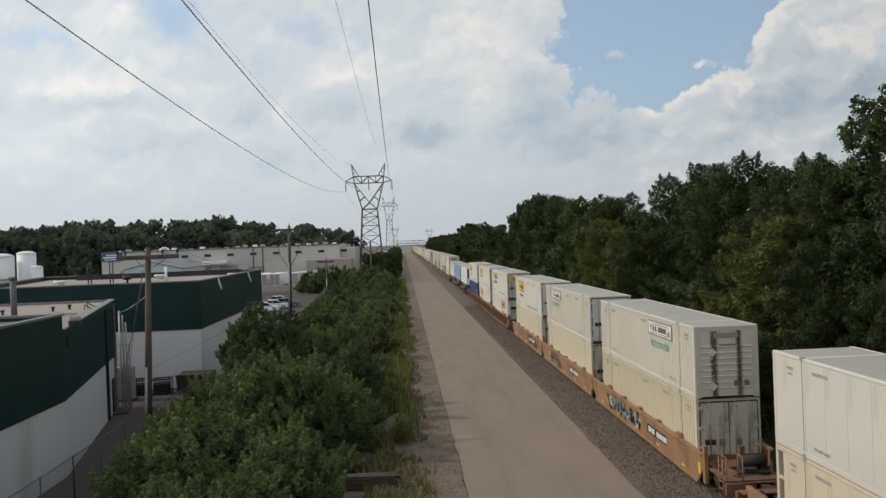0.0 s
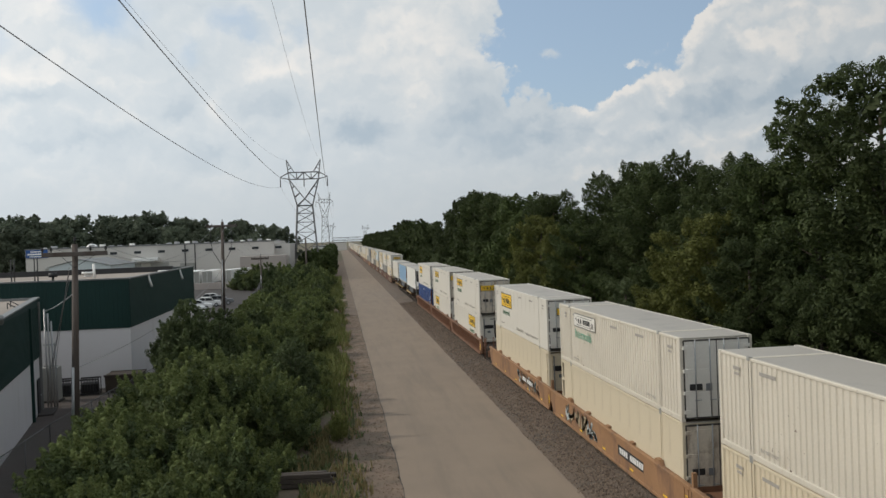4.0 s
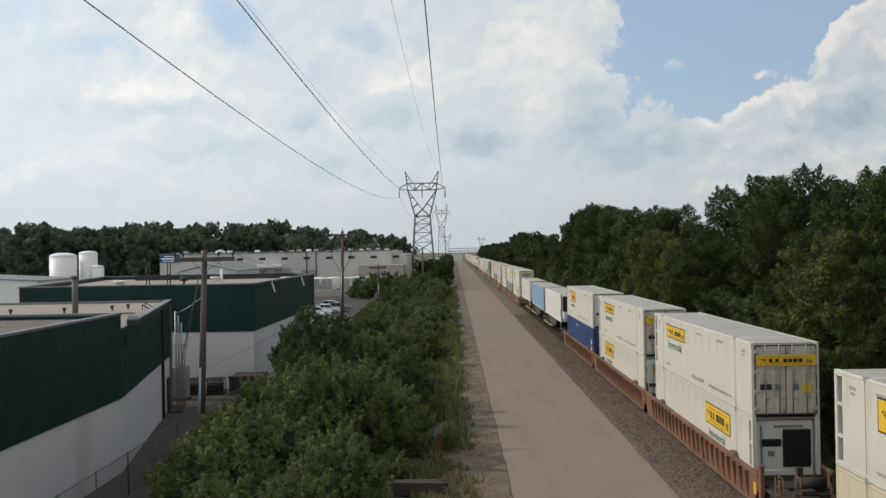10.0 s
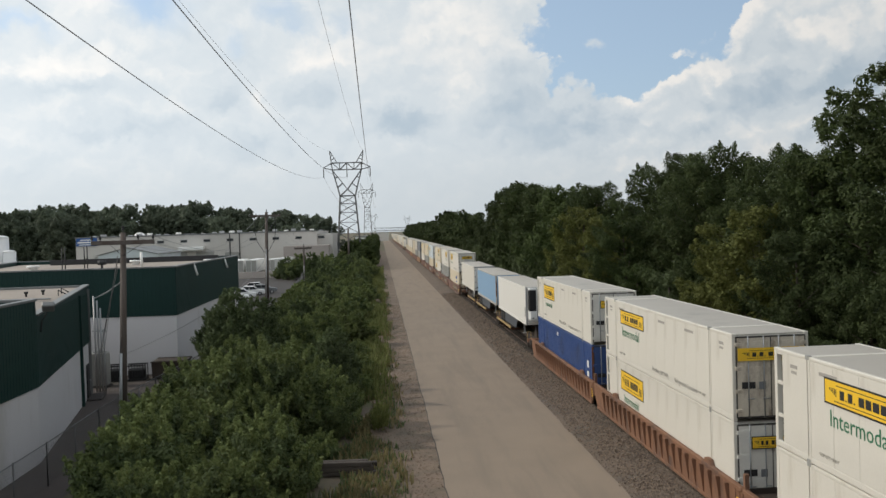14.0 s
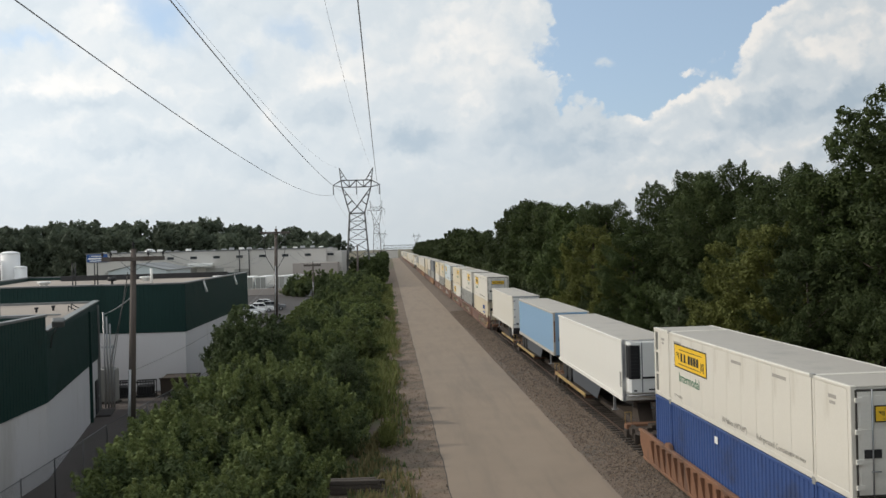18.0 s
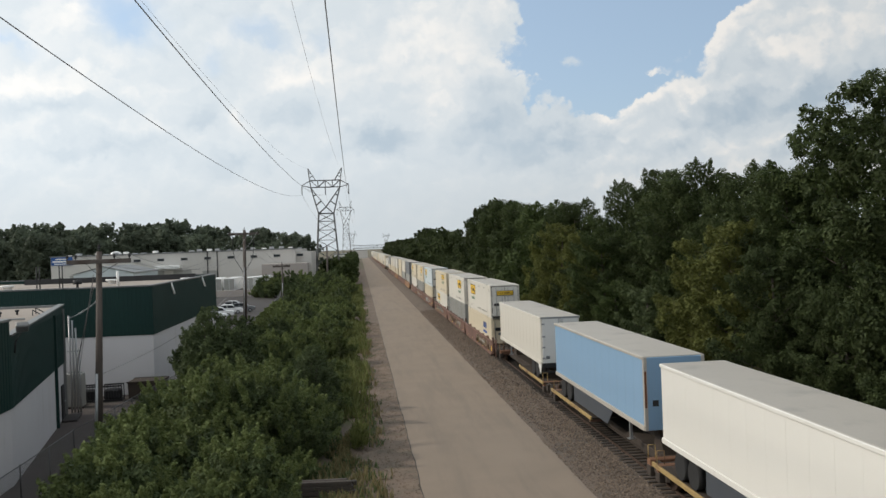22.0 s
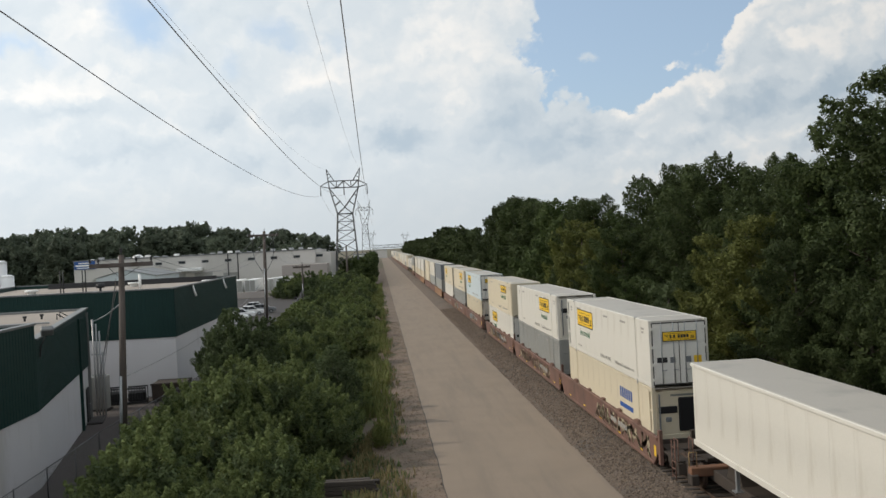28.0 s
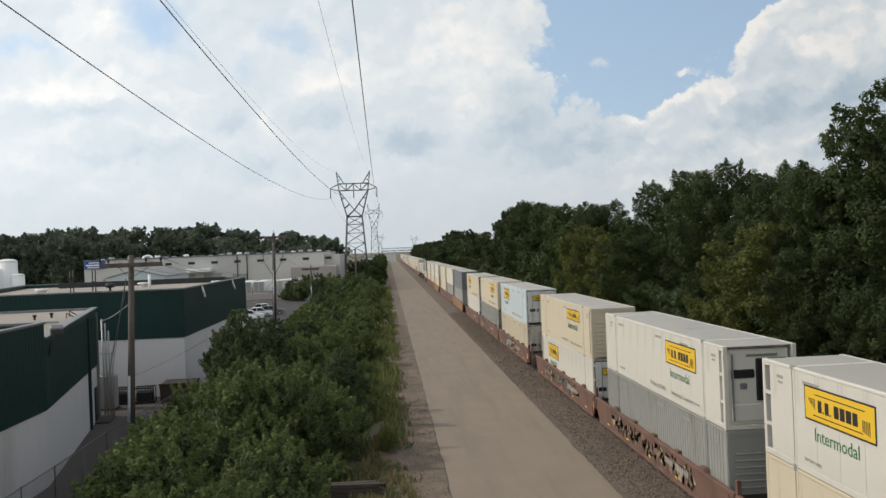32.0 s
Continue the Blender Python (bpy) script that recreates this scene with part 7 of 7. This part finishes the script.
def bush_kind(seed, h, spread, count, per, size, leaf, label, young="leaft", category="bush"):
    """A shrub of many arching stems, leafy to the ground."""
    rng = random.Random(seed)
    t = thing("bush", label, category)
    bl, tips = [], []
    bm = bmesh.new()
    for i in range(count):
        # an arching stem, leafy along its outer half, with a paler shoot at its end
        a, q = i * 2.39996 + rng.uniform(-0.4, 0.4), math.sqrt((i + 0.5) / count)
        d = Vector((math.cos(a), math.sin(a), 0))
        end = d * spread * q * rng.uniform(0.8, 1.12) + Vector((0, 0, h * (1 - 0.62 * q ** 1.8) * rng.uniform(0.72, 1.08)))
        s = d * 0.22 * spread * q + Vector((0, 0, -0.05))
        m2 = s.lerp(end, 0.55) + Vector((0, 0, 0.16 * h))
        if i % 3 == 0:
            rod(bm, s, m2, 0.045, 5, 0.03)
            rod(bm, m2, end, 0.03, 5, 0.01)
        side = Vector((-d.y, d.x, 0))
        for j in range(7):
            u = 0.3 + 0.7 * j / 6
            p = s.lerp(m2, u / 0.55) if u < 0.55 else m2.lerp(end, (u - 0.55) / 0.45)
            r = (0.62 - 0.40 * u) * rng.uniform(0.8, 1.25) * min(1.0, 0.45 + h / 6)
            p = p + side * rng.uniform(-0.35, 0.35) + d * rng.uniform(-0.1, 0.25)
            bl.append((Vector((p.x, p.y, max(0.2, p.z))), r))
        for j in range(2):
            up = (d * rng.uniform(0.0, 0.9) + Vector((rng.uniform(-0.5, 0.5), rng.uniform(-0.5, 0.5), 1))).normalized()
            o = end - d * 0.25 * j
            tips += [(o + up * (0.12 + 0.15 * k), 0.19 - 0.035 * k) for k in range(4)]
    core = [(Vector((0, 0, h * f)), spread * w) for f, w in ((0.15, 0.62), (0.35, 0.50), (0.55, 0.34))]
    v, f = leaf_cloud(rng, bl, per, size)
    v3, f3 = leaf_cloud(rng, core, per * 0.15, size * 2.6)
    v2, f2 = leaf_cloud(rng, tips, per * 1.6, size * 0.95)
    f = f + [[i + len(v) for i in q] for q in f3]
    v = v + v3
    data = mesh_from("foliage", v + v2, f + [[i + len(v) for i in q] for q in f2], M[leaf])
    data.materials.append(M[young])
    data.polygons.foreach_set("material_index", [0] * len(f) + [1] * len(f2))
    part("foliage", data, None, t)
    part("stem", bm, M["bark"], t)
    return t


def place(kinds, spots, group, seed):
    """Copies of some kinds at (x, y, scale, which) spots; the first use of each kind moves the original there."""
    rng = random.Random(seed)
    used = set()
    for x, y, s, which in spots:
        src = kinds[which]
        m = Matrix.LocRotScale((x, y, -0.05), Euler((0, 0, rng.uniform(0, math.tau))), (s * rng.uniform(0.92, 1.08), s * rng.uniform(0.92, 1.08), s))
        if which in used:
            o = copy_thing(src, m @ Matrix.Diagonal((*[1 / k for k in src.scale], 1)))
        else:
            o, used = src, used | {which}
            src.matrix_basis = m
        tagged(o, group=group)


def right_wood():
    dark = "tall dark green broadleaf tree behind the railway"
    olive = "olive green tree with lit sprays of leaves"
    kinds = [tree_kind(21, 15.4, 4.7, 1.0, 46, 620, 0.074, "leaf", label=dark, blob=(0.5, 1.0)),
             tree_kind(22, 14.6, 5.0, 0.8, 46, 620, 0.074, "leaf", label=dark, blob=(0.55, 1.05), column=0.4),
             tree_kind(23, 15.8, 4.4, 1.4, 44, 620, 0.074, "leaf2", label=dark, blob=(0.45, 0.95), shoots=0.8),
             tree_kind(24, 11.0, 3.3, 0.4, 34, 640, 0.072, "leaf3", label=olive, blob=(0.45, 0.85), shoots=0.5, column=0.6),
             tree_kind(25, 7.0, 2.4, 0.3, 24, 640, 0.068, "leaf4", label="young bushy grey-green tree at the foot of the wood", blob=(0.4, 0.7), column=0.5),
             tree_kind(26, 15.4, 4.8, 1.0, 36, 170, 0.135, "leaf", label=dark, blob=(0.7, 1.3)),
             tree_kind(27, 14.6, 5.0, 0.8, 36, 160, 0.14, "leaf2", label=dark, blob=(0.7, 1.3), column=0.4),
             tree_kind(28, 13.0, 4.2, 0.6, 34, 160, 0.14, "leaf3", label=olive, blob=(0.6, 1.2), column=0.5),
             tree_kind(29, 6.5, 2.6, 0.3, 20, 150, 0.14, "leaf4", label="young bushy grey-green tree at the foot of the wood", blob=(0.45, 0.8), column=0.5),
             tree_kind(30, 15.0, 5.4, 1.0, 26, 34, 0.32, "leaf", label=dark, blob=(0.9, 1.7)),
             tree_kind(45, 14.6, 1.9, 8.0, 15, 200, 0.10, "leaf4", label="thin half-bare tree rising above its neighbours", blob=(0.22, 0.42), shoots=0.9)]
    # x, y, scale, kind: the fronts that can be told apart, then the wood behind them
    spots = [(24.0, 29.0, 1.12, 1), (24.0, 35.0, 1.12, 0), (23.3, 40.0, 1.03, 2), (23.8, 45.4, 0.95, 1), (24.0, 51.5, 0.93, 0), (23.5, 58.5, 1.03, 1), (24.0, 66, 0.99, 0),
             (23.8, 73.5, 1.03, 1), (24.0, 82.5, 0.82, 2), (22.8, 91, 0.98, 1), (23, 22, 1.12, 5), (22, 15, 1.12, 9),
             (19.8, 43.8, 0.98, 3), (19.6, 49.0, 0.90, 3), (19.0, 56.0, 1.0, 4), (18.9, 33, 0.55, 1), (19.2, 38.4, 0.62, 0), (19.0, 62.5, 0.45, 2), (19.8, 68, 0.7, 2), (19.6, 74, 0.98, 3),
             (19.2, 80, 0.5, 0), (20.0, 86.5, 1.08, 3), (20.3, 94, 1.0, 3), (19.5, 27, 0.6, 0), (22.4, 93.0, 1.0, 10)]
    rng = random.Random(77)
    y = 99.0
    while y < 640:
        s = rng.uniform(0.95, 1.05) * (0.95 if y < 118 else 1.06 if y < 150 else 0.80 if y < 190 else 0.88 if y < 255 else 1.0 if y < 300 else 0.86)
        spots.append((21.8 + rng.uniform(-1.0, 1.2), y, s, rng.choice((5, 6, 6, 5, 7)) if y < 190 else 9))
        if y < 220:
            spots.append((19.2 + rng.uniform(-0.5, 0.5), y + 3, rng.uniform(0.8, 1.2), 8))
        y += rng.uniform(6.0, 8.5) * (1 if y < 200 else 1.45)
    for y in range(12, 300, 8):
        spots.append((30.5 + rng.uniform(-1.5, 1.5), y + rng.uniform(-2, 2), rng.uniform(0.95, 1.05) * (1.15 if y < 38 else 0.9 if y < 72 else 0.74), 5 if 30 < y < 75 else 9))
    place(kinds, spots, "trees behind the railway", 5)


def left_scrub():
    lab = "dense green shrub of leafy shoots beside the road"
    deep = "dark green shrub standing among paler ones"
    kinds = [bush_kind(31, 3.6, 2.1, 44, 820, 0.056, "leafb", lab), bush_kind(32, 4.2, 2.3, 48, 820, 0.056, "leafb", lab),
             bush_kind(33, 2.8, 2.2, 42, 820, 0.056, "leafm", lab), bush_kind(34, 4.6, 2.0, 44, 700, 0.062, "leafm", deep, "leafb"),
             bush_kind(35, 3.6, 2.4, 34, 170, 0.12, "leafb", lab), bush_kind(36, 3.2, 2.4, 34, 170, 0.12, "leafw", lab),
             bush_kind(38, 4.2, 2.3, 34, 170, 0.12, "leafm", "dark green shrub in the thicket", "leafb"), bush_kind(37, 1.7, 1.2, 24, 620, 0.058, "leafb", "low green shrub at the verge")]
    rng = random.Random(9)
    spots = []
    for y, x0, x1, s in ((28, -7.9, -5.0, 0.95), (31.5, -8.8, -4.6, 1.0), (35, -9.5, -4.2, 1.0), (38.5, -10.1, -3.9, 1.0), (42, -10.3, -3.7, 1.0), (46, -10.2, -3.4, 1.0),
                         (50, -9.8, -3.1, 1.02), (54, -9.8, -2.5, 1.0), (58.5, -10.2, -2.3, 0.95), (63, -10.8, -2.6, 0.88), (68, -11.2, -2.9, 0.80), (73, -11.4, -3.3, 0.74)):
        x = x0 + rng.uniform(0, 0.6)
        while x <= x1 + 0.3:
            dark = x > x1 - 1.4 and 46 < y < 62
            spots.append((x, y + rng.uniform(-1.3, 1.3), s * rng.choice((0.6, 0.78, 0.92, 1.04, 1.2)) * (0.66 if dark else 0.78 if x > x1 - 1.4 else 1.0), 3 if dark else rng.choice((0, 1, 2, 0, 1))))
            x += rng.uniform(1.9, 2.6)
        spots.append((x1 + 1.0 + rng.uniform(-0.3, 0.2), y + rng.uniform(-1.5, 1.5), rng.uniform(0.5, 0.9), 7))
    spots += [(-10.7, 33.5, 0.9, 7), (-11.4, 37, 1.1, 7), (-12.0, 41, 1.0, 7), (-12.0, 45, 1.2, 7), (-11.8, 49.5, 1.1, 7), (-12.0, 54, 1.2, 7)]
    spots += [(-10.4, 61, 1.25, 3), (-11.6, 64.5, 1.12, 3), (-9.0, 63, 1.1, 3), (-3.6, 53.0, 0.72, 3), (-3.8, 48.5, 0.68, 3)]
    spots += [(-20.5, 192, 1.1, 6), (-17.6, 190, 1.4, 4), (-15.0, 188, 1.3, 6), (-13.4, 194, 1.5, 5), (-22.6, 196, 0.8, 5)]
    y = 78.0
    while y < 250:
        x = -11.5 + rng.uniform(0, 1)
        while x < (-2.9 if y < 110 else -2.5):
            spots.append((x, y + rng.uniform(-1.5, 1.5), rng.choice((0.5, 0.64, 0.8, 0.95)) if y < 150 else rng.uniform(0.7, 1.2), rng.choice((4, 4, 5, 5, 6))))
            x += rng.uniform(1.9, 2.7)
        y += 4.2 if y < 130 else 6.5
    place(kinds, spots, "shrubs beside the road", 6)


def left_trees():
    lab = "distant broadleaf tree in green woodland, haze put into its leaf colour"
    # the leaf colour of these trees carries the haze
    kinds = [tree_kind(41, 20, 8.5, 2, 30, 22, 0.42, "leaf_hazed", 0.4, lab, (1.3, 2.4), 0.3, 0.5), tree_kind(42, 18, 9.0, 2, 30, 22, 0.42, "leaf_hazed", 0.4, lab, (1.3, 2.4), 0.3, 0.5),
             tree_kind(43, 19, 7.5, 2, 28, 22, 0.42, "leaf_hazed", 0.4, lab, (1.2, 2.2), 0.3, 0.5)]
    rng = random.Random(14)
    spots = []
    x = -200
    while x < -30:
        k = 1.03 if x < -60 else 0.88
        spots.append((x, 330 + rng.uniform(-8, 8), rng.uniform(1.0, 1.15) * k, rng.choice((0, 1, 2))))
        spots.append((x + 4, 316 + rng.uniform(-5, 5), rng.uniform(0.8, 1.0) * k, rng.choice((0, 1, 2))))
        if x < -88:
            spots.append((x + 2, 268 + rng.uniform(-14, 10), rng.uniform(0.85, 1.02), rng.choice((0, 1, 2))))
        x += rng.uniform(6.0, 9.0)
    spots += [(-30, 300, 0.72, 1), (-25, 305, 0.8, 0), (-21, 312, 0.85, 1), (-36, 330, 0.75, 0)]
    # trees between the road and the pylons, then the far end of the line
    small = [tree_kind(44, 8.5, 3.0, 0.6, 20, 80, 0.24, "leaf2", 0.2, "dark green tree among scrub by the pylon", (0.5, 0.95), 0.5, 0.5)]
    y = 225
    sp2 = []
    while y < 640:
        sp2.append((-3.4 + rng.uniform(-1.2, 0.8), y, rng.uniform(0.6, 0.95), 0))
        sp2.append((-9 + rng.uniform(-3, 3), y + 40, rng.uniform(0.6, 0.85), 0))
        y += rng.uniform(9, 14)
    place(kinds, spots, "far woodland", 7)
    place(small, sp2, "trees by the pylons", 8)


right_wood()
left_scrub()
left_trees()


# ---- what moves: the train rolls towards the camera ----
def motions():
    times = [0, 1, 2, 3, 4, 5, 6, 7, 8, 9, 10, 11, 12, 13, 14, 16, 18, 20, 22, 24, 26, 28, 30, 32]
    for ob, x, y0, z in RIDERS:
        walk(ob, [(t, pose(x, y0 - way_gone(t), z)) for t in times])
    for wheel, y in WHEELS:
        walk(wheel, [(i / 10, pose(0, y, 0.457, math.degrees(way_gone(i / 10) / 0.457))) for i in range(321)])


motions()
